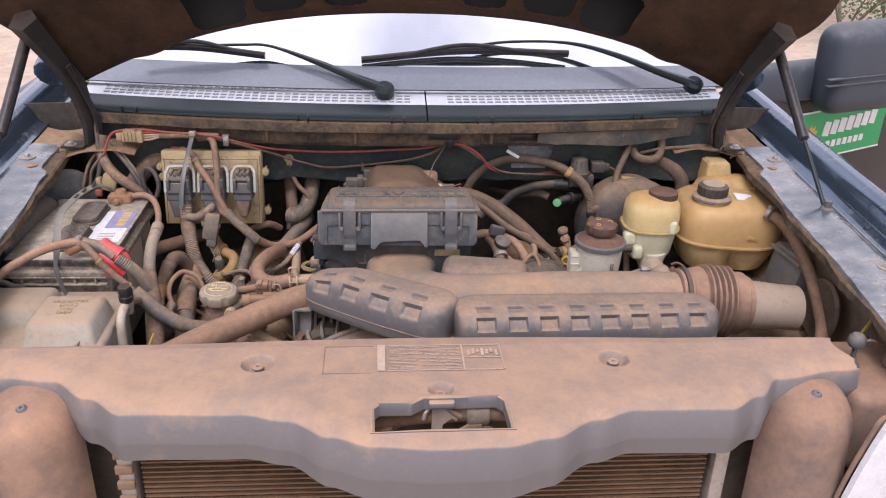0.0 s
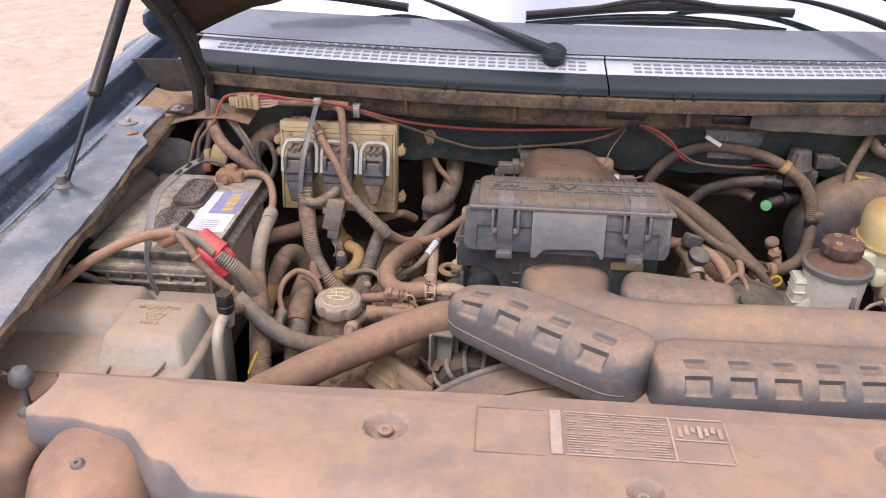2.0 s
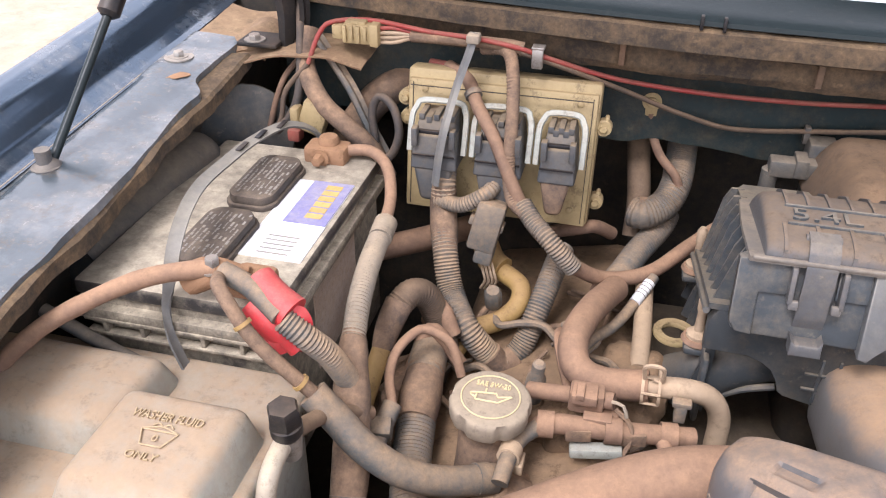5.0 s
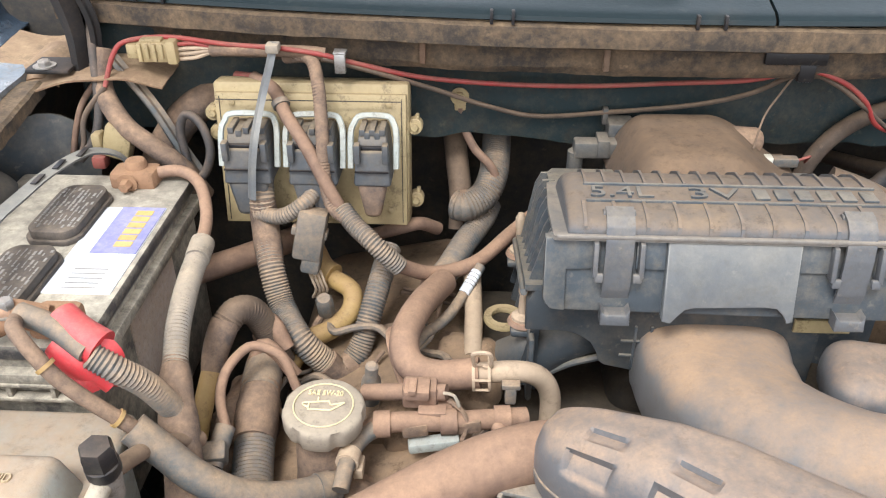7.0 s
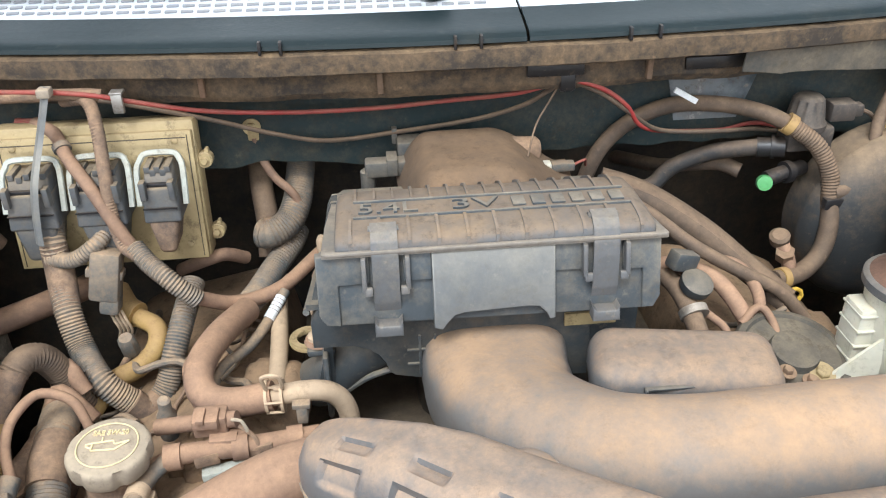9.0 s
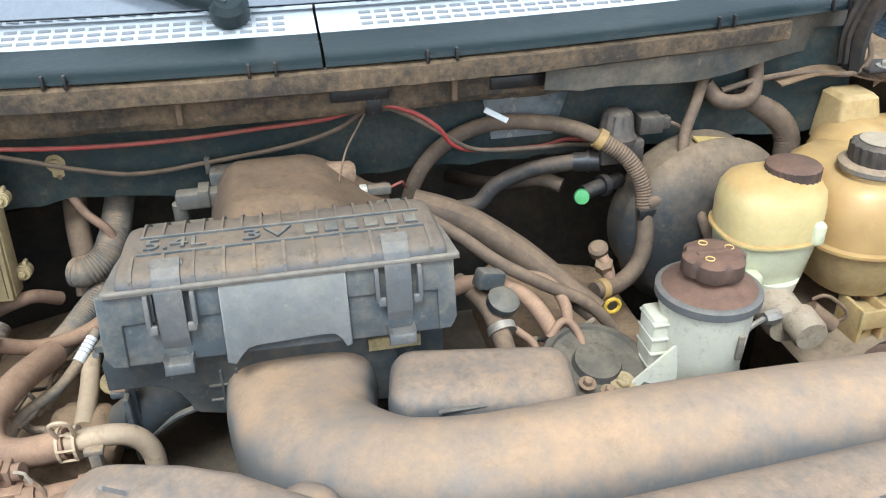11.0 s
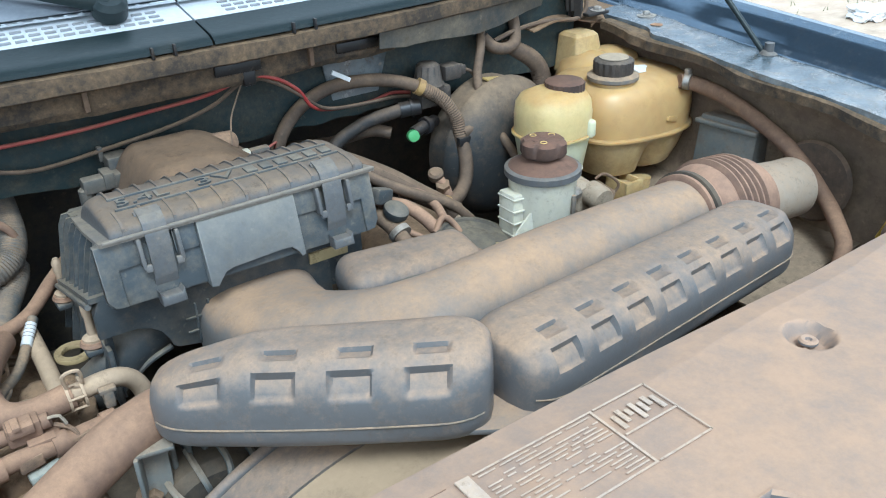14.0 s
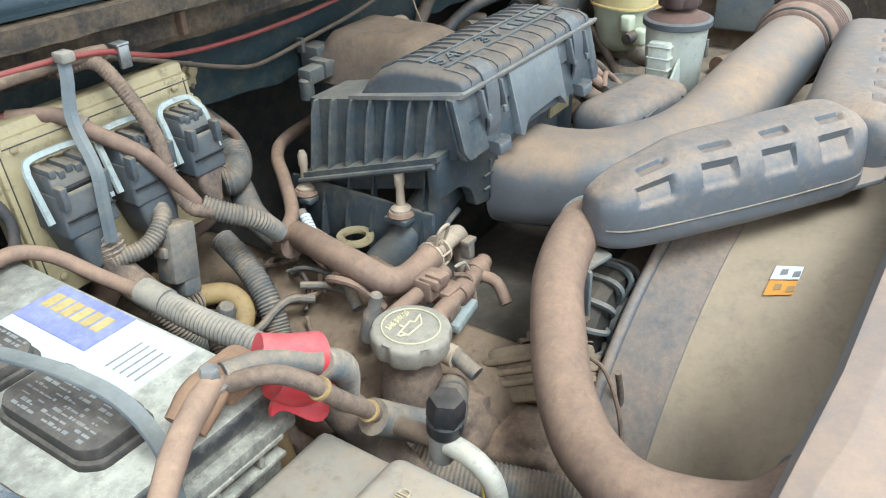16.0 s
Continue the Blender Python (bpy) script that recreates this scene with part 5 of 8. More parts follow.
for x, y, z in ((-0.196, 1.499, 0.995), (-0.195, 1.635, 0.985)):
    stud = part("stud", join(lathe([(0.011, 0), (0.011, 0.006), (0.005, 0.010), (0.0042, 0.03), (0.0055, 0.033), (0.0055, 0.045), (0.003, 0.05)], (x, y, z), seg=14)), M_PALEPIPE, air, "dusty mounting stud")
    part("grommet", lathe([(0.013, 0), (0.015, 0.002), (0.013, 0.006)], (x, y, z - 0.003), seg=18), M_HOSE, stud)
sensor = thing("airflow_sensor", (-0.12, 1.66, 1.09), "black airflow sensor plug on the filter box", "sensor")
part("plug", join(box((-0.142, 1.652, 1.097), (-0.085, 1.672, 1.115), 0.003), lathe([(0.0085, 0), (0.0085, 0.022), (0.006, 0.024)], (-0.139, 1.662, 1.080), seg=14), box((-0.118, 1.649, 1.100), (-0.106, 1.675, 1.119), 0.001)), M_PLASTIC, sensor)
part("lock_tab", box((-0.112, 1.6495, 1.103), (-0.107, 1.652, 1.112), 0.0005), M_GREEN, sensor, "small green lock tab")
part("socket", join(box((-0.105, 1.672, 1.095), (-0.078, 1.70, 1.128), 0.002), box((-0.110, 1.69, 1.12), (-0.104, 1.70, 1.138), 0.001)), M_PLASTIC, sensor)
vent = thing("breather_stub", (0.05, 1.66, 1.10), "brown breather stub with a pale plug and red wires", "breather")
part("stub", lathe([(0.013, -0.02), (0.015, -0.016), (0.015, 0.016), (0.012, 0.02)], (0.030, 1.66, 1.118), (1, 0.1, -0.1), 20), M_TAPE, vent)
part("plug", box((0.046, 1.64, 1.098), (0.062, 1.652, 1.108), 0.002), M_WHITE, vent)
part("plug", box((0.062, 1.64, 1.097), (0.088, 1.652, 1.107), 0.002), M_LOOM, vent)
part("wire", sweep([(0.088, 1.646, 1.103), (0.100, 1.648, 1.107), (0.104, 1.66, 1.10), (0.11, 1.68, 1.085)], 0.0016, 6), M_REDWIRE, vent)

for ob in (sensor, vent):
    ob.location += Vector((0, 0.008, -0.009))

# square resonator behind the duct
chamber = thing("intake_chamber", (0.12, 1.38, 0.98), "small black rounded plastic chamber with dust on top", "air chamber")
part("shell", box((0.043, 1.325, 0.985), (0.205, 1.405, 1.040), 0.022, 5, rot(0, 0, -10)), M_RESON, chamber)
part("inset", join(*[box(a, b, 0.001, 1, None) for a, b in (((0.078, 1.3275, 1.0255), (0.170, 1.3325, 1.0285)), ((0.078, 1.3265, 1.005), (0.081, 1.331, 1.0285)), ((0.167, 1.3155, 1.005), (0.170, 1.322, 1.0285)))]), M_PLASTIC, chamber)

chamber.location += Vector((0, 0.015, 0.007))

# ---- fan shroud ----
fan_cover = thing("fan_shroud", (0.06, 1.15, 0.6), "dusty brown plastic fan shroud", "fan shroud")


def shroud(u, v):
    k = min(1, v / 0.62)
    k = k * k * (3 - 2 * k)
    r, cz = 0.52 + (0.314 - 0.52) * k, 0.49 + (0.686 - 0.49) * k
    a = math.pi * ((0.16 - 0.16 * k) + (0.68 + 0.32 * k) * u)
    return (-0.01 + 0.03 * (1 - k) - r * math.cos(a), 1.045 + 0.195 * v, cz + r * math.sin(a))


def shroud_z(x, y):
    """The height of the shroud's top at a place in plan."""
    k = min(1, (y - 1.045) / 0.195 / 0.62)
    k = k * k * (3 - 2 * k)
    r, cz = 0.52 + (0.314 - 0.52) * k, 0.49 + (0.686 - 0.49) * k
    return cz + math.sqrt(r * r - (x + 0.01 - 0.03 * (1 - k)) ** 2)


part("barrel", sheet(shroud, 70, 30, 0.004), M_SHROUD, fan_cover)
part("lip", sheet(lambda u, v: (-0.01 - (0.317 + 0.001 * v) * math.cos(math.pi * u), 1.185 + 0.06 * v, 0.686 + 0.317 * math.sin(math.pi * u)), 60, 4, 0.004), M_RESON, fan_cover, "grey plastic fan ring")
part("rim", sweep([(-0.01 - 0.317 * math.cos(math.pi * i / 16), 1.245, 0.686 + 0.317 * math.sin(math.pi * i / 16)) for i in range(17)], 0.006, 10, 0.01), M_RESON, fan_cover)
part("front_wall", box((-0.42, 1.02, 0.5), (0.58, 1.045, 1.0), 0.004), M_SHROUD, fan_cover)

# ---- battery corner ----
battery = thing("battery", (-0.62, 1.46, 0.89), "dirty black car battery with a worn label", "battery")
part("case", join(box((-0.712, 1.338, 0.885), (-0.540, 1.612, 1.072), 0.006), box((-0.722, 1.328, 1.046), (-0.532, 1.622, 1.058), 0.003)), M_BATTCASE, battery)
part("top", box((-0.716, 1.334, 1.066), (-0.536, 1.617, 1.081), 0.004), M_BATT, battery)
rng = random.Random(11)
for y in (1.412, 1.524):
    cap = part("vent_cap", plate(soft_corners([(-0.648, y - 0.036), (-0.640, y - 0.046), (-0.610, y - 0.046), (-0.602, y - 0.036), (-0.602, y + 0.036), (-0.610, y + 0.046), (-0.640, y + 0.046), (-0.648, y + 0.036)], 0.004, 2), 1.079, 1.094, 0.002), M_CAPDARK, battery, "black vent cap with raised pale print")
    part("cap_skirt", plate(soft_corners([(-0.651, y - 0.038), (-0.642, y - 0.049), (-0.608, y - 0.049), (-0.599, y - 0.038), (-0.599, y + 0.038), (-0.608, y + 0.049), (-0.642, y + 0.049), (-0.651, y + 0.038)], 0.004, 2), 1.0785, 1.086, 0.002), M_CAPDARK, cap)
    for i in range(9):
        p = y - 0.038 + rng.uniform(0, 0.008)
        while p < y + 0.034:
            w = rng.uniform(0.0015, 0.007)
            x = -0.6435 + 0.0046 * i
            part("print_bar", box((x, p, 1.0938), (x + rng.uniform(0.0008, 0.0026), min(p + w, y + 0.038), 1.0944), 0), M_PRINT, cap)
            p += w + rng.choice((0.0012, 0.0015, 0.002, 0.009))
lab = part("label", box((-0.601, 1.403, 1.0805), (-0.541, 1.546, 1.0822), 0.0), M_PAPER, battery, "white and violet paper label")
part("label_band", box((-0.583, 1.464, 1.082), (-0.5415, 1.5455, 1.083), 0.0), M_PURPLE, lab)
for i in range(6):
    part("label_mark", box((-0.566, 1.474 + 0.0112 * i, 1.0828), (-0.550, 1.4825 + 0.0112 * i, 1.0834), 0.0), M_GOLD, lab)
for i in range(5):
    part("label_print", box((-0.585, 1.41 + 0.007 * i, 1.082), (-0.556, 1.4115 + 0.007 * i, 1.0825), 0.0), M_PRINT, lab)
part("side_label", box((-0.5415, 1.42, 0.95), (-0.5388, 1.53, 1.04), 0.0), M_PAPERDUST, battery, "pale label worn to shreds")
for z in (1.032, 1.046):
    part("front_ledge", box((-0.708, 1.3265, z), (-0.546, 1.336, z + 0.0035), 0.0012), M_BATTCASE, battery)
for x in (-0.69, -0.655, -0.60, -0.565):
    part("ledge_rib", box((x - 0.002, 1.328, 1.033), (x + 0.002, 1.336, 1.048), 0.0008), M_BATTCASE, battery)

tank = thing("washer_tank", (-0.6, 1.2, 0.8), "pale dusty plastic washer fluid tank", "washer tank")
part("body", box((-0.80, 1.125, 0.80), (-0.512, 1.33, 1.012), 0.018, 4), M_WASHER, tank)
part("rim", box((-0.80, 1.118, 1.004), (-0.505, 1.334, 1.020), 0.007, 3), M_WASHER, tank)


def hump(base, top, z0, z1, bevel=0.010):
    """A rounded hump between two rectangles in plan (x0, y0, x1, y1)."""
    corners = lambda r, z: [(r[0], r[1], z), (r[2], r[1], z), (r[2], r[3], z), (r[0], r[3], z)]
    bm = skin([corners(base, z0), corners(top, z1)])
    bmesh.ops.bevel(bm, geom=bm.edges, offset=bevel, segments=3, affect="EDGES", profile=0.5)
    return bm


part("hump", hump((-0.80, 1.20, -0.604, 1.316), (-0.80, 1.222, -0.616, 1.296), 0.995, 1.050, 0.010), M_WASHER, tank)
lid = part("filler_hump", hump((-0.634, 1.135, -0.510, 1.266), (-0.620, 1.166, -0.524, 1.256), 1.0, 1.054, 0.009), M_WASHER, tank)
writing("WASHER FLUID", 0.011, pose(-0.573, 1.230, 1.0550), M_TANPRINT, lid, width=0.055)
writing("ONLY", 0.009, pose(-0.573, 1.193, 1.0550), M_TANPRINT, lid)
icon = [(-0.586, 1.217), (-0.558, 1.217), (-0.564, 1.203), (-0.580, 1.203), (-0.586, 1.217)]
part("pictogram", join(*[sweep([(*a, 1.0552), (*b, 1.0552)], 0.0007, 6, 0.02, smooth=False) for a, b in zip(icon, icon[1:])], sweep([(-0.586, 1.217, 1.0552), (-0.572, 1.221, 1.0552), (-0.558, 1.217, 1.0552)], 0.0007, 6, 0.004), sweep([(-0.580, 1.221, 1.0552), (-0.576, 1.224, 1.0552), (-0.572, 1.221, 1.0552), (-0.568, 1.224, 1.0552), (-0.564, 1.221, 1.0552)], 0.0007, 6, 0.002), sweep([(-0.572, 1.213, 1.0552), (-0.570, 1.210, 1.0552), (-0.572, 1.207, 1.0552), (-0.574, 1.210, 1.0552), (-0.572, 1.213, 1.0552)], 0.0006, 6, 0.002)), M_TANPRINT, lid)
part("tether", sweep([(-0.606, 1.140, 1.022), (-0.603, 1.122, 1.024), (-0.592, 1.108, 1.022), (-0.570, 1.106, 1.021), (-0.548, 1.124, 1.023), (-0.540, 1.150, 1.026), (-0.537, 1.168, 1.028)], 0.0026, 8), M_LOOM_PALE, tank)

# ---- engine computer ----
ecm = thing("engine_computer", (-0.415, 1.65, 1.02), "tan metal engine computer with three plugs on the bulkhead", "control unit")
lean = rot(-8, 0, 0)
part("case", box((-0.516, 1.647, 1.015), (-0.314, 1.675, 1.168), 0.004, turn=lean), M_TAN, ecm)
part("face_plate", box((-0.5135, 1.641, 1.0175), (-0.3165, 1.65, 1.1600), 0.002, turn=lean), M_TAN, ecm)
for lo, hi in (((-0.509, 1.6402, 1.0215), (-0.5082, 1.642, 1.1565)), ((-0.3218, 1.6402, 1.0215), (-0.321, 1.642, 1.1565)), ((-0.509, 1.6402, 1.1558), (-0.321, 1.642, 1.1566))):
    part("plate_joint", box(lo, hi, 0, turn=lean), M_DARK, ecm)
for x, z in ((-0.519, 1.134), (-0.517, 1.112), (-0.510, 1.037), (-0.309, 1.122), (-0.309, 1.036)):
    lug = part("lug", join(lathe([(0.0085, 0), (0.0085, 0.011), (0.006, 0.013)], (x, 1.668, z), (0, -1, 0.1), 16), box((min(x, x * 0.985), 1.660, z - 0.008), (max(x, x * 0.985), 1.670, z + 0.012), 0.002)), M_TAN, ecm)
    part("bolt", bolt((x, 1.656, z + 0.001), 0.0045, 0.005, (0, -1, 0.1)), M_TAN, lug)
for x in (-0.496, -0.334):
    for z in (1.036, 1.150):
        part("corner_screw", lathe([(0.0036, 0), (0.0036, 0.0016), (0.002, 0.0024)], (x, 1.641 + 0.14 * (z - 1.09), z), (0, -1, 0.14), 10), M_TAN, ecm)
for n_, (a, b) in enumerate(((-0.503, -0.446), (-0.437, -0.379), (-0.371, -0.325))):
    con = part("connector", hump((a + 0.004, 1.598, b - 0.004, 1.652), (a + 0.007, 1.604, b - 0.007, 1.652), 1.082, 1.119, 0.003), M_CONN, ecm, "dark grey multi-pin plug")
    part("plug_top", hump((a + 0.007, 1.608, b - 0.007, 1.650), (a + 0.010, 1.616, b - 0.010, 1.648), 1.117, 1.134, 0.002), M_CONN, con)
    part("bail", sweep([(a, 1.612, 1.096), (a, 1.624, 1.128), (a + 0.003, 1.632, 1.137), (a + 0.010, 1.635, 1.1435), (b - 0.010, 1.635, 1.1435), (b - 0.003, 1.632, 1.137), (b, 1.624, 1.128), (b, 1.612, 1.096)], 0.0027, 8, 0.003, shape=lambda k, t: 1.2 if abs(math.cos(t)) > 0.6 else 0.7), M_BAIL, con, "pale lever bail")
    part("lever_bar", box((a + 0.010, 1.606, 1.1185), (b - 0.010, 1.611, 1.1225), 0.001), M_BLACK, con)
    for k in range(5):
        x = a + 0.010 + (b - a - 0.026) * k / 4
        part("plug_rib", box((x, 1.613, 1.131 - 0.004 * (k % 2)), (x + 0.006, 1.640 - 0.010 * (k % 2), 1.138 - 0.003 * (k % 2)), 0.001), M_CONN, con)
    for x in (a + 0.006, b - 0.012):
        part("plug_lug", box((x, 1.5965, 1.108), (x + 0.006, 1.607, 1.128), 0.001), M_CONN, con)
    part("plug_line", box((a + 0.006, 1.5972, 1.098), (b - 0.006, 1.5990, 1.0995), 0), M_BLACK, con)
    part("plug_boot", hump((a + 0.014, 1.598, b - 0.016, 1.636), (a + 0.006, 1.600, b - 0.008, 1.644), 1.046, 1.086, 0.005), M_CONN if n_ < 2 else M_TAPE, con)
part("part_label", box((-0.432, 1.6385, 1.040), (-0.398, 1.6398, 1.072), 0, turn=lean), M_PAPERDUST, ecm, "faded paper part label")

# ---- engine block, and depth shade put into dark colours ----
engine = thing("engine", (0, 1.5, 0.47), "dusty V8 engine in the bay", "engine")
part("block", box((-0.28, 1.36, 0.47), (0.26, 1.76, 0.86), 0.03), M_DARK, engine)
part("cam_cover", box((-0.43, 1.29, 0.80), (-0.235, 1.76, 0.925), 0.03, 3, rot(0, -12, 0)), M_ENGINE, engine)
part("cam_cover", box((0.20, 1.31, 0.80), (0.385, 1.76, 0.92), 0.03, 3, rot(0, 12, 0)), M_ENGINE, engine)
# coloured dark so that the gap here reads as a shaded void
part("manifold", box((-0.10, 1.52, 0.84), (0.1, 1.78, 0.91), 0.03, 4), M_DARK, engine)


def lump(at, size, seed, rough_=0.25):
    """A rounded casting or dust-caked lump."""
    bm = bmesh.new()
    bmesh.ops.create_icosphere(bm, subdivisions=4, radius=1)
    for v in bm.verts:
        p = v.co.copy()
        q = Vector([math.copysign(abs(c) ** 0.7, c) for c in p])
        q *= 1 + rough_ * noise.noise(p * 1.6 + Vector((seed, 0, 0))) + 0.3 * rough_ * noise.noise(p * 5 + Vector((0, seed, 0)))
        v.co = Vector([q[i] * size[i] for i in range(3)]) + Vector(at)
    return bm


for i, (at, size) in enumerate((((-0.355, 1.225, 0.87), (0.03, 0.03, 0.03)), ((-0.225, 1.285, 0.84), (0.05, 0.04, 0.045)), ((-0.33, 1.27, 0.87), (0.035, 0.04, 0.045)), ((-0.30, 1.42, 0.93), (0.035, 0.03, 0.025)), ((-0.355, 1.33, 0.90), (0.04, 0.035, 0.04)), ((-0.25, 1.50, 0.92), (0.04, 0.05, 0.03)), ((0.16, 1.42, 0.94), (0.05, 0.05, 0.04)), ((0.30, 1.50, 0.93), (0.05, 0.06, 0.035)), ((-0.46, 1.44, 0.90), (0.03, 0.05, 0.04)))):
    part("casting", lump(at, size, i * 3.7), M_ENGINE if i % 2 else M_TAPE, engine)
for pts, r in (([(-0.36, 1.20, 0.89), (-0.31, 1.235, 0.915), (-0.26, 1.255, 0.92), (-0.22, 1.28, 0.90), (-0.19, 1.30, 0.86)], 0.010), ([(-0.31, 1.215, 0.93), (-0.285, 1.225, 0.90), (-0.27, 1.215, 0.86)], 0.003), ([(-0.25, 1.225, 0.935), (-0.245, 1.222, 0.90), (-0.255, 1.22, 0.86)], 0.003)):
    part("pipe", sweep(pts, r, 12), M_TAPE, engine)
slant = Matrix.Translation((-0.262, 1.292, 0.918)) @ rot(-35, 28, -18)
block = part("layered_block", moved(box((-0.045, -0.03, -0.03), (0.045, 0.03, 0.022), 0.006), slant), M_BLOCK, engine, "tan layered casting caked in dust")
for k, (w, z) in enumerate(((0.050, -0.012), (0.049, -0.002), (0.051, 0.008))):
    part("gasket", moved(box((-w, -0.033 + 0.001 * k, z - 0.003), (w, 0.033, z + 0.003), 0.002), slant), M_BLOCK, block)
for x, y in ((-0.036, -0.022), (0.034, -0.02), (0.0, 0.02)):
    part("bolt", moved(bolt((x, y, 0.022), 0.007, 0.010), slant), M_RUST, block)
part("thin_lead", sweep([(-0.27, 1.262, 0.96), (-0.262, 1.235, 0.945), (-0.268, 1.215, 0.91), (-0.275, 1.205, 0.87)], 0.0022, 8), M_TAPE, block)
drive = part("alternator_pulley", lathe([(0.018, -0.004), (0.034, -0.004), (0.036, 0.0), (0.031, 0.005), (0.036, 0.010), (0.031, 0.015), (0.036, 0.020), (0.034, 0.024), (0.014, 0.024), (0.012, 0.03)], (-0.205, 1.225, 0.845), (0, -1, 0.05), 40), M_BLACK, engine, "black belt pulley")
part("pulley_nut", lathe([(0.012, 0), (0.012, 0.01)], (-0.205, 1.198, 0.846), (0, -1, 0.05), 6), M_RUST, drive)
part("front_cover", box((-0.3, 1.29, 0.5), (0.28, 1.37, 0.84), 0.02), M_ENGINE, engine)

cap = thing("oil_cap", (-0.364, 1.364, 0.98), "dusty grey oil filler cap with a yellow oil can sign", "oil cap")
tilt = Vector((0.02, -0.04, 1)).normalized()
part("lid", lathe([(0.027, -0.021), (0.0325, -0.019), (0.0342, -0.014), (0.0345, -0.005), (0.0338, -0.002), (0.0322, -0.0004), (0.030, 0.0004), (0.001, 0.0010)], (-0.364, 1.364, 1.003), tilt, 96, lambda a, h: 1 - (0.085 * max(0, math.cos(6 * a + 0.4) - 0.55) / 0.45 if h < -0.0010 else 0)), M_CAPGREY, cap)
part("neck", lathe([(0.030, -0.10), (0.027, -0.07), (0.026, -0.045), (0.024, -0.04), (0.024, -0.018)], (-0.364, 1.364, 1.003), tilt, 24), M_TAPE, cap)
frame_cap = Matrix.Translation((-0.364, 1.364, 1.0043)) @ Vector((0, 0, 1)).rotation_difference(tilt).to_matrix().to_4x4()
writing("SAE 5W-20", 0.0075, frame_cap @ pose(0, 0.0135, 0), M_CAPTEXT, cap, width=0.029)
part("ring", moved(sweep([(0.0245 * math.cos(math.tau * i / 24), 0.0245 * math.sin(math.tau * i / 24), 0) for i in range(25)], 0.0007, 6, 0.004), frame_cap), M_CAPTEXT, cap)
can = [(-0.012, 0.002), (-0.012, -0.006), (0.007, -0.006), (0.017, 0.003), (0.006, 0.0), (0.004, 0.004), (-0.012, 0.002)]
part("pictogram", moved(join(*[sweep([(*a, 0.0004), (*b, 0.0004)], 0.0008, 6, 0.02, smooth=False) for a, b in zip(can, can[1:])], sweep([(-0.005, 0.004, 0.0004), (-0.005, 0.008, 0.0004)], 0.0008, 6, 0.02, smooth=False), sweep([(-0.012, 0.002, 0.0004), (-0.018, 0.0, 0.0004), (-0.012, -0.004, 0.0004)], 0.0008, 6, 0.003)), frame_cap), M_CAPTEXT, cap)

# ---- reservoirs ----
def squash(kx, ky, power=2.6):
    return lambda a, h: 1 / ((abs(math.cos(a)) / kx) ** power + (abs(math.sin(a)) / ky) ** power) ** (1 / power)


steer = thing("steering_reservoir", (0.345, 1.41, 0.97), "white power steering fluid reservoir with a dusty cap", "fluid reservoir")
part("bottle", lathe([(0.030, -0.10), (0.037, -0.092), (0.0405, -0.05), (0.0435, -0.004), (0.0445, 0.0)], (0.345, 1.41, 1.072), seg=40), M_WHITE, steer)
part("flange", lathe([(0.044, 0.0), (0.0475, 0.002), (0.0475, 0.007), (0.044, 0.010), (0.03, 0.016), (0.024, 0.020)], (0.345, 1.41, 1.07), seg=40), M_CAPRED, steer, "round flange under red dust")
part("cap", lathe([(0.017, 0.0), (0.018, 0.006), (0.0275, 0.009), (0.0285, 0.011), (0.028, 0.024), (0.024, 0.0275), (0.001, 0.0285)], (0.345, 1.41, 1.087), seg=72, wobble=lambda a, h: 1 + (0.13 * (abs(math.cos(3 * a)) ** 0.7 - 0.72) if 0.006 < h < 0.026 else 0)), M_CAPRED, steer, "brown lobed cap with yellow signs")
part("flange_rim", lathe([(0.0470, -0.001), (0.0482, 0.0), (0.0482, 0.0075), (0.0468, 0.0085), (0.0440, 0.0098)], (0.345, 1.41, 1.0705), seg=40), M_LATCH, steer, "grey rim of the flange")
part("cap_grip", box((0.328, 1.406, 1.110), (0.362, 1.414, 1.116), 0.002), M_CAPRED, steer)
part("cap_signs", join(*[sweep([(0.345 + 0.016 * math.cos(k) + 0.004 * math.cos(t * 0.785), 1.41 + 0.016 * math.sin(k) + 0.004 * math.sin(t * 0.785), 1.1154) for t in range(9)], 0.0006, 5, 0.002) for k in (0.2, 1.8, 4.0)]), M_GOLD, steer)
wing = part("bracket", join(box((0.290, 1.40, 0.99), (0.308, 1.43, 1.055), 0.003), box((0.252, 1.385, 0.985), (0.315, 1.40, 0.993), 0.003)), M_WHITE, steer)
for i in range(4):
    part("bracket_rib", box((0.2893, 1.3975, 1.0 + 0.016 * i), (0.312, 1.431, 1.0025 + 0.016 * i), 0.0008), M_WHITE, wing)
part("bracket_web", sheet(lambda u, v: (0.258 + 0.055 * u, 1.385 + 0.004 * v, 0.955 + (0.03 + 0.05 * u) * v), 6, 6, 0.003), M_WHITE, steer)
part("bolt", bolt((0.262, 1.392, 0.995), 0.007, 0.006, (0, -0.4, 1)), M_TAN, steer)
part("level_window", box((0.358, 1.3675, 1.022), (0.364, 1.3715, 1.048), 0.001), M_LOOM, steer)

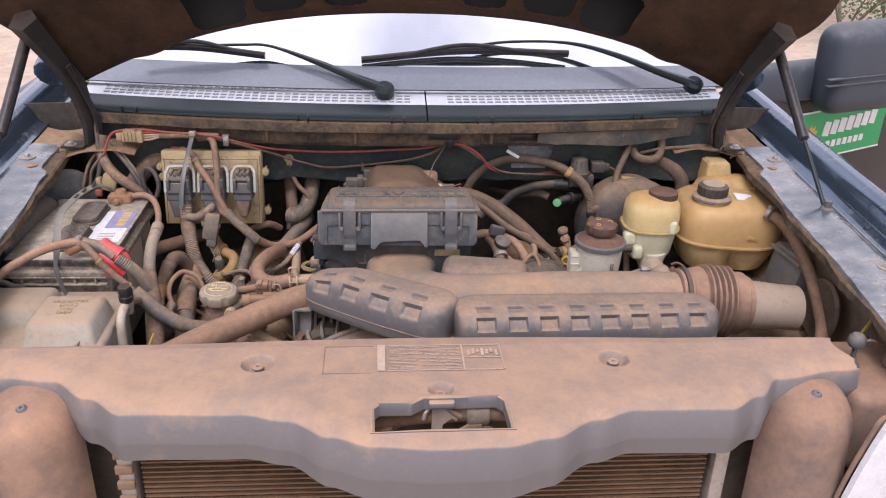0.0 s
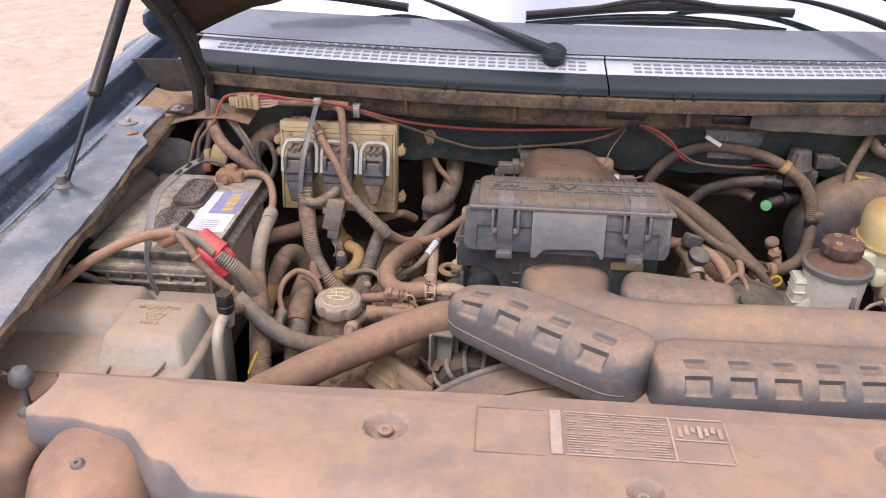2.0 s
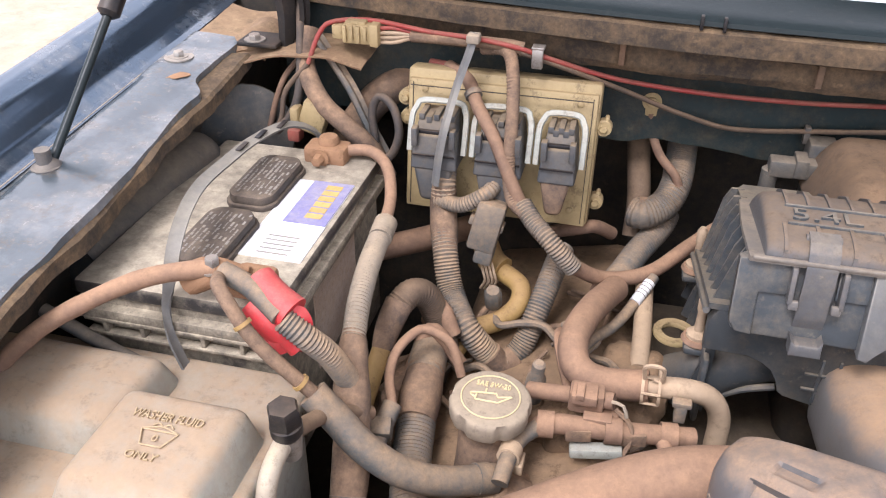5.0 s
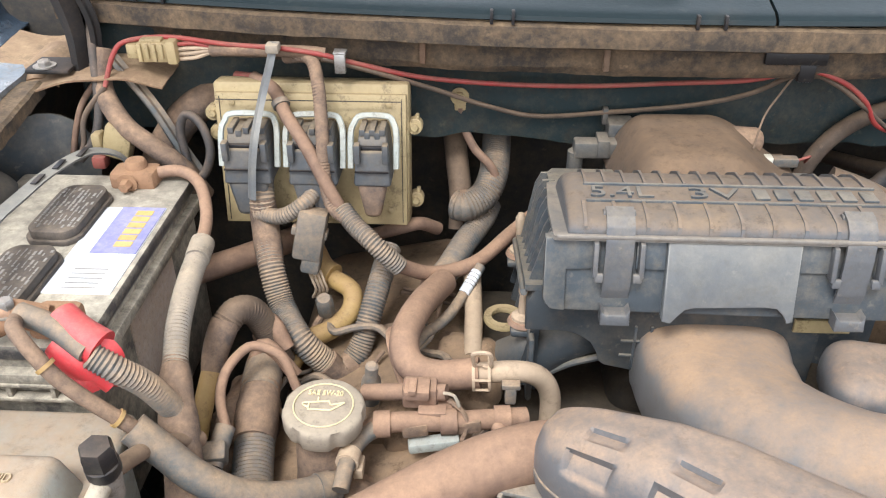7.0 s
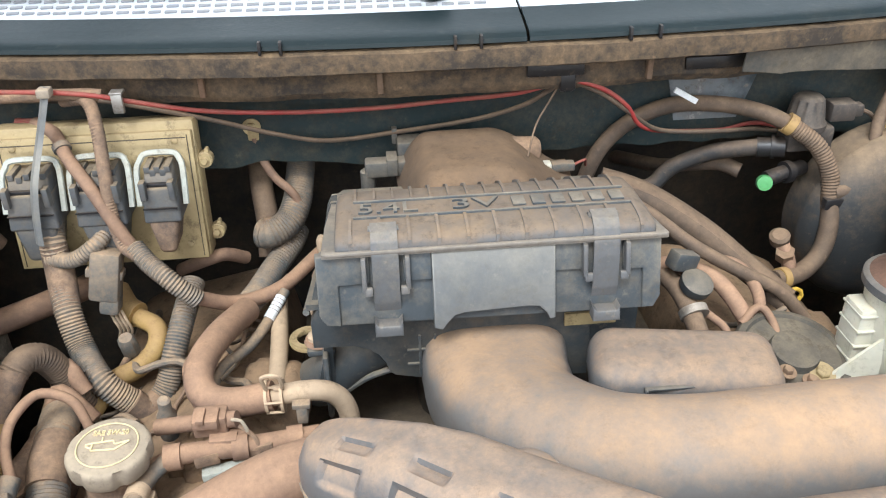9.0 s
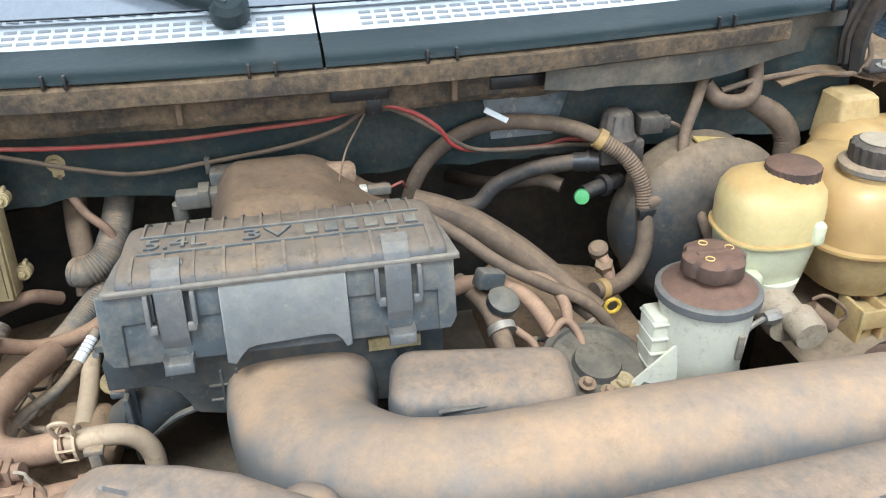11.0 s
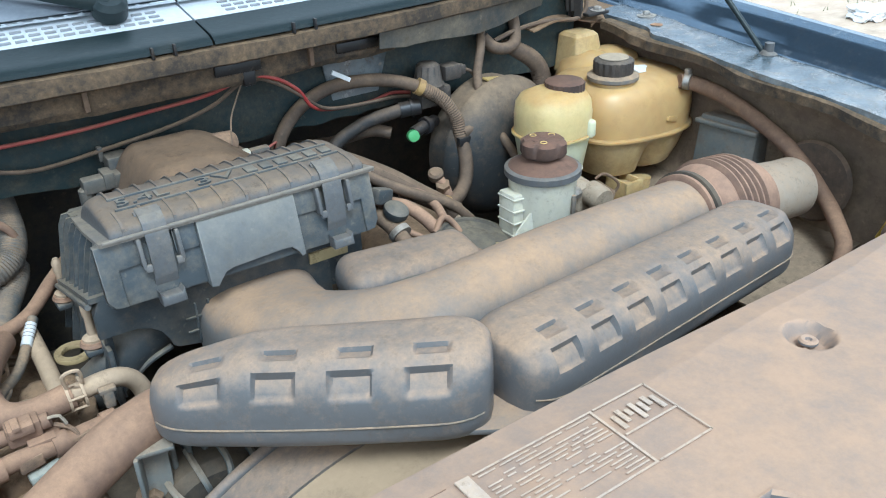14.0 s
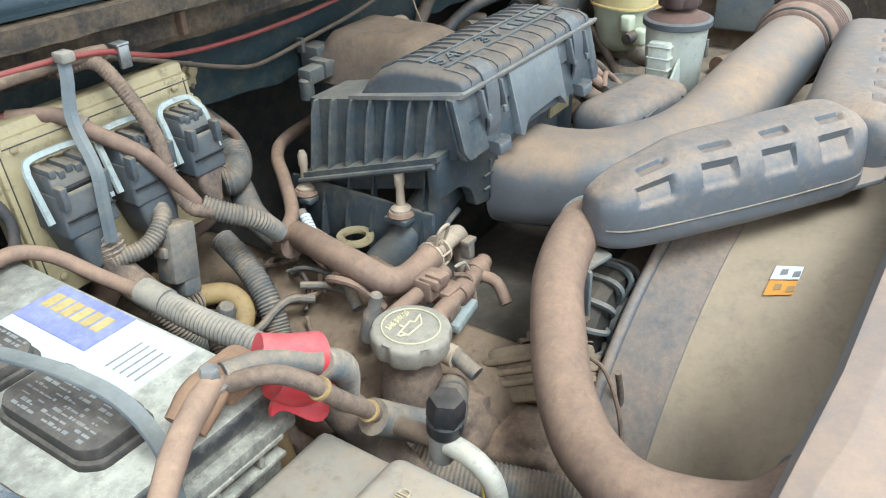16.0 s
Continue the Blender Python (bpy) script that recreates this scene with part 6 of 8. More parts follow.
brake = thing("brake_reservoir", (0.492, 1.55, 0.98), "yellowed brake fluid reservoir with a dark ribbed cap", "fluid reservoir")
part("lower_half", lathe([(0.026, -0.076), (0.038, -0.070), (0.046, -0.055), (0.0530, -0.012), (0.0555, 0.0)], (0.486, 1.548, 1.052), seg=48, wobble=squash(1.0, 0.86)), M_MILKY, brake, "milky green lower half")
part("seam", lathe([(0.0560, -0.002), (0.0592, -0.001), (0.0592, 0.002), (0.0560, 0.003)], (0.486, 1.548, 1.052), (0.02, -0.05, 1), seg=48, wobble=squash(1.0, 0.86)), M_YELLOWED, brake)
part("upper_half", lathe([(0.0555, 0.0), (0.0560, 0.030), (0.0535, 0.048), (0.047, 0.058), (0.034, 0.0635), (0.025, 0.066)], (0.486, 1.548, 1.052), seg=48, wobble=squash(1.0, 0.86)), M_YELLOWED, brake)
part("cap", lathe([(0.0265, 0.0), (0.0285, 0.002), (0.0285, 0.018), (0.026, 0.020), (0.001, 0.0205)], (0.504, 1.545, 1.106), seg=72, wobble=lambda a, h: 1 + (0.025 * math.cos(24 * a) if 0.001 < h < 0.019 else 0)), M_CAPRED, brake, "dark brown ribbed cap")
for x, y, z, w in ((0.437, 1.520, 1.032, 0.012), (0.452, 1.503, 1.008, 0.010), (0.520, 1.506, 1.060, 0.008)):
    part("side_lobe", box((x - w, y - 0.008, z - 0.014), (x + w, y + 0.012, z + 0.014), 0.006, 3), M_MILKY, brake)
part("hose_port", sweep([(0.445, 1.515, 1.012), (0.428, 1.510, 1.014), (0.412, 1.512, 1.014)], 0.0085, 12), M_HOSE_DARK, brake, "dark hose stub")
part("outlet", lathe([(0.022, -0.02), (0.024, 0.0), (0.030, 0.03)], (0.492, 1.53, 0.97), seg=20), M_WHITE, brake)
master = thing("master_cylinder", (0.49, 1.5, 0.95), "cast metal brake master cylinder with a large nut", "brake cylinder")
part("barrel", lathe([(0.022, 0), (0.024, 0.01), (0.024, 0.12)], (0.485, 1.47, 0.97), (0.05, 1, 0.12), 20), M_CASTING, master)
part("end_nut", lathe([(0.017, -0.006), (0.019, 0.0), (0.019, 0.025)], (0.493, 1.448, 0.975), (0.05, 1, 0.1), 20), M_CASTING, master)
part("fitting", lathe([(0.007, 0), (0.009, 0.004), (0.009, 0.018)], (0.452, 1.47, 0.985), (1, 0.2, 0), 8), M_STEEL, master)
part("brake_pipe", sweep([(0.452, 1.47, 0.985), (0.43, 1.462, 0.98), (0.418, 1.455, 0.96), (0.415, 1.44, 0.93), (0.42, 1.43, 0.90)], 0.003, 8), M_STEEL, master)
booster = thing("brake_booster", (0.44, 1.69, 1.0), "dusty black round brake booster on the bulkhead", "brake booster")
part("drum", lathe([(0.04, -0.03), (0.09, -0.018), (0.108, 0.0), (0.114, 0.012), (0.114, 0.018), (0.108, 0.024), (0.106, 0.06), (0.08, 0.075)], (0.475, 1.645, 0.998), (-0.1, 1, 0.06), 56), M_DRUM, booster)
part("label", box((0.452, 1.648, 1.104), (0.515, 1.672, 1.1065), 0.0, turn=rot(4, 8, 0)), M_GOLD, booster)

coolant = thing("coolant_tank", (0.66, 1.58, 0.93), "amber stained plastic coolant tank with a black cap", "coolant tank")


def tank_ring(r, z, bite=0.0):
    """One level of the coolant tank: a rounded oblong, pinched in the middle of its front."""
    ring = []
    for i in range(72):
        a = math.tau * i / 72
        k = squash(1.10, 0.88, 3.4)(a, 0) * (1 - bite * math.exp(-((a - 1.5 * math.pi) / 0.22) ** 2))
        ring.append((0.66 + r * k * math.cos(a), 1.585 + r * k * math.sin(a), z + 0.004 * math.sin(2 * a + 0.6) * (1 if abs(z - 1.02) < 0.012 else 0)))
    return ring


part("lower_half", skin([tank_ring(r, z, b) for r, z, b in ((0.058, 0.950, 0.35), (0.076, 0.957, 0.32), (0.087, 0.980, 0.25), (0.095, 1.005, 0.12), (0.098, 1.0165, 0.0))]), M_AMBER_PALE, coolant, "paler lower half")
part("seam", skin([tank_ring(r, z) for r, z in ((0.099, 1.0155), (0.104, 1.0168), (0.104, 1.0205), (0.099, 1.0225))]), M_AMBER, coolant)
part("upper_half", skin([tank_ring(r, z) for r, z in ((0.099, 1.021), (0.101, 1.05), (0.0995, 1.072), (0.094, 1.089), (0.082, 1.099), (0.05, 1.104), (0.002, 1.106))]), M_AMBER, coolant)
for x in (0.612, 0.648):
    part("leg", lathe([(0.011, 0), (0.013, 0.03), (0.017, 0.06)], (x, 1.512, 0.885), (0.05, 0.1, 1), 16), M_AMBER_PALE, coolant)
part("moulded_mark", box((0.675, 1.4945, 1.035), (0.70, 1.4985, 1.043), 0.001, turn=rot(0, 18, 8)), M_AMBER, coolant)
part("hump", lathe([(0.05, -0.06), (0.05, 0.0), (0.042, 0.018), (0.02, 0.028), (0.001, 0.030)], (0.705, 1.65, 1.09), seg=32), M_AMBER, coolant)
part("rear_hump", lathe([(0.062, -0.07), (0.060, -0.01), (0.052, 0.012), (0.030, 0.026), (0.001, 0.030)], (0.668, 1.655, 1.088), seg=36), M_AMBER, coolant)
part("filler", join(lathe([(0.036, -0.03), (0.034, 0.0), (0.03, 0.012)], (0.61, 1.553, 1.10), seg=32)), M_AMBER, coolant)
part("collar", lathe([(0.036, 0), (0.039, 0.002), (0.039, 0.007), (0.034, 0.010)], (0.61, 1.553, 1.105), seg=36), M_LOOM, coolant)
cc = part("cap", lathe([(0.028, 0.0), (0.0295, 0.003), (0.0295, 0.020), (0.026, 0.023), (0.001, 0.024)], (0.61, 1.553, 1.114), seg=72, wobble=lambda a, h: 1 + (0.04 * math.cos(18 * a) if 0.002 < h < 0.021 else 0)), M_CAPDARK, coolant, "black ribbed pressure cap")
part("cap_disc", lathe([(0.022, 0.0), (0.022, 0.001)], (0.61, 1.553, 1.138), seg=30), M_LOOM_PALE, cc)
part("stub_neck", skin([[(x * k + cx, y * k + 1.687, z) for x, y in soft_corners([(-0.028, -0.026), (0.028, -0.026), (0.028, 0.026), (-0.028, 0.026)], 0.008)] for k, cx, z in ((1.15, 0.668, 1.08), (1.0, 0.666, 1.12), (0.9, 0.664, 1.140), (0.7, 0.664, 1.145))]), M_AMBER_PALE, coolant)
part("tag", box((0.662, 1.548, 1.1045), (0.702, 1.574, 1.1060), 0.0, turn=rot(10, 8, 0)), M_PAPER, coolant, "white paper tag")
part("foot", join(box((0.595, 1.495, 0.90), (0.60, 1.54, 0.955), 0.001), box((0.625, 1.495, 0.905), (0.63, 1.54, 0.955), 0.001), box((0.594, 1.493, 0.93), (0.631, 1.498, 0.955), 0.002)), M_AMBER_PALE, coolant)

# ---- hoses, cables and small fittings ----
def line(name, label, category, points, r, material, ridge=0.0, seg=14, group="", **more):
    """A hose or cable as one thing of its own."""
    return tagged(part(name, sweep(points, r, seg, ridge=ridge, **more), material), label, category, group)


def band(at, axis, r, wide=0.008, tall=0.0015, seg=24):
    return lathe([(r, -wide / 2), (r + tall, -wide / 2), (r + tall, wide / 2), (r, wide / 2)], at, axis, seg)


def drip(p, q, k):
    return Vector(p).lerp(Vector(q), k)


# computer harness
harness = thing("wiring_harness", (-0.42, 1.55, 0.95), "grey corrugated wiring harness hanging from the computer", "wiring harness")
A = [(-0.468, 1.622, 1.078), (-0.465, 1.607, 1.063), (-0.463, 1.6, 1.033), (-0.453, 1.568, 1.005), (-0.44, 1.545, 0.971), (-0.417, 1.512, 0.955), (-0.393, 1.51, 0.927), (-0.377, 1.512, 0.913)]
part("main_loom", sweep(A, 0.0132, 16, ridge=0.0013, pitch=0.0034), M_LOOM, harness)
part("tape_wrap", sweep(A[1:4], lambda k: 0.0134 + 0.0012 * math.sin(math.pi * k) ** 0.5, 14, rough_=0.06), M_TAPE, harness, "dusty tape wrap")
part("rising_loom", sweep([(-0.378, 1.515, 0.91), (-0.361, 1.53, 0.927), (-0.351, 1.55, 0.956), (-0.343, 1.58, 0.979), (-0.336, 1.62, 0.996)], 0.0122, 16, ridge=0.0012, pitch=0.0034), M_LOOM, harness)
part("joint_tape", sweep([(-0.392, 1.508, 0.928), (-0.378, 1.511, 0.912), (-0.366, 1.522, 0.918)], 0.0150, 14, rough_=0.08), M_TAPE, harness)
part("side_loom", sweep([(-0.470, 1.6, 1.048), (-0.441, 1.588, 1.052), (-0.417, 1.592, 1.066), (-0.407, 1.61, 1.072)], 0.0080, 14, ridge=0.0011, pitch=0.0032), M_LOOM, harness)
plug = part("grey_plug", join(box((-0.428, 1.575, 1.005), (-0.398, 1.60, 1.06), 0.004, turn=rot(-8, 12, 0)), box((-0.424, 1.572, 0.99), (-0.404, 1.594, 1.012), 0.004, turn=rot(-8, 12, 0)), box((-0.432, 1.58, 1.03), (-0.395, 1.596, 1.04), 0.002, turn=rot(-8, 12, 0))), M_LOOM, harness, "grey in-line plug")
for i in range(4):
    x = -0.418 + 0.004 * i
    part("wire", sweep([(x, 1.583, 0.99), (x + 0.004, 1.58, 0.978), (x + 0.006, 1.583, 0.965), (x, 1.59, 0.95)], 0.0016, 6), M_PALEPIPE, plug)

B = thing("drop_cable", (-0.37, 1.58, 1.0), "dusty cable with a grey corrugated sleeve", "cable")
part("upper_run", sweep([(-0.438, 1.66, 1.195), (-0.411, 1.648, 1.198), (-0.401, 1.630, 1.176), (-0.396, 1.605, 1.136), (-0.396, 1.597, 1.098), (-0.389, 1.587, 1.067), (-0.373, 1.575, 1.058)], 0.0066, 14, ridge=0.0006, pitch=0.0034), M_TAPE, B)
part("sleeve", sweep([(-0.378, 1.585, 1.064), (-0.363, 1.57, 1.053), (-0.347, 1.558, 1.044), (-0.333, 1.554, 1.031), (-0.318, 1.556, 1.014)], 0.0096, 14, ridge=0.0013, pitch=0.0034), M_LOOM, B, "grey corrugated sleeve")
part("lower_run", sweep([(-0.323, 1.556, 1.018), (-0.288, 1.584, 0.989), (-0.243, 1.613, 0.985), (-0.203, 1.66, 0.996), (-0.167, 1.705, 1.001), (-0.12, 1.735, 1.0), (-0.03, 1.75, 1.0)], 0.0080, 12), M_HOSE, B)
C = thing("plug_cable", (-0.43, 1.63, 1.07), "dusty tan cable with a dark clamp", "cable")
part("run", sweep([(-0.478, 1.68, 1.165), (-0.451, 1.652, 1.163), (-0.436, 1.628, 1.147), (-0.414, 1.605, 1.125), (-0.396, 1.592, 1.094), (-0.382, 1.587, 1.067)], 0.0068, 12), M_HOSE, C)
part("clamp", band((-0.442, 1.637, 1.154), (0.4, -0.6, -0.5), 0.0072, 0.006, 0.0018), M_LOOM, C)
part("cable_tip", sweep([(-0.478, 1.68, 1.165), (-0.50, 1.69, 1.163)], 0.005, 10), M_REDWIRE, C)

zip_tie = line("zip_tie", "long grey plastic zip tie hanging over the computer", "zip tie", [(-0.442, 1.636, 1.218), (-0.446, 1.63, 1.20), (-0.456, 1.622, 1.167), (-0.462, 1.598, 1.133), (-0.467, 1.592, 1.10), (-0.470, 1.590, 1.07)], 0.0052, M_PANEL, seg=8, shape=lambda k, a: 1.0 if abs(math.cos(a)) > 0.8 else 0.35)
part("head", box((-0.449, 1.626, 1.209), (-0.436, 1.64, 1.218), 0.002), M_LOOM_PALE, zip_tie)

# coolant and vacuum hoses behind the engine
ch1 = line("corrugated_hose", "thick grey corrugated hose bending behind the engine", "hose", [(-0.268, 1.690, 1.013), (-0.255, 1.685, 1.014), (-0.236, 1.697, 1.021), (-0.226, 1.715, 1.034), (-0.222, 1.75, 1.050), (-0.218, 1.87, 1.09)], 0.0165, M_LOOM, ridge=0.0014, pitch=0.0034, seg=20)
line("brown_pipe", "brown hose dropping behind the corrugated one", "hose", [(-0.278, 1.87, 1.105), (-0.274, 1.80, 1.075), (-0.268, 1.75, 1.045), (-0.262, 1.72, 1.010), (-0.262, 1.70, 0.975)], 0.0135, M_HOSE_DIM)
ch2 = line("corrugated_hose", "grey corrugated sleeve running down to a heater hose", "hose", [(-0.228, 1.72, 1.0), (-0.235, 1.7, 0.991), (-0.257, 1.66, 0.978), (-0.271, 1.62, 0.974), (-0.284, 1.58, 0.978)], 0.0138, M_LOOM, ridge=0.0014, pitch=0.0038, seg=18)
part("tape_end", sweep([(-0.247, 1.69, 1.0135), (-0.262, 1.69, 1.0135)], 0.0172, 16, rough_=0.05), M_TAPE, ch1, "brown tape wrap")
part("cuff", sweep([(-0.2815, 1.59, 0.9765), (-0.286, 1.572, 0.979)], 0.0150, 16), M_HOSE, ch2, "plain rubber cuff")
strap = thing("ground_strap", (-0.26, 1.72, 1.05), "dusty ground strap bolted to the bulkhead", "ground strap")
part("braid", sweep([(-0.263, 1.716, 1.122), (-0.261, 1.718, 1.103), (-0.247, 1.712, 1.074), (-0.226, 1.706, 1.052), (-0.218, 1.71, 1.02)], 0.005, 10), M_HOSE, strap)
part("lug", join(box((-0.270, 1.712, 1.118), (-0.257, 1.719, 1.142), 0.002), bolt((-0.264, 1.713, 1.135), 0.006, 0.006, (0, -1, 0))), M_TAN, strap)
heater = thing("heater_hose", (-0.27, 1.44, 0.97), "tan dusty heater hose with a spring clamp", "hose")
part("hose", sweep([(-0.275, 1.575, 0.985), (-0.295, 1.519, 0.995), (-0.306, 1.468, 0.997), (-0.300, 1.44, 0.987), (-0.276, 1.432, 0.981), (-0.236, 1.43, 0.987)], 0.0140, 20), M_HOSE, heater)
part("pipe", sweep([(-0.242, 1.43, 0.986), (-0.203, 1.43, 0.990), (-0.182, 1.437, 0.978), (-0.171, 1.44, 0.955), (-0.170, 1.438, 0.92)], 0.0098, 18), M_PALEPIPE, heater, "pale tan metal pipe")
sc = part("spring_clamp", join(*[band((x, 1.43, 0.9865 + 0.04 * (x + 0.234)), (1, 0, 0.04), 0.0143, 0.0026, 0.0012) for x in (-0.2415, -0.2275)]), M_PALEPIPE, heater, "pale open spring clamp")
for ang in (20, 75, 130):
    c_, s_ = math.cos(radians(ang)), math.sin(radians(ang))
    part("clamp_rung", sweep([(x, 1.43 - 0.0150 * s_, 0.9865 + 0.0150 * c_) for x in (-0.2425, -0.2265)], 0.0013, 6, 0.004), M_PALEPIPE, sc)
part("clamp_ear", sweep([(-0.241, 1.424, 0.999), (-0.242, 1.418, 1.018), (-0.228, 1.417, 1.019), (-0.227, 1.424, 0.999), (-0.234, 1.424, 1.000)], 0.0019, 6, 0.003), M_PALEPIPE, sc)
line("steel_tube", "pale dusty steel tube standing by the filter box", "pipe", [(-0.246, 1.615, 0.975), (-0.243, 1.555, 0.957), (-0.243, 1.5, 0.945)], 0.0095, M_PALEPIPE)
tc = thing("tagged_cable", (-0.26, 1.55, 0.96), "grey cable with a white paper tag", "cable")
part("run", sweep([(-0.237, 1.605, 0.986), (-0.252, 1.578, 0.972), (-0.271, 1.54, 0.964), (-0.294, 1.5, 0.968), (-0.31, 1.47, 0.95)], 0.0058, 12), M_LOOM, tc)
part("tag", sweep([(-0.241, 1.596, 0.984), (-0.254, 1.573, 0.972)], 0.0062, 10), M_PAPER, tc, "white printed paper tag")
part("tag_print", join(*[band(drip((-0.241, 1.596, 0.984), (-0.254, 1.573, 0.972), 0.15 + 0.16 * i), (-0.013, -0.023, -0.012), 0.0062, 0.0007, 0.0003, 12) for i in range(4)]), M_INK, tc)
line("brown_pipe", "brown dusty pipe under the computer", "pipe", [(-0.56, 1.59, 0.972), (-0.519, 1.62, 0.972), (-0.486, 1.64, 0.975), (-0.44, 1.67, 0.98)], 0.0142, M_HOSE)
line("thin_hose", "thin brown hose looped beside the harness", "hose", [(-0.36, 1.675, 0.98), (-0.346, 1.66, 0.993), (-0.323, 1.65, 1.006), (-0.305, 1.66, 1.005), (-0.287, 1.68, 0.987)], 0.0076, M_HOSE)
oc = thing("ochre_pipe", (-0.39, 1.57, 0.95), "ochre elbow pipe with a grey capped valve", "pipe")
part("elbow", sweep([(-0.43, 1.50, 0.925), (-0.413, 1.53, 0.938), (-0.392, 1.55, 0.938), (-0.373, 1.56, 0.954), (-0.373, 1.58, 0.966), (-0.396, 1.6, 0.968), (-0.419, 1.62, 0.966)], 0.0105, 16), M_COPPER, oc)
part("fat_end", sweep([(-0.423, 1.63, 0.985), (-0.41, 1.61, 0.975), (-0.396, 1.6, 0.971)], 0.0145, 14), M_COPPER, oc)
part("valve_cap", lathe([(0.0085, -0.012), (0.0095, -0.01), (0.0095, 0.010), (0.007, 0.014)], (-0.398, 1.557, 0.963), (0, -0.35, 1), 8), M_LOOM, oc, "grey valve cap")
gh = thing("bent_hose", (-0.46, 1.46, 0.97), "grey ribbed hose bending over to a brown pipe", "hose")
part("hose", sweep([(-0.434, 1.5, 0.934), (-0.444, 1.5, 0.97), (-0.453, 1.49, 1.003), (-0.464, 1.475, 1.014), (-0.474, 1.462, 1.005)], 0.0134, 16, ridge=0.0008, pitch=0.0036), M_HOSE_DIM, gh)
part("end", sweep([(-0.472, 1.464, 1.010), (-0.478, 1.445, 0.992), (-0.480, 1.43, 0.978)], lambda k: 0.0136 - 0.004 * k * k, 16), M_TAPE, gh)
part("pipe", sweep([(-0.479, 1.435, 0.983), (-0.485, 1.41, 0.955), (-0.49, 1.395, 0.93)], 0.0092, 14), M_COPPER, gh)
lh = thing("ribbed_hose", (-0.43, 1.35, 0.9), "thick grey ribbed hose wrapped with tape", "hose")
part("upper", sweep([(-0.450, 1.53, 0.925), (-0.444, 1.475, 0.950), (-0.440, 1.435, 0.949)], 0.0185, 18), M_LOOM, lh)
part("wrap", sweep([(-0.441, 1.445, 0.950), (-0.438, 1.415, 0.945), (-0.435, 1.385, 0.938)], lambda k: 0.0185 + 0.0012 * math.sin(math.pi * k), 18, rough_=0.10), M_TAPE, lh)
part("lower", sweep([(-0.435, 1.39, 0.938), (-0.428, 1.345, 0.925), (-0.415, 1.30, 0.915), (-0.385, 1.23, 0.905), (-0.36, 1.16, 0.90)], 0.0175, 18, ridge=0.0014, pitch=0.0037), M_LOOM, lh)
sw = thing("sensor_lead", (-0.45, 1.40, 0.97), "grey sensor plug on a thin looped lead", "sensor")
part("lead", sweep([(-0.450, 1.365, 0.972), (-0.460, 1.39, 0.984), (-0.459, 1.41, 0.996), (-0.449, 1.43, 1.003), (-0.438, 1.44, 1.002), (-0.416, 1.44, 0.990), (-0.403, 1.43, 0.962)], 0.0046, 10), M_HOSE, sw)
part("plug", join(sweep([(-0.450, 1.366, 0.974), (-0.455, 1.335, 0.958)], 0.0088, 10), box((-0.464, 1.335, 0.955), (-0.444, 1.352, 0.975), 0.003, turn=rot(25, 0, 10))), M_LOOM, sw)
for pts, r in (([(-0.41, 1.46, 0.95), (-0.44, 1.475, 0.975), (-0.452, 1.47, 0.96), (-0.46, 1.44, 0.93)], 0.007), ([(-0.425, 1.49, 0.96), (-0.44, 1.50, 0.985), (-0.455, 1.505, 0.96)], 0.008)):
    line("thin_hose", "thin brown hose among the looms", "hose", pts, r, M_HOSE)

# fuel rail fittings by the oil cap
fr = thing("fuel_fittings", (-0.26, 1.39, 0.94), "dusty brown injector fittings and connectors", "injector")
part("rail", sweep([(-0.335, 1.37, 0.967), (-0.311, 1.375, 0.976), (-0.278, 1.38, 0.974), (-0.245, 1.385, 0.972), (-0.195, 1.398, 0.966)], 0.0088, 14), M_HOSE, fr)
part("top_tube", sweep([(-0.338, 1.412, 0.976), (-0.299, 1.402, 0.987), (-0.264, 1.396, 0.993)], 0.0075, 12), M_HOSE, fr)
part("connector", join(box((-0.302, 1.388, 0.980), (-0.272, 1.408, 1.001), 0.003), box((-0.286, 1.385, 0.966), (-0.258, 1.40, 0.982), 0.003)), M_HOSE, fr)
for x, y, z in ((-0.318, 1.374, 0.975), (-0.262, 1.382, 0.973), (-0.216, 1.393, 0.968)):
    part("collar", band((x, y, z), (1, 0.1, 0), 0.0085, 0.014, 0.003), M_HOSE, fr)
part("connector_shell", join(box((-0.300, 1.382, 0.994), (-0.278, 1.402, 1.004), 0.002), box((-0.296, 1.380, 1.002), (-0.289, 1.398, 1.007), 0.001), box((-0.288, 1.378, 0.978), (-0.264, 1.390, 0.985), 0.001)), M_HOSE, fr)
for x, y, z in ((-0.29, 1.369, 0.965), (-0.245, 1.376, 0.964)):
    part("latch_tab", box((x - 0.011, y, z), (x + 0.011, y + 0.008, z + 0.013), 0.002, turn=rot(0, -4, 8)), M_TAPE, fr)
part("side_port", sweep([(-0.225, 1.392, 0.970), (-0.215, 1.372, 0.962), (-0.222, 1.355, 0.945)], 0.0062, 10), M_HOSE, fr)
part("wire_pair", sweep([(-0.262, 1.39, 0.990), (-0.250, 1.382, 0.985), (-0.246, 1.378, 0.972), (-0.252, 1.372, 0.955)], 0.0022, 6), M_TAPE, fr)
part("keeper", sweep([(-0.266, 1.385, 1.002), (-0.257, 1.38, 1.004), (-0.253, 1.378, 0.994)], 0.0016, 6), M_LOOM_PALE, fr)
part("white_tag", box((-0.296, 1.366, 0.952), (-0.252, 1.378, 0.962), 0.002, turn=rot(0, -4, 8)), M_BAIL, fr, "white plastic connector lock")
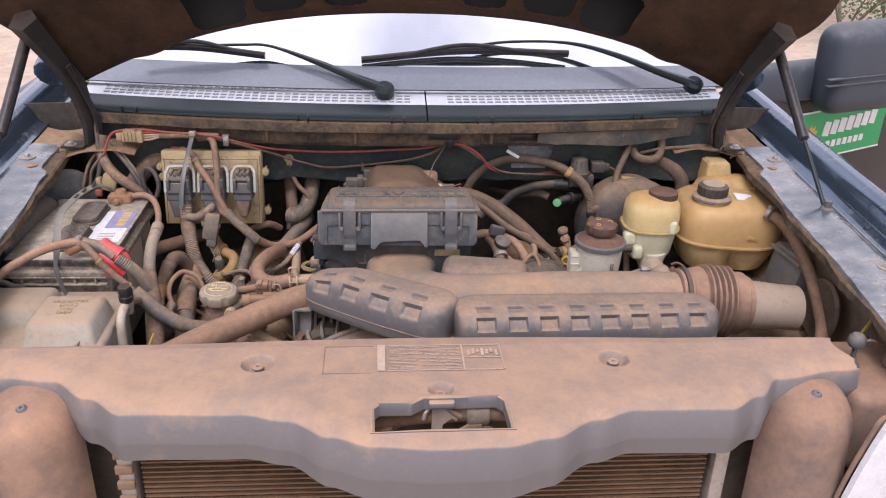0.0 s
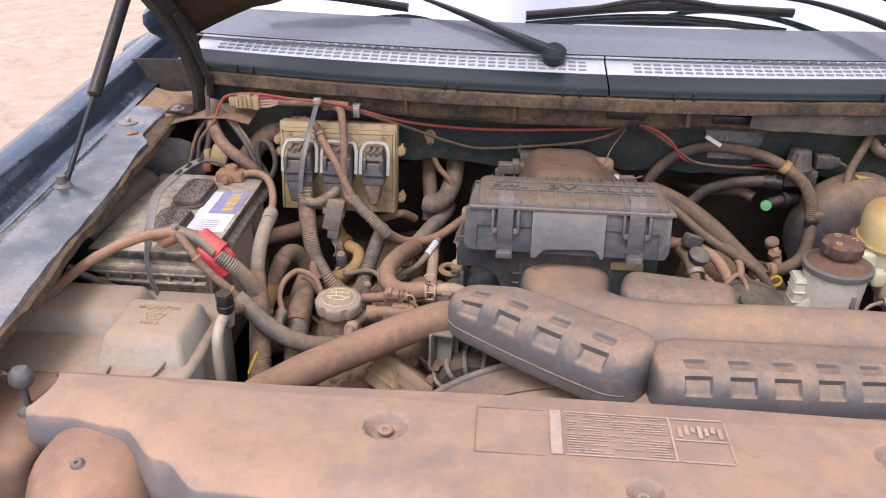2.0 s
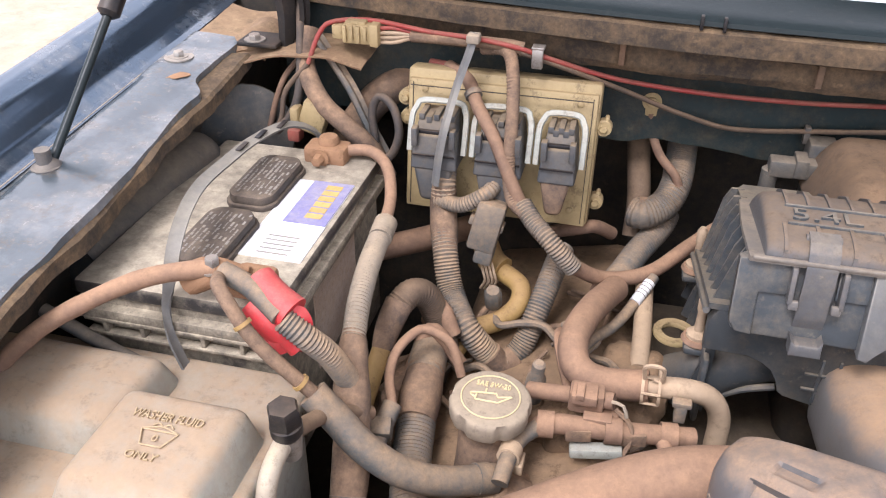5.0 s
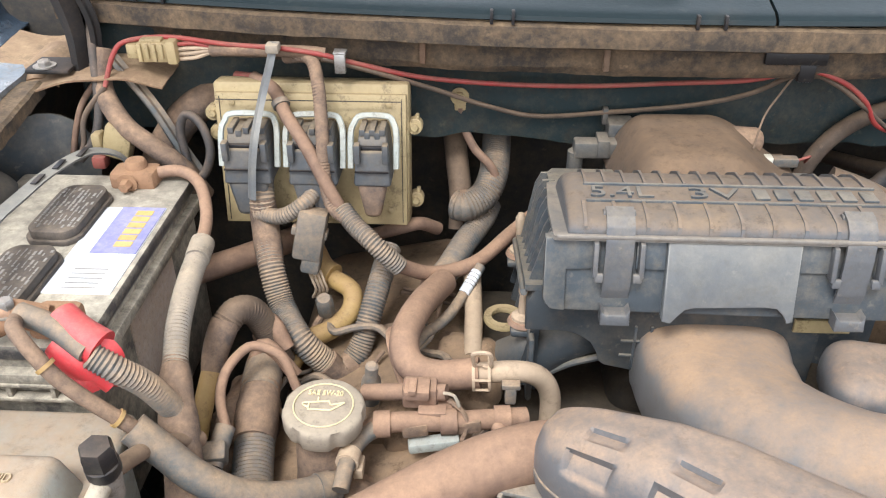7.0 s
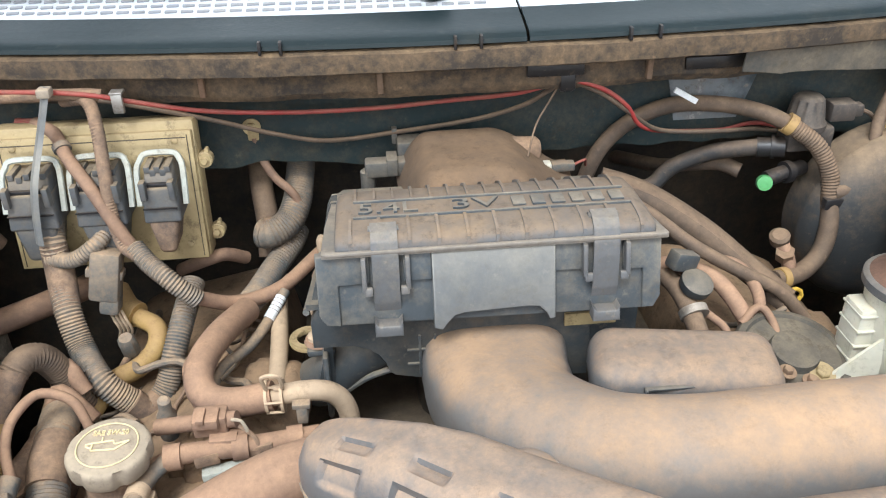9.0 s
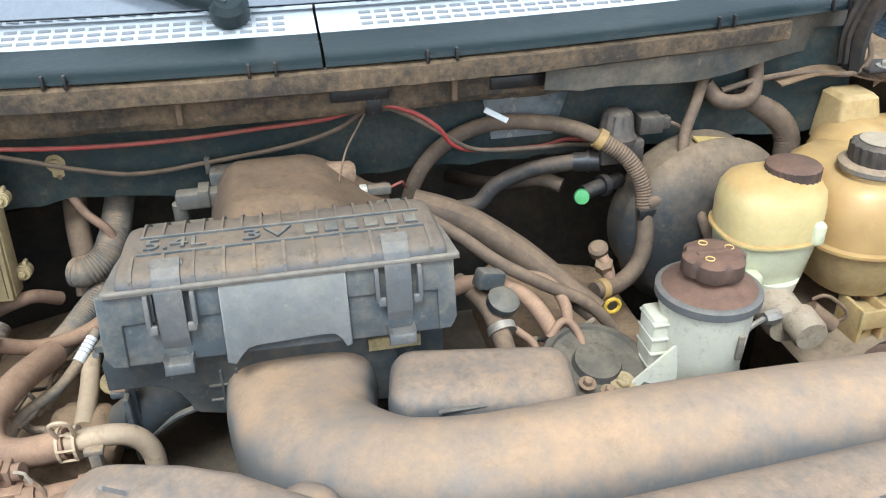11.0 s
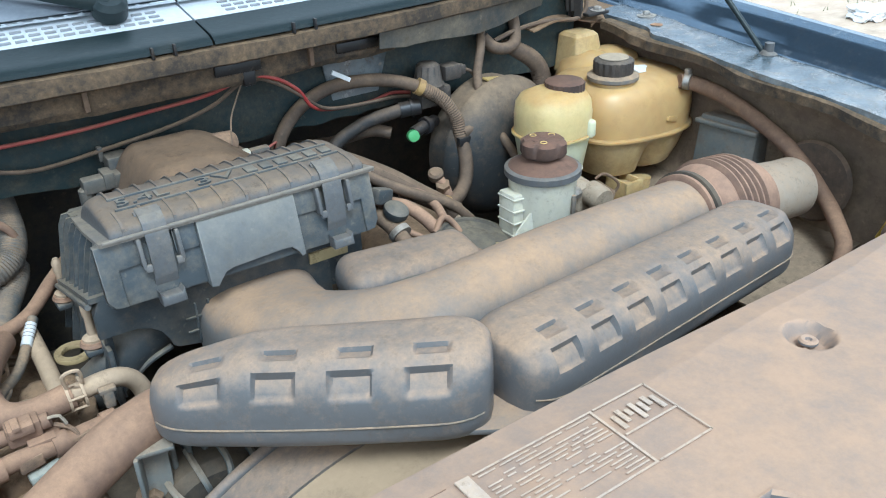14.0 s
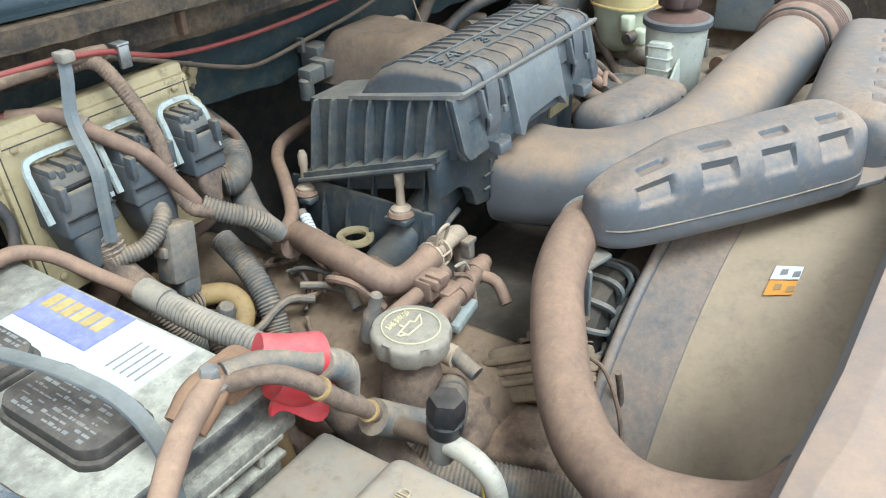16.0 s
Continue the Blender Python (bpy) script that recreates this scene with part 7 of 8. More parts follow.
part("grey_clip", join(box((-0.214, 1.402, 0.975), (-0.204, 1.414, 0.995), 0.002), box((-0.217, 1.402, 0.992), (-0.201, 1.411, 0.997), 0.001)), M_LOOM, fr)
part("feed", sweep([(-0.345, 1.312, 0.962), (-0.342, 1.335, 0.970), (-0.336, 1.36, 0.968), (-0.323, 1.37, 0.975)], 0.0072, 12), M_LOOM, fr)
part("feed_clip", join(band((-0.342, 1.34, 0.969), (0.1, 1, 0), 0.0085, 0.012, 0.0012), box((-0.338, 1.332, 0.953), (-0.330, 1.35, 0.963), 0.001)), M_PALEPIPE, fr)
part("nozzle", lathe([(0.009, -0.03), (0.009, 0.0), (0.006, 0.004), (0.006, 0.02), (0.004, 0.022)], (-0.334, 1.43, 0.975), (0.1, -0.2, 1), 12), M_LOOM, fr, "grey nozzle")
for s in (0, 1):
    part("loop", sweep([(-0.31 + 0.01 * s, 1.50, 0.97), (-0.322 + 0.01 * s, 1.49, 0.985), (-0.318 + 0.01 * s, 1.46, 0.985), (-0.306, 1.44, 0.96)], 0.004, 8), M_HOSE, fr)
bracket = thing("stud_bracket", (-0.21, 1.55, 0.95), "tan steel bracket with a round eye", "bracket")
part("eye", sweep([(-0.212 + 0.0165 * math.cos(math.tau * i / 24), 1.553 + 0.0165 * math.sin(math.tau * i / 24), 0.957) for i in range(25)], 0.0048, 10, 0.004, shape=lambda k, a: 1 if abs(math.cos(a)) > 0.7 else 0.5), M_TAN, bracket)
part("arm", box((-0.196, 1.545, 0.953), (-0.165, 1.561, 0.959), 0.002), M_TAN, bracket)

rng = random.Random(21)
for cx, cy, cz, w, count in ((-0.30, 1.50, 0.955, 0.035, 7), (-0.42, 1.46, 0.93, 0.04, 6), (0.21, 1.47, 0.99, 0.03, 7), (-0.26, 1.40, 0.93, 0.04, 5), (-0.36, 1.58, 0.94, 0.04, 5)):
    for i in range(count):
        p = Vector((cx + rng.uniform(-w, w), cy + rng.uniform(-w, w), cz + rng.uniform(-0.02, 0.01)))
        pts = [p]
        a = rng.uniform(0, 6.28)
        for k in range(4):
            a += rng.uniform(-1.0, 1.0)
            p = p + Vector((0.022 * math.cos(a), 0.022 * math.sin(a), rng.uniform(-0.014, 0.010)))
            pts.append(p)
        line("thin_wire", "thin dusty wire in the tangle between hoses", "wire", pts, rng.choice((0.0022, 0.003, 0.004)), rng.choice((M_HOSE, M_TAPE, M_HOSE_DARK, M_LOOM)), seg=8, group="wires between the hoses")

# radiator hose
rh = thing("radiator_hose", (-0.3, 1.24, 0.97), "thick upper radiator hose coated in red-brown dust", "hose")
part("hose", sweep([(-0.12, 1.315, 1.0), (-0.165, 1.305, 1.022), (-0.21, 1.298, 1.020), (-0.255, 1.285, 1.008), (-0.31, 1.255, 0.996), (-0.36, 1.222, 0.988), (-0.402, 1.18, 0.985), (-0.425, 1.13, 0.992), (-0.40, 1.07, 0.99), (-0.34, 1.045, 0.98)], 0.0230, 26), M_HOSE, rh)
part("clamp", band((-0.155, 1.307, 1.019), (-0.9, -0.2, 0.3), 0.0232, 0.011, 0.0016, 32), M_STEEL, rh, "dusty worm clamp")
part("clamp", band((-0.345, 1.0465, 0.981), (0.9, -0.35, -0.15), 0.0232, 0.011, 0.0016, 32), M_STEEL, rh, "dusty worm clamp")
tb = thing("tensioner_bracket", (-0.21, 1.3, 0.9), "grey cast bracket with a bolt below the hose", "bracket")
part("plate", moved(plate(soft_corners([(-0.0135, 0.052), (0.0135, 0.052), (0.0125, -0.042), (0.0, -0.056), (-0.0125, -0.042)], 0.006), -0.003, 0.003, 0.001, rot(90, 0, 0)), Matrix.Translation((-0.205, 1.286, 0.960)) @ rot(-12, 0, -18)), M_BRACKET, tb)
part("top_flange", box((-0.222, 1.268, 1.008), (-0.184, 1.298, 1.013), 0.002, turn=rot(0, -6, -18)), M_BRACKET, tb)
part("side_flange", box((-0.2195, 1.268, 0.962), (-0.2155, 1.292, 1.010), 0.0015, turn=rot(0, 0, -18)), M_BRACKET, tb)
for i in range(3):
    part("rib", box((-0.188 + 0.014 * i, 1.292, 0.94), (-0.183 + 0.014 * i, 1.33, 0.99), 0.002), M_BRACKET, tb)
part("bolt", bolt((-0.211, 1.286, 0.953), 0.009, 0.012, (-0.3, -1, 0.25)), M_RUST, tb)

alt = thing("alternator", (-0.165, 1.29, 0.86), "dusty grey alternator with slotted end housing", "alternator")
part("housing", lathe([(0.030, 0.0), (0.050, 0.004), (0.058, 0.014), (0.058, 0.055), (0.050, 0.07)], (-0.160, 1.262, 0.915), (0.05, 1, 0.0), 40), M_DARK, alt)
for k in range(14):
    a = math.tau * k / 14
    d = Vector((math.cos(a), 0, math.sin(a)))
    part("vent_rib", sweep([Vector((-0.160, 1.262, 0.915)) + d * 0.034, Vector((-0.160, 1.258, 0.915)) + d * 0.050, Vector((-0.160, 1.270, 0.915)) + d * 0.0605, Vector((-0.160, 1.30, 0.915)) + d * 0.0605], 0.0032, 6, 0.006), M_BRACKET, alt)
part("hub", lathe([(0.032, 0.0), (0.034, 0.006), (0.026, 0.012), (0.012, 0.014)], (-0.160, 1.262, 0.915), (0, -1, 0), 28), M_BRACKET, alt)

# battery leads
ng = thing("battery_cable", (-0.5, 1.5, 1.05), "brown battery cable in a pale corrugated sleeve", "cable")
part("terminal", join(box((-0.612, 1.585, 1.078), (-0.566, 1.615, 1.098), 0.005), lathe([(0.011, 0), (0.011, 0.02), (0.009, 0.023)], (-0.588, 1.602, 1.083), seg=16), bolt((-0.592, 1.583, 1.089), 0.006, 0.012, (0, -1, 0))), M_LEAD, ng, "brown corroded clamp")
part("cable", sweep([(-0.575, 1.603, 1.090), (-0.545, 1.606, 1.092), (-0.522, 1.592, 1.084), (-0.507, 1.555, 1.068), (-0.499, 1.5, 1.062)], 0.0062, 12), M_HOSE, ng)
part("sleeve", sweep([(-0.499, 1.512, 1.063), (-0.497, 1.46, 1.057), (-0.49, 1.405, 1.050), (-0.484, 1.37, 1.036)], 0.0100, 16, ridge=0.0014, pitch=0.0036), M_LOOM_PALE, ng, "pale corrugated sleeve")
part("sleeve_end", sweep([(-0.4995, 1.515, 1.064), (-0.498, 1.49, 1.061)], 0.0114, 14), M_LOOM_PALE, ng)
part("taped_loom", sweep([(-0.486, 1.378, 1.040), (-0.478, 1.345, 1.015), (-0.470, 1.320, 0.985), (-0.465, 1.295, 0.955), (-0.460, 1.26, 0.925), (-0.455, 1.22, 0.89)], lambda k: 0.0098 + 0.0057 * min(1, k * 4) ** 0.6, 18, rough_=0.07), M_TAPE, ng, "taped loom")
part("lower_loom", sweep([(-0.463, 1.285, 0.945), (-0.459, 1.255, 0.920), (-0.452, 1.21, 0.885)], 0.0152, 18, ridge=0.0015, pitch=0.0038), M_LOOM, ng)
ps = thing("positive_lead", (-0.55, 1.33, 1.09), "battery positive lead with an open red rubber boot", "cable")
part("clamp", join(sweep([(-0.606, 1.335, 1.098), (-0.585, 1.338, 1.108), (-0.562, 1.345, 1.10)], 0.012, 10, rough_=0.25), box((-0.575, 1.335, 1.085), (-0.54, 1.365, 1.105), 0.006)), M_LEAD, ps, "corroded brown terminal clamp")
part("post_bolt", bolt((-0.583, 1.335, 1.112), 0.006, 0.012), M_STEEL, ps)
bt = part("boot", sweep([(-0.548, 1.328, 1.106), (-0.532, 1.318, 1.098), (-0.515, 1.312, 1.090)], lambda k: 0.0125 + 0.002 * k, 20), M_RED, ps, "red rubber boot")
part("boot_flap", sheet(lambda u, v: (-0.553 + 0.045 * u + 0.006 * math.sin(v * 5), 1.314 - 0.012 * math.sin(u * 3) * v + 0.004 * math.sin(u * 7), 1.104 - 0.012 * u - 0.042 * v * (0.75 + 0.25 * u) + 0.004 * math.sin(u * 9)), 14, 12, 0.003), M_RED, bt)
part("boot_lobe", sweep([(-0.550, 1.316, 1.092), (-0.530, 1.310, 1.076), (-0.513, 1.310, 1.058)], lambda k: 0.011 + 0.003 * math.sin(k * 5), 16), M_RED, bt)
bt.location += Vector((0.002, 0.010, 0.002))
part("lead", sweep([(-0.575, 1.335, 1.112), (-0.548, 1.327, 1.107), (-0.52, 1.315, 1.094)], 0.0086, 14), M_LOOM, ps)
part("loom", sweep([(-0.518, 1.314, 1.092), (-0.502, 1.315, 1.078), (-0.488, 1.325, 1.055), (-0.478, 1.338, 1.020)], 0.0098, 16, ridge=0.0013, pitch=0.0034), M_LOOM, ps)
part("side_wire", sweep([(-0.576, 1.33, 1.110), (-0.564, 1.308, 1.118), (-0.549, 1.297, 1.107), (-0.536, 1.293, 1.090), (-0.522, 1.293, 1.073), (-0.505, 1.295, 1.054), (-0.490, 1.298, 1.036)], 0.0058, 12), M_TAPE, ps)
for at, ax in (((-0.541, 1.2945, 1.097), (0.6, -0.15, -0.75)), ((-0.500, 1.296, 1.048), (0.7, 0.1, -0.75))):
    part("wire_band", band(at, ax, 0.0064, 0.003, 0.001), M_COPPER, ps)
part("thick_run", sweep([(-0.493, 1.299, 1.036), (-0.471, 1.295, 1.016), (-0.449, 1.29, 0.997), (-0.42, 1.293, 0.975), (-0.388, 1.308, 0.957), (-0.352, 1.333, 0.944)], 0.0126, 18), M_LOOM, ps, "grey sleeved cable")
part("end_band", band((-0.362, 1.326, 0.948), (0.7, 0.5, -0.25), 0.0127, 0.012, 0.0008), M_LOOM, ps)
line("battery_side_lead", "brown taped battery lead running to the wing", "cable", [(-0.582, 1.336, 1.112), (-0.601, 1.326, 1.114), (-0.628, 1.312, 1.112), (-0.66, 1.292, 1.102), (-0.70, 1.27, 1.080), (-0.735, 1.25, 1.045), (-0.755, 1.235, 1.0)], lambda k: 0.0078 - 0.001 * k, M_HOSE, rough_=0.1)
strp = thing("battery_strap", (-0.65, 1.45, 1.08), "grey slotted rubber battery strap arching over the caps", "strap")
STRAP = spline([(-0.606, 1.632, 1.072), (-0.616, 1.628, 1.098), (-0.634, 1.600, 1.114), (-0.645, 1.545, 1.120), (-0.646, 1.485, 1.124), (-0.640, 1.43, 1.131), (-0.632, 1.389, 1.131), (-0.625, 1.355, 1.121), (-0.623, 1.334, 1.098), (-0.626, 1.326, 1.070), (-0.622, 1.322, 1.040), (-0.606, 1.318, 1.0)], 0.006)
rows = []
for i, p in enumerate(STRAP):
    d = (STRAP[min(i + 1, len(STRAP) - 1)] - STRAP[max(i - 1, 0)]).normalized()
    w = Vector((d.y, -d.x, 0.25)).normalized()
    n_ = w.cross(d).normalized()
    rows.append([p + w * a * 0.0058 + n_ * b_ * 0.0011 for a, b_ in ((-1, -1), (1, -1), (1.05, 0), (1, 1), (0.6, 0.5), (-0.6, 0.5), (-1, 1), (-1.05, 0))])
part("strap", skin(rows), M_PANEL, strp)
part("strap_slot", join(*[box((STRAP[i] - Vector((0.0028, 0.010, -0.0012))), (STRAP[i] + Vector((0.0028, 0.010, 0.0026))), 0.0006) for i in (12, 18, 24)]), M_BLACK, strp)
part("buckle", box((-0.636, 1.308, 0.985), (-0.596, 1.322, 1.012), 0.004), M_BLACK, strp)
line("cable_bar", "thin black rod across the battery tray", "rod", [(-0.74, 1.32, 1.055), (-0.69, 1.315, 1.035), (-0.63, 1.31, 1.015), (-0.58, 1.305, 1.0)], 0.006, M_PLASTIC)
yt = line("yellow_tab", "short yellow wire end below the loom", "wire", [(-0.452, 1.243, 0.985), (-0.458, 1.235, 0.972), (-0.463, 1.23, 0.958)], 0.0019, M_YELLOW)

ac = thing("refrigerant_pipe", (-0.49, 1.22, 0.95), "white corroded metal pipe with a black service cap", "pipe")
part("pipe", sweep([(-0.46, 1.335, 0.99), (-0.478, 1.30, 1.018), (-0.488, 1.262, 1.036), (-0.491, 1.238, 1.041)], 0.0066, 16), M_RUST, ac, "rusty upper length of the pipe")
part("bend", sweep([(-0.491, 1.240, 1.041), (-0.4915, 1.222, 1.038), (-0.4915, 1.208, 1.026), (-0.491, 1.203, 1.000), (-0.490, 1.200, 0.965), (-0.488, 1.198, 0.92), (-0.485, 1.198, 0.87)], 0.0072, 16), M_ALU, ac)
part("port", lathe([(0.008, -0.02), (0.010, 0.0), (0.010, 0.008)], (-0.489, 1.245, 1.044), (0, -0.1, 1), 14), M_STEEL, ac)
part("service_cap", join(lathe([(0.0095, -0.004), (0.0118, 0.0), (0.0118, 0.008), (0.0110, 0.009)], (-0.489, 1.244, 1.050), (0, -0.1, 1), 20), lathe([(0.0112, 0.008), (0.0122, 0.010), (0.0122, 0.022), (0.0105, 0.026), (0.001, 0.027)], (-0.489, 1.244, 1.050), (0, -0.1, 1), 6)), M_BLACK, ac, "black hexagonal service cap")

# bulkhead wiring
rw = thing("red_wire", (0, 1.68, 1.15), "bright red wire strung along the bulkhead", "wire")
part("wire", sweep([(-0.63, 1.66, 1.16), (-0.618, 1.67, 1.192), (-0.603, 1.675, 1.204), (-0.56, 1.68, 1.207), (-0.496, 1.66, 1.207), (-0.442, 1.645, 1.209), (-0.398, 1.645, 1.203), (-0.361, 1.66, 1.188), (-0.3, 1.68, 1.168), (-0.212, 1.69, 1.158), (-0.124, 1.69, 1.158), (-0.049, 1.69, 1.162), (0.026, 1.675, 1.172), (0.074, 1.655, 1.19), (0.112, 1.655, 1.18), (0.142, 1.66, 1.158), (0.164, 1.67, 1.129), (0.20, 1.69, 1.112), (0.27, 1.70, 1.105), (0.31, 1.708, 1.108), (0.35, 1.712, 1.100)], 0.0026, 10), M_REDWIRE, rw)
part("drop", sweep([(-0.63, 1.66, 1.16), (-0.655, 1.652, 1.13), (-0.66, 1.645, 1.10), (-0.668, 1.64, 1.085)], 0.0030, 10), M_HOSE_DIM, rw)
line("brown_wire", "thin grey-brown wire drooping along the bulkhead", "wire", [(-0.398, 1.645, 1.199), (-0.362, 1.66, 1.184), (-0.295, 1.68, 1.157), (-0.235, 1.69, 1.134), (-0.18, 1.7, 1.119), (-0.102, 1.7, 1.125), (-0.017, 1.69, 1.139), (0.036, 1.68, 1.157), (0.074, 1.66, 1.186), (0.11, 1.658, 1.175), (0.145, 1.662, 1.150), (0.19, 1.68, 1.118), (0.26, 1.69, 1.108), (0.31, 1.70, 1.104), (0.35, 1.705, 1.096)], 0.0026, M_HOSE_DIM)
line("thin_string", "thin grey wire hanging by the filter box", "wire", [(0.07, 1.66, 1.188), (0.055, 1.655, 1.165), (0.041, 1.645, 1.145), (0.03, 1.625, 1.12)], 0.0011, M_HOSE_DIM, seg=6)
part_clip = tagged(part("wire_clip", join(box((0.066, 1.648, 1.180), (0.083, 1.664, 1.200), 0.003), box((0.069, 1.652, 1.198), (0.08, 1.66, 1.22), 0.002)), M_BLACK), "black wire clip under the cowl lip", "clip")
rb = thing("inline_plug", (-0.56, 1.67, 1.18), "tan in-line plug with several wires", "plug")
plug = part("body", join(box((-0.592, 1.666, 1.184), (-0.560, 1.690, 1.205), 0.003), box((-0.604, 1.669, 1.187), (-0.592, 1.688, 1.202), 0.002), box((-0.561, 1.664, 1.183), (-0.551, 1.692, 1.207), 0.002)), M_TAN, rb)
for i in range(4):
    part("ridge", box((-0.590 + 0.0075 * i, 1.663, 1.186 + 0.003 * (i % 2)), (-0.586 + 0.0075 * i, 1.668, 1.204), 0.0008), M_TAN, plug)
part("latch", box((-0.588, 1.668, 1.204), (-0.566, 1.684, 1.208), 0.0012), M_TAN, plug)
for i in range(4):
    z = 1.186 + 0.005 * i
    part("wire", sweep([(-0.552, 1.675, z), (-0.535, 1.673, z + 0.002), (-0.515, 1.67, 1.195 + 0.002 * i), (-0.49, 1.66, 1.200)], 0.0022, 8), M_REDWIRE if i > 2 else M_PALEPIPE, rb)
part("loom", sweep([(-0.515, 1.67, 1.197), (-0.47, 1.655, 1.203), (-0.42, 1.65, 1.204), (-0.395, 1.65, 1.202)], 0.0062, 12, rough_=0.08), M_TAPE, rb)
part("tie", join(box((-0.386, 1.643, 1.184), (-0.375, 1.648, 1.204), 0.0012), box((-0.387, 1.643, 1.203), (-0.374, 1.656, 1.206), 0.001)), M_STEEL, rb, "bent metal clip")
line("taped_hose", "brown taped loom beside the computer", "wiring loom", [(-0.635, 1.69, 1.19), (-0.637, 1.67, 1.155), (-0.612, 1.645, 1.126), (-0.583, 1.637, 1.105), (-0.556, 1.64, 1.078), (-0.54, 1.65, 1.04)], 0.0105, M_TAPE, rough_=0.05)
line("thin_cable", "dark cable rising to the hood hinge", "cable", [(-0.660, 1.71, 1.26), (-0.651, 1.70, 1.217), (-0.644, 1.68, 1.187), (-0.64, 1.655, 1.134), (-0.648, 1.645, 1.105), (-0.665, 1.64, 1.086)], 0.005, M_HOSE_DARK)
line("thin_cable", "thin brown cable beside the wing", "cable", [(-0.625, 1.69, 1.18), (-0.662, 1.68, 1.142), (-0.675, 1.67, 1.113), (-0.684, 1.66, 1.075)], 0.0034, M_HOSE)
line("flat_cable", "flat grey cable crossing behind the battery", "cable", [(-0.632, 1.69, 1.185), (-0.588, 1.67, 1.138), (-0.564, 1.66, 1.099), (-0.544, 1.655, 1.065)], 0.0065, M_LOOM, seg=8, shape=lambda k, a: 1.0 if abs(math.cos(a)) > 0.7 else 0.4)
line("looped_cable", "dusty cable bent in a loop", "cable", [(-0.553, 1.65, 1.081), (-0.557, 1.655, 1.115), (-0.548, 1.656, 1.133), (-0.531, 1.648, 1.125), (-0.522, 1.638, 1.101), (-0.53, 1.633, 1.076), (-0.545, 1.63, 1.067)], 0.0047, M_HOSE_DARK)
line("air_hose", "thick brown hose at the bulkhead", "hose", [(-0.60, 1.67, 1.05), (-0.592, 1.68, 1.075), (-0.569, 1.7, 1.108), (-0.541, 1.72, 1.126), (-0.513, 1.735, 1.13)], 0.019, M_TAPE)
relay = thing("relay_plug", (-0.62, 1.64, 1.08), "small pale plug behind the battery", "plug")
part("body", join(box((-0.635, 1.635, 1.088), (-0.605, 1.655, 1.125), 0.004, turn=rot(0, 20, 0)), box((-0.645, 1.632, 1.10), (-0.635, 1.65, 1.118), 0.003)), M_TAN, relay)
part("red_end", box((-0.65, 1.632, 1.078), (-0.635, 1.648, 1.092), 0.003), M_REDWIRE, relay)

# passenger side: dark round housing by the battery
wing_can = thing("vacuum_can", (-0.74, 1.52, 1.05), "dark dusty can beside the battery", "canister")
part("can", lathe([(0.03, -0.11), (0.038, -0.10), (0.038, 0.09), (0.03, 0.105)], (-0.745, 1.49, 1.062), (0.08, 1, 0.05), 24), M_PLASTIC, wing_can)
part("disc", lathe([(0.05, 0.0), (0.055, 0.004), (0.055, 0.010), (0.02, 0.016)], (-0.715, 1.665, 1.07), (0.5, -1, 0.2), 28), M_PLASTIC, wing_can)

# driver's side hoses
vb = thing("vacuum_hose", (0.25, 1.69, 1.05), "brown vacuum hose arching to the brake booster", "hose")
part("arch", sweep([(0.105, 1.69, 1.02), (0.112, 1.7, 1.047), (0.13, 1.7, 1.091), (0.162, 1.7, 1.122), (0.209, 1.7, 1.139), (0.266, 1.69, 1.14), (0.31, 1.68, 1.131), (0.336, 1.665, 1.121)], 0.0092, 16), M_HOSE_DIM, vb)
part("joint", band((0.334, 1.666, 1.122), (0.8, -0.3, -0.5), 0.0092, 0.01, 0.003), M_COPPER, vb)
part("sleeve", sweep([(0.336, 1.664, 1.121), (0.364, 1.652, 1.1), (0.380, 1.642, 1.071), (0.383, 1.635, 1.045)], 0.0098, 16, ridge=0.0009, pitch=0.0036), M_HOSE_DIM, vb, "grey corrugated sleeve")
part("lower", sweep([(0.383, 1.636, 1.045), (0.382, 1.622, 1.013), (0.371, 1.61, 0.983), (0.342, 1.595, 0.968), (0.306, 1.58, 0.972)], 0.0105, 16), M_HOSE_DIM, vb)
part("clip", box((0.372, 1.622, 1.032), (0.394, 1.632, 1.046), 0.002), M_BLACK, vb)
part("end_clamp", band((0.318, 1.585, 0.970), (1, 0.3, -0.1), 0.0112, 0.009, 0.0014), M_COPPER, vb)
h2 = thing("purge_hose", (0.26, 1.71, 1.03), "dark rubber purge hose with a black quick connector", "hose")
part("hose", sweep([(0.15, 1.71, 1.0), (0.172, 1.72, 1.022), (0.203, 1.72, 1.028), (0.226, 1.72, 1.051), (0.267, 1.71, 1.072), (0.308, 1.69, 1.085), (0.318, 1.686, 1.087)], 0.0098, 14), M_HOSE_DARK, h2)
part("quick_connector", join(sweep([(0.312, 1.688, 1.086), (0.34, 1.677, 1.089)], 0.0118, 12), band((0.328, 1.682, 1.088), (1, -0.4, 0.1), 0.0118, 0.004, 0.002)), M_BLACK, h2)
part("second_hose", sweep([(0.19, 1.85, 1.01), (0.225, 1.76, 1.035), (0.25, 1.735, 1.047), (0.283, 1.72, 1.053), (0.305, 1.705, 1.048)], 0.0092, 12), M_HOSE_DIM, h2)
gv = thing("service_valve", (0.33, 1.67, 1.04), "black pipe fitting with a bright green cap", "valve")
part("body", join(sweep([(0.318, 1.664, 1.056), (0.345, 1.671, 1.060), (0.37, 1.685, 1.058)], 0.0092, 12), band((0.345, 1.671, 1.06), (1, 0.3, 0), 0.009, 0.008, 0.004)), M_BLACK, gv)
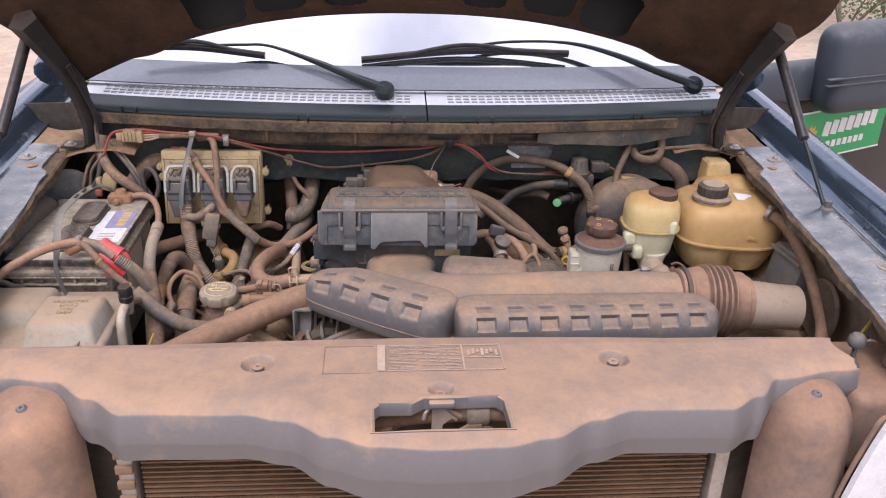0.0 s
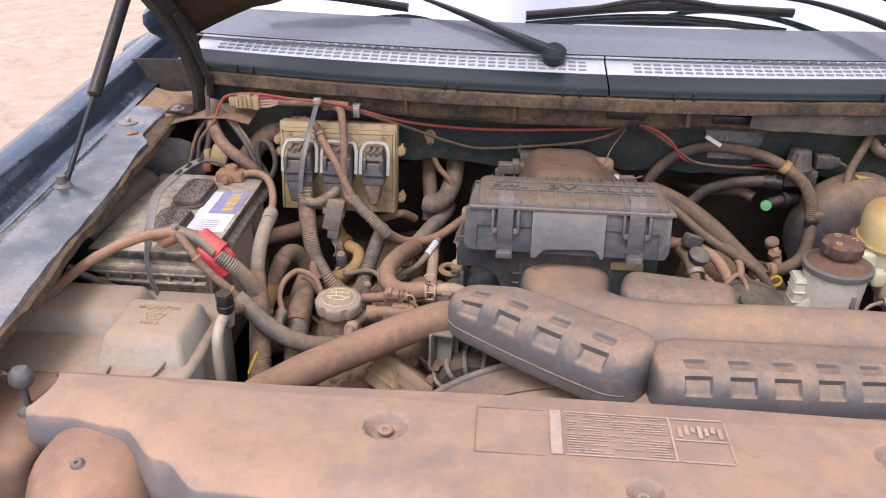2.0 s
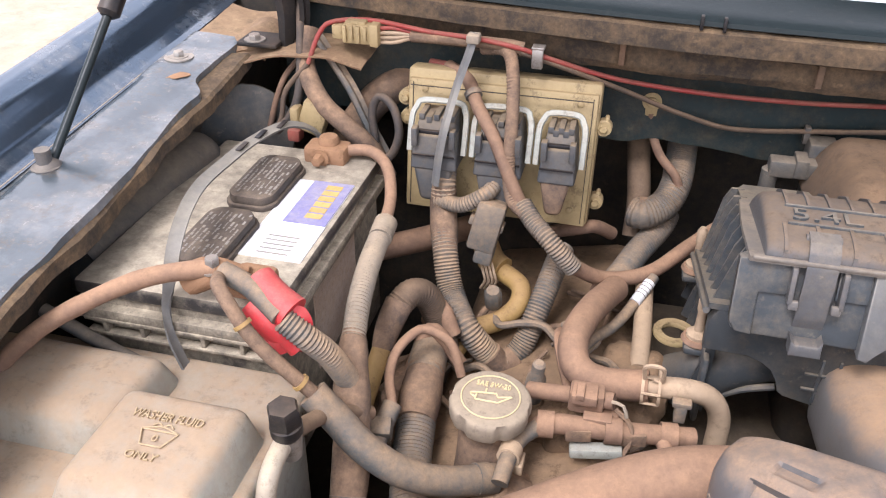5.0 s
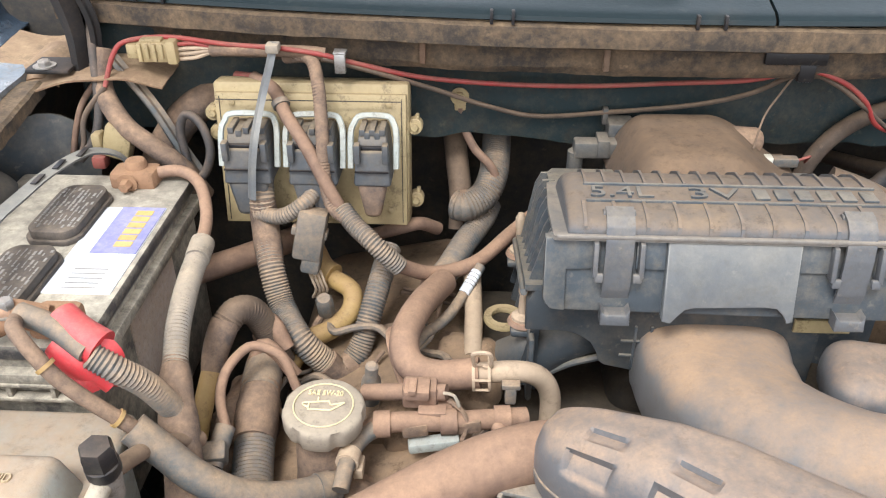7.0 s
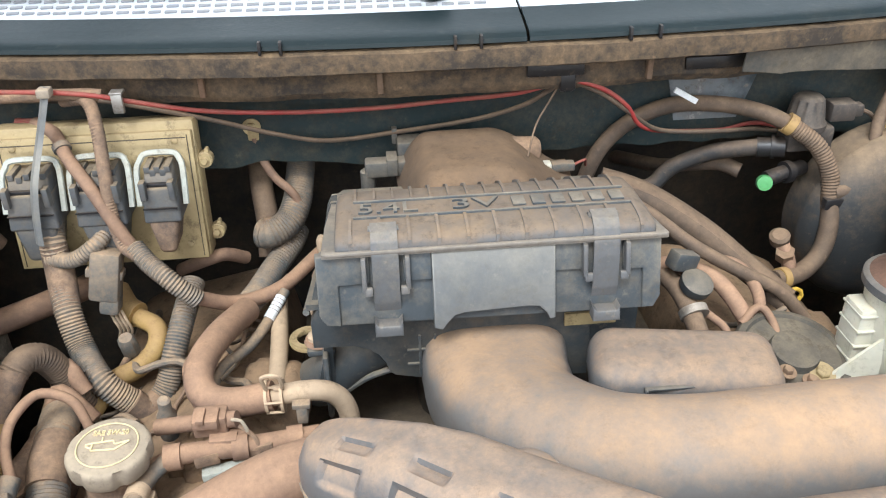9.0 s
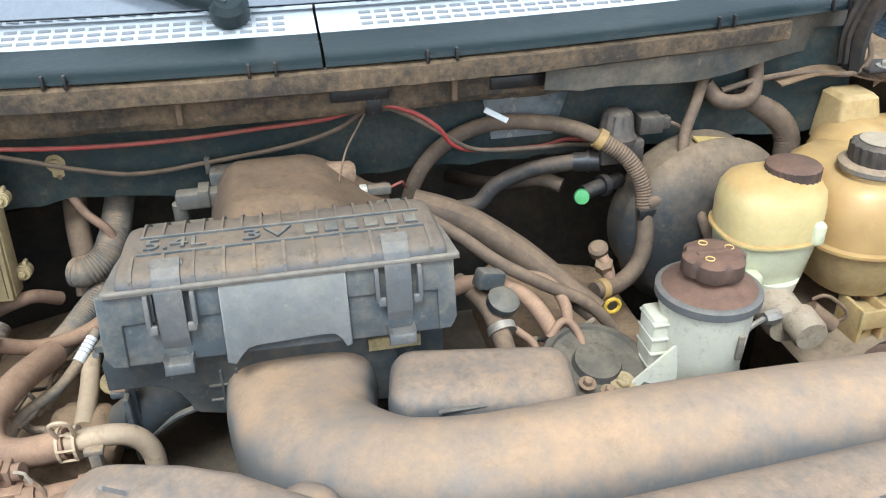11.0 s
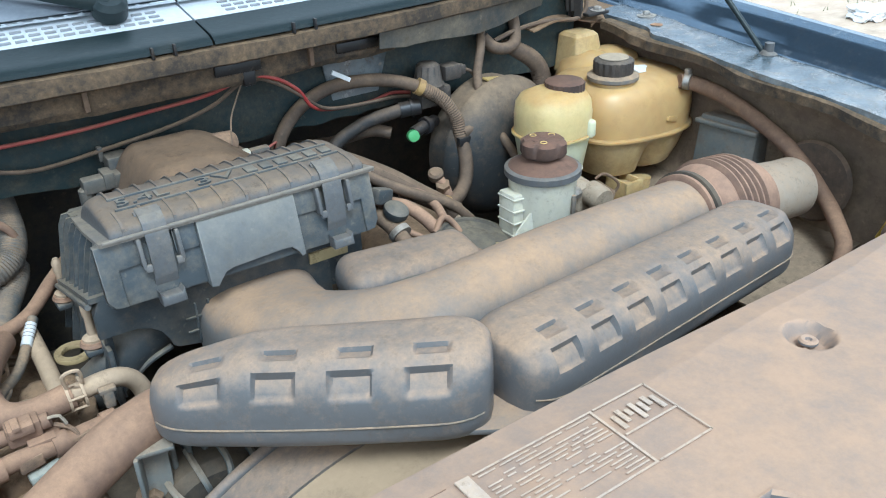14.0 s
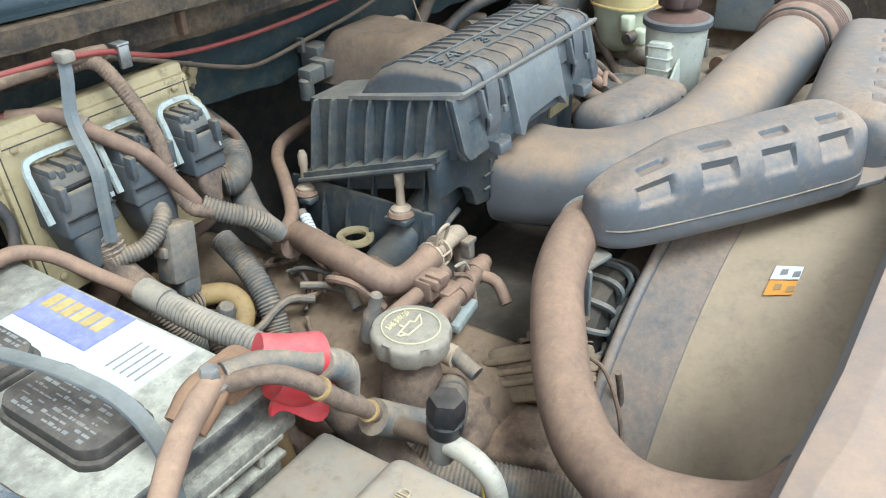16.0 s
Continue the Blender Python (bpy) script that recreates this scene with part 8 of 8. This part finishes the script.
part("cap", lathe([(0.0085, -0.006), (0.0095, 0.0), (0.0085, 0.006), (0.001, 0.007)], (0.313, 1.657, 1.055), (-0.3, -1, 0.3), 16), M_GREEN, gv, "bright green cap")
cs = thing("brake_sensor", (0.37, 1.68, 1.11), "dark ribbed round sensor with a side plug", "sensor")
part("dome", lathe([(0.024, 0), (0.024, 0.006), (0.020, 0.010), (0.0165, 0.034), (0.012, 0.038), (0.001, 0.039)], (0.36, 1.682, 1.112), seg=36, wobble=lambda a, h: 1 + (0.06 * math.cos(12 * a) if 0.008 < h < 0.037 else 0)), M_CAPDARK, cs)
part("base", box((0.338, 1.668, 1.085), (0.392, 1.70, 1.114), 0.004), M_CAPDARK, cs)
part("side_plug", join(box((0.385, 1.672, 1.118), (0.415, 1.695, 1.14), 0.003), box((0.412, 1.676, 1.121), (0.426, 1.69, 1.136), 0.003)), M_CAPDARK, cs)
part("pigtail", sweep([(0.424, 1.683, 1.128), (0.435, 1.68, 1.124), (0.444, 1.683, 1.115)], 0.0025, 8), M_HOSE_DIM, cs)
bh = thing("steering_hose", (0.24, 1.55, 1.0), "thick brown sleeve hose and a thin one running forward", "hose")
part("thick_hose", sweep([(0.105, 1.61, 1.092), (0.135, 1.60, 1.085), (0.166, 1.59, 1.072), (0.208, 1.56, 1.05), (0.242, 1.53, 1.026), (0.275, 1.495, 1.004)], lambda k: 0.0185 - 0.004 * k, 18, shape=lambda k, a: 1 if abs(math.cos(a)) > 0.6 else 0.85), M_HOSE_DIM, bh)
part("thin_hose", sweep([(0.101, 1.56, 1.108), (0.137, 1.53, 1.093), (0.174, 1.51, 1.068), (0.218, 1.50, 1.043), (0.262, 1.49, 1.020), (0.29, 1.48, 0.99)], 0.0068, 12), M_HOSE_DIM, bh)
hb = thing("brake_lines", (0.5, 1.69, 1.1), "brown brake hoses looped at the bulkhead", "hose")
part("loop", sweep([(0.541, 1.71, 1.19), (0.543, 1.705, 1.165), (0.535, 1.695, 1.147), (0.515, 1.69, 1.142), (0.49, 1.69, 1.147), (0.476, 1.70, 1.163)], 0.0092, 14), M_HOSE_DIM, hb)
part("drop", sweep([(0.472, 1.70, 1.172), (0.457, 1.682, 1.151), (0.44, 1.668, 1.113), (0.437, 1.648, 1.071), (0.445, 1.62, 1.039), (0.449, 1.59, 1.012), (0.450, 1.56, 0.975), (0.445, 1.53, 0.93)], 0.0068, 12), M_HOSE_DIM, hb)
part("fat_hose", sweep([(0.47, 1.75, 1.155), (0.51, 1.735, 1.150), (0.55, 1.725, 1.130), (0.588, 1.718, 1.106), (0.606, 1.712, 1.078), (0.603, 1.705, 1.04)], 0.0160, 18, ridge=0.0008, pitch=0.006), M_HOSE_DIM, hb)
part("thin_lead", sweep([(0.494, 1.695, 1.156), (0.543, 1.70, 1.164), (0.605, 1.70, 1.168), (0.663, 1.69, 1.165), (0.682, 1.69, 1.186), (0.668, 1.70, 1.225)], 0.0036, 8), M_HOSE_DIM, hb)
part("booster_port", sweep([(0.386, 1.634, 1.049), (0.405, 1.632, 1.054), (0.430, 1.628, 1.060)], 0.0098, 12), M_HOSE_DIM, hb)
part("grommet", lathe([(0.02, 0), (0.022, 0.004), (0.016, 0.010)], (0.432, 1.636, 1.058), (-0.3, -1, 0.1), 18), M_BLACK, hb)
tray = thing("bulkhead_strip", (0.58, 1.74, 1.14), "dark steel strip with a pale edge above the coolant tank", "bracket")
part("strip", skin([[Vector(p) + Vector(q) for q in ((0, 0, -0.006), (0, 0.012, -0.004), (0, 0.014, 0.004), (0, 0, 0.006))] for p in ((0.505, 1.752, 1.168), (0.58, 1.742, 1.140), (0.650, 1.731, 1.112))]), M_DARK, tray)
part("edge", sweep([(0.518, 1.748, 1.163), (0.58, 1.739, 1.139), (0.641, 1.731, 1.115)], 0.0042, 8, 0.01), M_STEEL, tray)

ch = thing("coolant_hose", (0.73, 1.3, 0.98), "brown coolant hose curving from the tank along the wing", "hose")
part("hose", sweep([(0.705, 1.505, 1.094), (0.724, 1.490, 1.089), (0.730, 1.440, 1.080), (0.729, 1.375, 1.060), (0.724, 1.315, 1.036), (0.720, 1.272, 1.008), (0.718, 1.24, 0.980), (0.703, 1.21, 0.958), (0.687, 1.19, 0.945), (0.668, 1.18, 0.924), (0.64, 1.175, 0.90), (0.59, 1.16, 0.885)], 0.0112, 18), M_HOSE, ch)
cl = part("spring_clamp", join(band((0.712, 1.495, 1.094), (0.5, -1, -0.1), 0.0116, 0.009, 0.0014), box((0.706, 1.49, 1.105), (0.716, 1.498, 1.114), 0.001)), M_STEEL, ch)
fb = thing("wing_box", (0.74, 1.42, 1.0), "dark dusty plastic box on the inner wing", "fuse box")
part("box", box((0.722, 1.375, 0.955), (0.775, 1.475, 1.045), 0.006, turn=rot(0, 8, 6)), M_BRACKET, fb)
part("lid_rib", box((0.718, 1.372, 1.03), (0.777, 1.478, 1.038), 0.003, turn=rot(0, 8, 6)), M_BRACKET, fb)
line("lower_pipe", "brown pipe below the intake snout", "pipe", [(0.60, 1.42, 0.93), (0.66, 1.40, 0.925), (0.71, 1.36, 0.92), (0.76, 1.32, 0.90)], 0.016, M_HOSE)
seal = tagged(part("intake_seal", lathe([(0.046, 0), (0.054, 0.0), (0.058, 0.006), (0.054, 0.012), (0.046, 0.012)], (0.722, 1.273, 0.999), (1, 0, -0.09), 36), M_HOSE_DIM), "round brown seal where the snout meets the wing", "seal")
for i, pts in enumerate(([(0.755, 1.16, 1.05), (0.735, 1.15, 1.03), (0.725, 1.155, 0.99), (0.73, 1.17, 0.95)], [(0.752, 1.17, 1.04), (0.745, 1.15, 1.0), (0.735, 1.16, 0.96)])):
    line("thin_cable", "thin pale wires hanging on the wing", "wire", pts, 0.0026, (M_YELLOW, M_LOOM)[i], seg=8)

# around the power steering pump
pu = thing("pump_pulley", (0.245, 1.40, 0.97), "dusty brown pump housing with two bolts", "pump")
part("disc", lathe([(0.052, -0.05), (0.055, -0.008), (0.052, -0.002), (0.046, 0.0), (0.044, -0.003), (0.024, -0.003), (0.022, 0.004), (0.012, 0.006)], (0.245, 1.415, 1.004), (0.05, -0.25, 1), 40), M_SHEET, pu)
for x, y in ((0.225, 1.375), (0.24, 1.36)):
    part("bolt", bolt((x, y + 0.012, 1.004), 0.0048, 0.006, (0.05, -0.25, 1)), M_RUST, pu)
line("yellow_ring", "bright yellow ring of a dipstick handle", "dipstick", [(0.321 + 0.009 * math.cos(i * 0.785), 1.56, 0.963 + 0.009 * math.sin(i * 0.785)) for i in range(9)], 0.0024, M_YELLOW, seg=8)
tube2 = thing("breather_tube", (0.16, 1.47, 1.0), "tan tube with a grey sensor and plug", "pipe")
part("tube", sweep([(0.135, 1.53, 1.04), (0.153, 1.50, 1.035), (0.162, 1.47, 1.022), (0.166, 1.43, 1.0)], 0.0098, 14), M_HOSE_DIM, tube2)
part("sensor", join(lathe([(0.013, 0), (0.016, 0.004), (0.016, 0.012), (0.010, 0.016)], (0.168, 1.482, 1.036), (0.2, -0.4, 1), 18), box((0.145, 1.488, 1.05), (0.175, 1.505, 1.07), 0.004, turn=rot(0, 20, 20))), M_PLASTIC, tube2)
part("collar", band((0.165, 1.465, 1.02), (0.1, -0.7, -0.4), 0.0102, 0.008, 0.004), M_STEEL, tube2)
for pts, r in (([(0.115, 1.50, 1.05), (0.15, 1.515, 1.045), (0.195, 1.50, 1.035), (0.216, 1.465, 1.012), (0.22, 1.45, 0.99)], 0.0085), ([(0.20, 1.52, 1.045), (0.225, 1.51, 1.04), (0.236, 1.485, 1.025), (0.232, 1.46, 1.005)], 0.006), ([(0.21, 1.455, 1.01), (0.228, 1.462, 1.024), (0.24, 1.45, 1.01), (0.238, 1.43, 0.995)], 0.004), ([(0.18, 1.47, 1.015), (0.195, 1.455, 1.005), (0.2, 1.435, 0.985)], 0.004)):
    line("thin_hose", "thin brown hose by the steering pump", "hose", pts, r, M_HOSE)
fc = thing("bulkhead_fitting", (0.325, 1.61, 0.97), "tan fitting on a brown pipe", "fitting")
part("cap", lathe([(0.010, -0.006), (0.0115, 0), (0.0115, 0.006), (0.008, 0.009)], (0.322, 1.615, 1.004), (-0.3, -0.4, 1), 18), M_HOSE_DIM, fc)
part("pipe", sweep([(0.324, 1.612, 1.0), (0.33, 1.60, 0.982), (0.332, 1.595, 0.955)], 0.008, 12), M_HOSE, fc)
part("nut", lathe([(0.011, 0), (0.011, 0.012)], (0.327, 1.605, 0.985), (-0.3, -0.4, 1), 6), M_RUST, fc)
wire_clamp = thing("hose_clamp", (0.53, 1.48, 0.96), "steel spring clamp below the brake reservoir", "clamp")
part("loop", join(sweep([(0.523, 1.492, 0.985), (0.535, 1.485, 0.992), (0.558, 1.478, 0.972), (0.55, 1.482, 0.958), (0.53, 1.488, 0.968)], 0.0022, 8), sweep([(0.52, 1.49, 0.975), (0.545, 1.48, 0.955)], 0.010, 12)), M_RUST, wire_clamp)
# small pale paper and grey plate on the bulkhead
tagged(part("paper_scrap", box((0.196, 1.668, 1.158), (0.226, 1.671, 1.164), 0.0, turn=rot(0, 30, 0)), M_PAPER), "scrap of pale paper stuck on the bulkhead", "paper")
tagged(part("bulkhead_plate", sheet(lambda u, v: (0.205 + 0.105 * u - 0.03 * v * (u - 0.4), 1.715, 1.17 - 0.055 * v), 6, 4, 0.003), M_RAIL), "grey galvanised plate on the bulkhead", "plate")
tagged(part("filter_sticker", box((0.034, 1.4455, 1.030), (0.082, 1.4485, 1.043), 0.0), M_TAN), "ochre part sticker below the filter box", "sticker")

litter = thing("plastic_bag", (5.78, 3.95, 0), "crumpled white plastic bag lying on the dirt", "litter")
part("bag", lump((5.78, 3.95, 0.035), (0.17, 0.12, 0.05), 4.2, 0.7), M_PAPER, litter)
rng = random.Random(8)
bm = bmesh.new()
for i in range(1200):
    x, y = rng.gauss(7.2, 0.6), rng.gauss(4.6, 0.7)
    h_, a = rng.uniform(0.02, 0.07), rng.uniform(0, 6.28)
    d = Vector((math.cos(a), math.sin(a), 0)) * 0.004
    p = Vector((x, y, 0.0))
    bm.faces.new([bm.verts.new(p - d), bm.verts.new(p + d), bm.verts.new(p + Vector((rng.uniform(-0.02, 0.02), rng.uniform(-0.02, 0.02), h_)))])
tagged(part("grass", bm, M_LEAF), "sparse short grass on the dirt", "grass", kind="stuff")

# labels on cover and shroud
lb = thing("cover_label", (0.012, 0.985, 1.09), "worn printed label sheet on the radiator cover", "label")
sheet_z = 1.0935
part("white_strip", box((-0.076, 0.953, sheet_z), (-0.065, 1.018, sheet_z + 0.0012), 0), M_PAPERDUST, lb)
for a, b in (((-0.062, 0.953), (0.042, 0.9545)), ((-0.062, 1.0165), (0.042, 1.018)), ((0.042, 0.953), (0.044, 1.018)), ((0.046, 0.953), (0.098, 0.9545)), ((0.046, 1.0165), (0.098, 1.018)), ((0.097, 0.953), (0.0985, 1.018)), ((0.046, 0.984), (0.098, 0.9855))):
    part("rule", box((*a, sheet_z), (*b, sheet_z + 0.0006), 0), M_PAPERDUST, lb)
rng = random.Random(4)
for i in range(16):
    y = 0.9575 + 0.0037 * i
    x = -0.060
    while x < 0.036:
        w = rng.uniform(0.006, 0.03)
        if rng.random() < 0.72:
            part("print_bar", box((x, y, sheet_z), (min(x + w, 0.04), y + 0.0012, sheet_z + 0.0005), 0), M_PAPERDUST, lb)
        x += w + 0.004
for i in range(7):
    x = 0.05 + 0.0065 * i
    part("print_mark", box((x, 0.989 + 0.004 * (i % 3), sheet_z), (x + 0.004, 1.004 + 0.003 * (i % 2), sheet_z + 0.0008), 0), M_PAPERDUST, lb)
fs = thing("fan_sticker", (-0.13, 1.127, 0.995), "orange and white fan warning sticker on the shroud", "sticker")
def on_shroud(corners, lift):
    """A patch that follows the shroud between four corners in plan."""
    def f(u, v):
        (ax, ay), (bx, by), (cx, cy), (dx, dy) = corners
        x = (ax * (1 - u) + bx * u) * (1 - v) + (dx * (1 - u) + cx * u) * v
        y = (ay * (1 - u) + by * u) * (1 - v) + (dy * (1 - u) + cy * u) * v
        return (x, y, shroud_z(x, y) + lift)
    return sheet(f, 6, 6, 0.0004)


for edge, m, ink in ((0, M_ORANGE, M_COPPER), (1, M_PAPER, M_INK)):
    x = -0.1325 + 0.0185 * edge
    half = part("sticker_half", on_shroud([(x, 1.1405), (x + 0.006, 1.117), (x + 0.0225, 1.1175), (x + 0.0175, 1.1400)], 0.0026), m, fs)
    for y in (1.134, 1.1235):
        part("sign", on_shroud([(x + 0.0065, y), (x + 0.0085, y - 0.006), (x + 0.0155, y - 0.0055), (x + 0.0135, y)], 0.0034), ink, half)
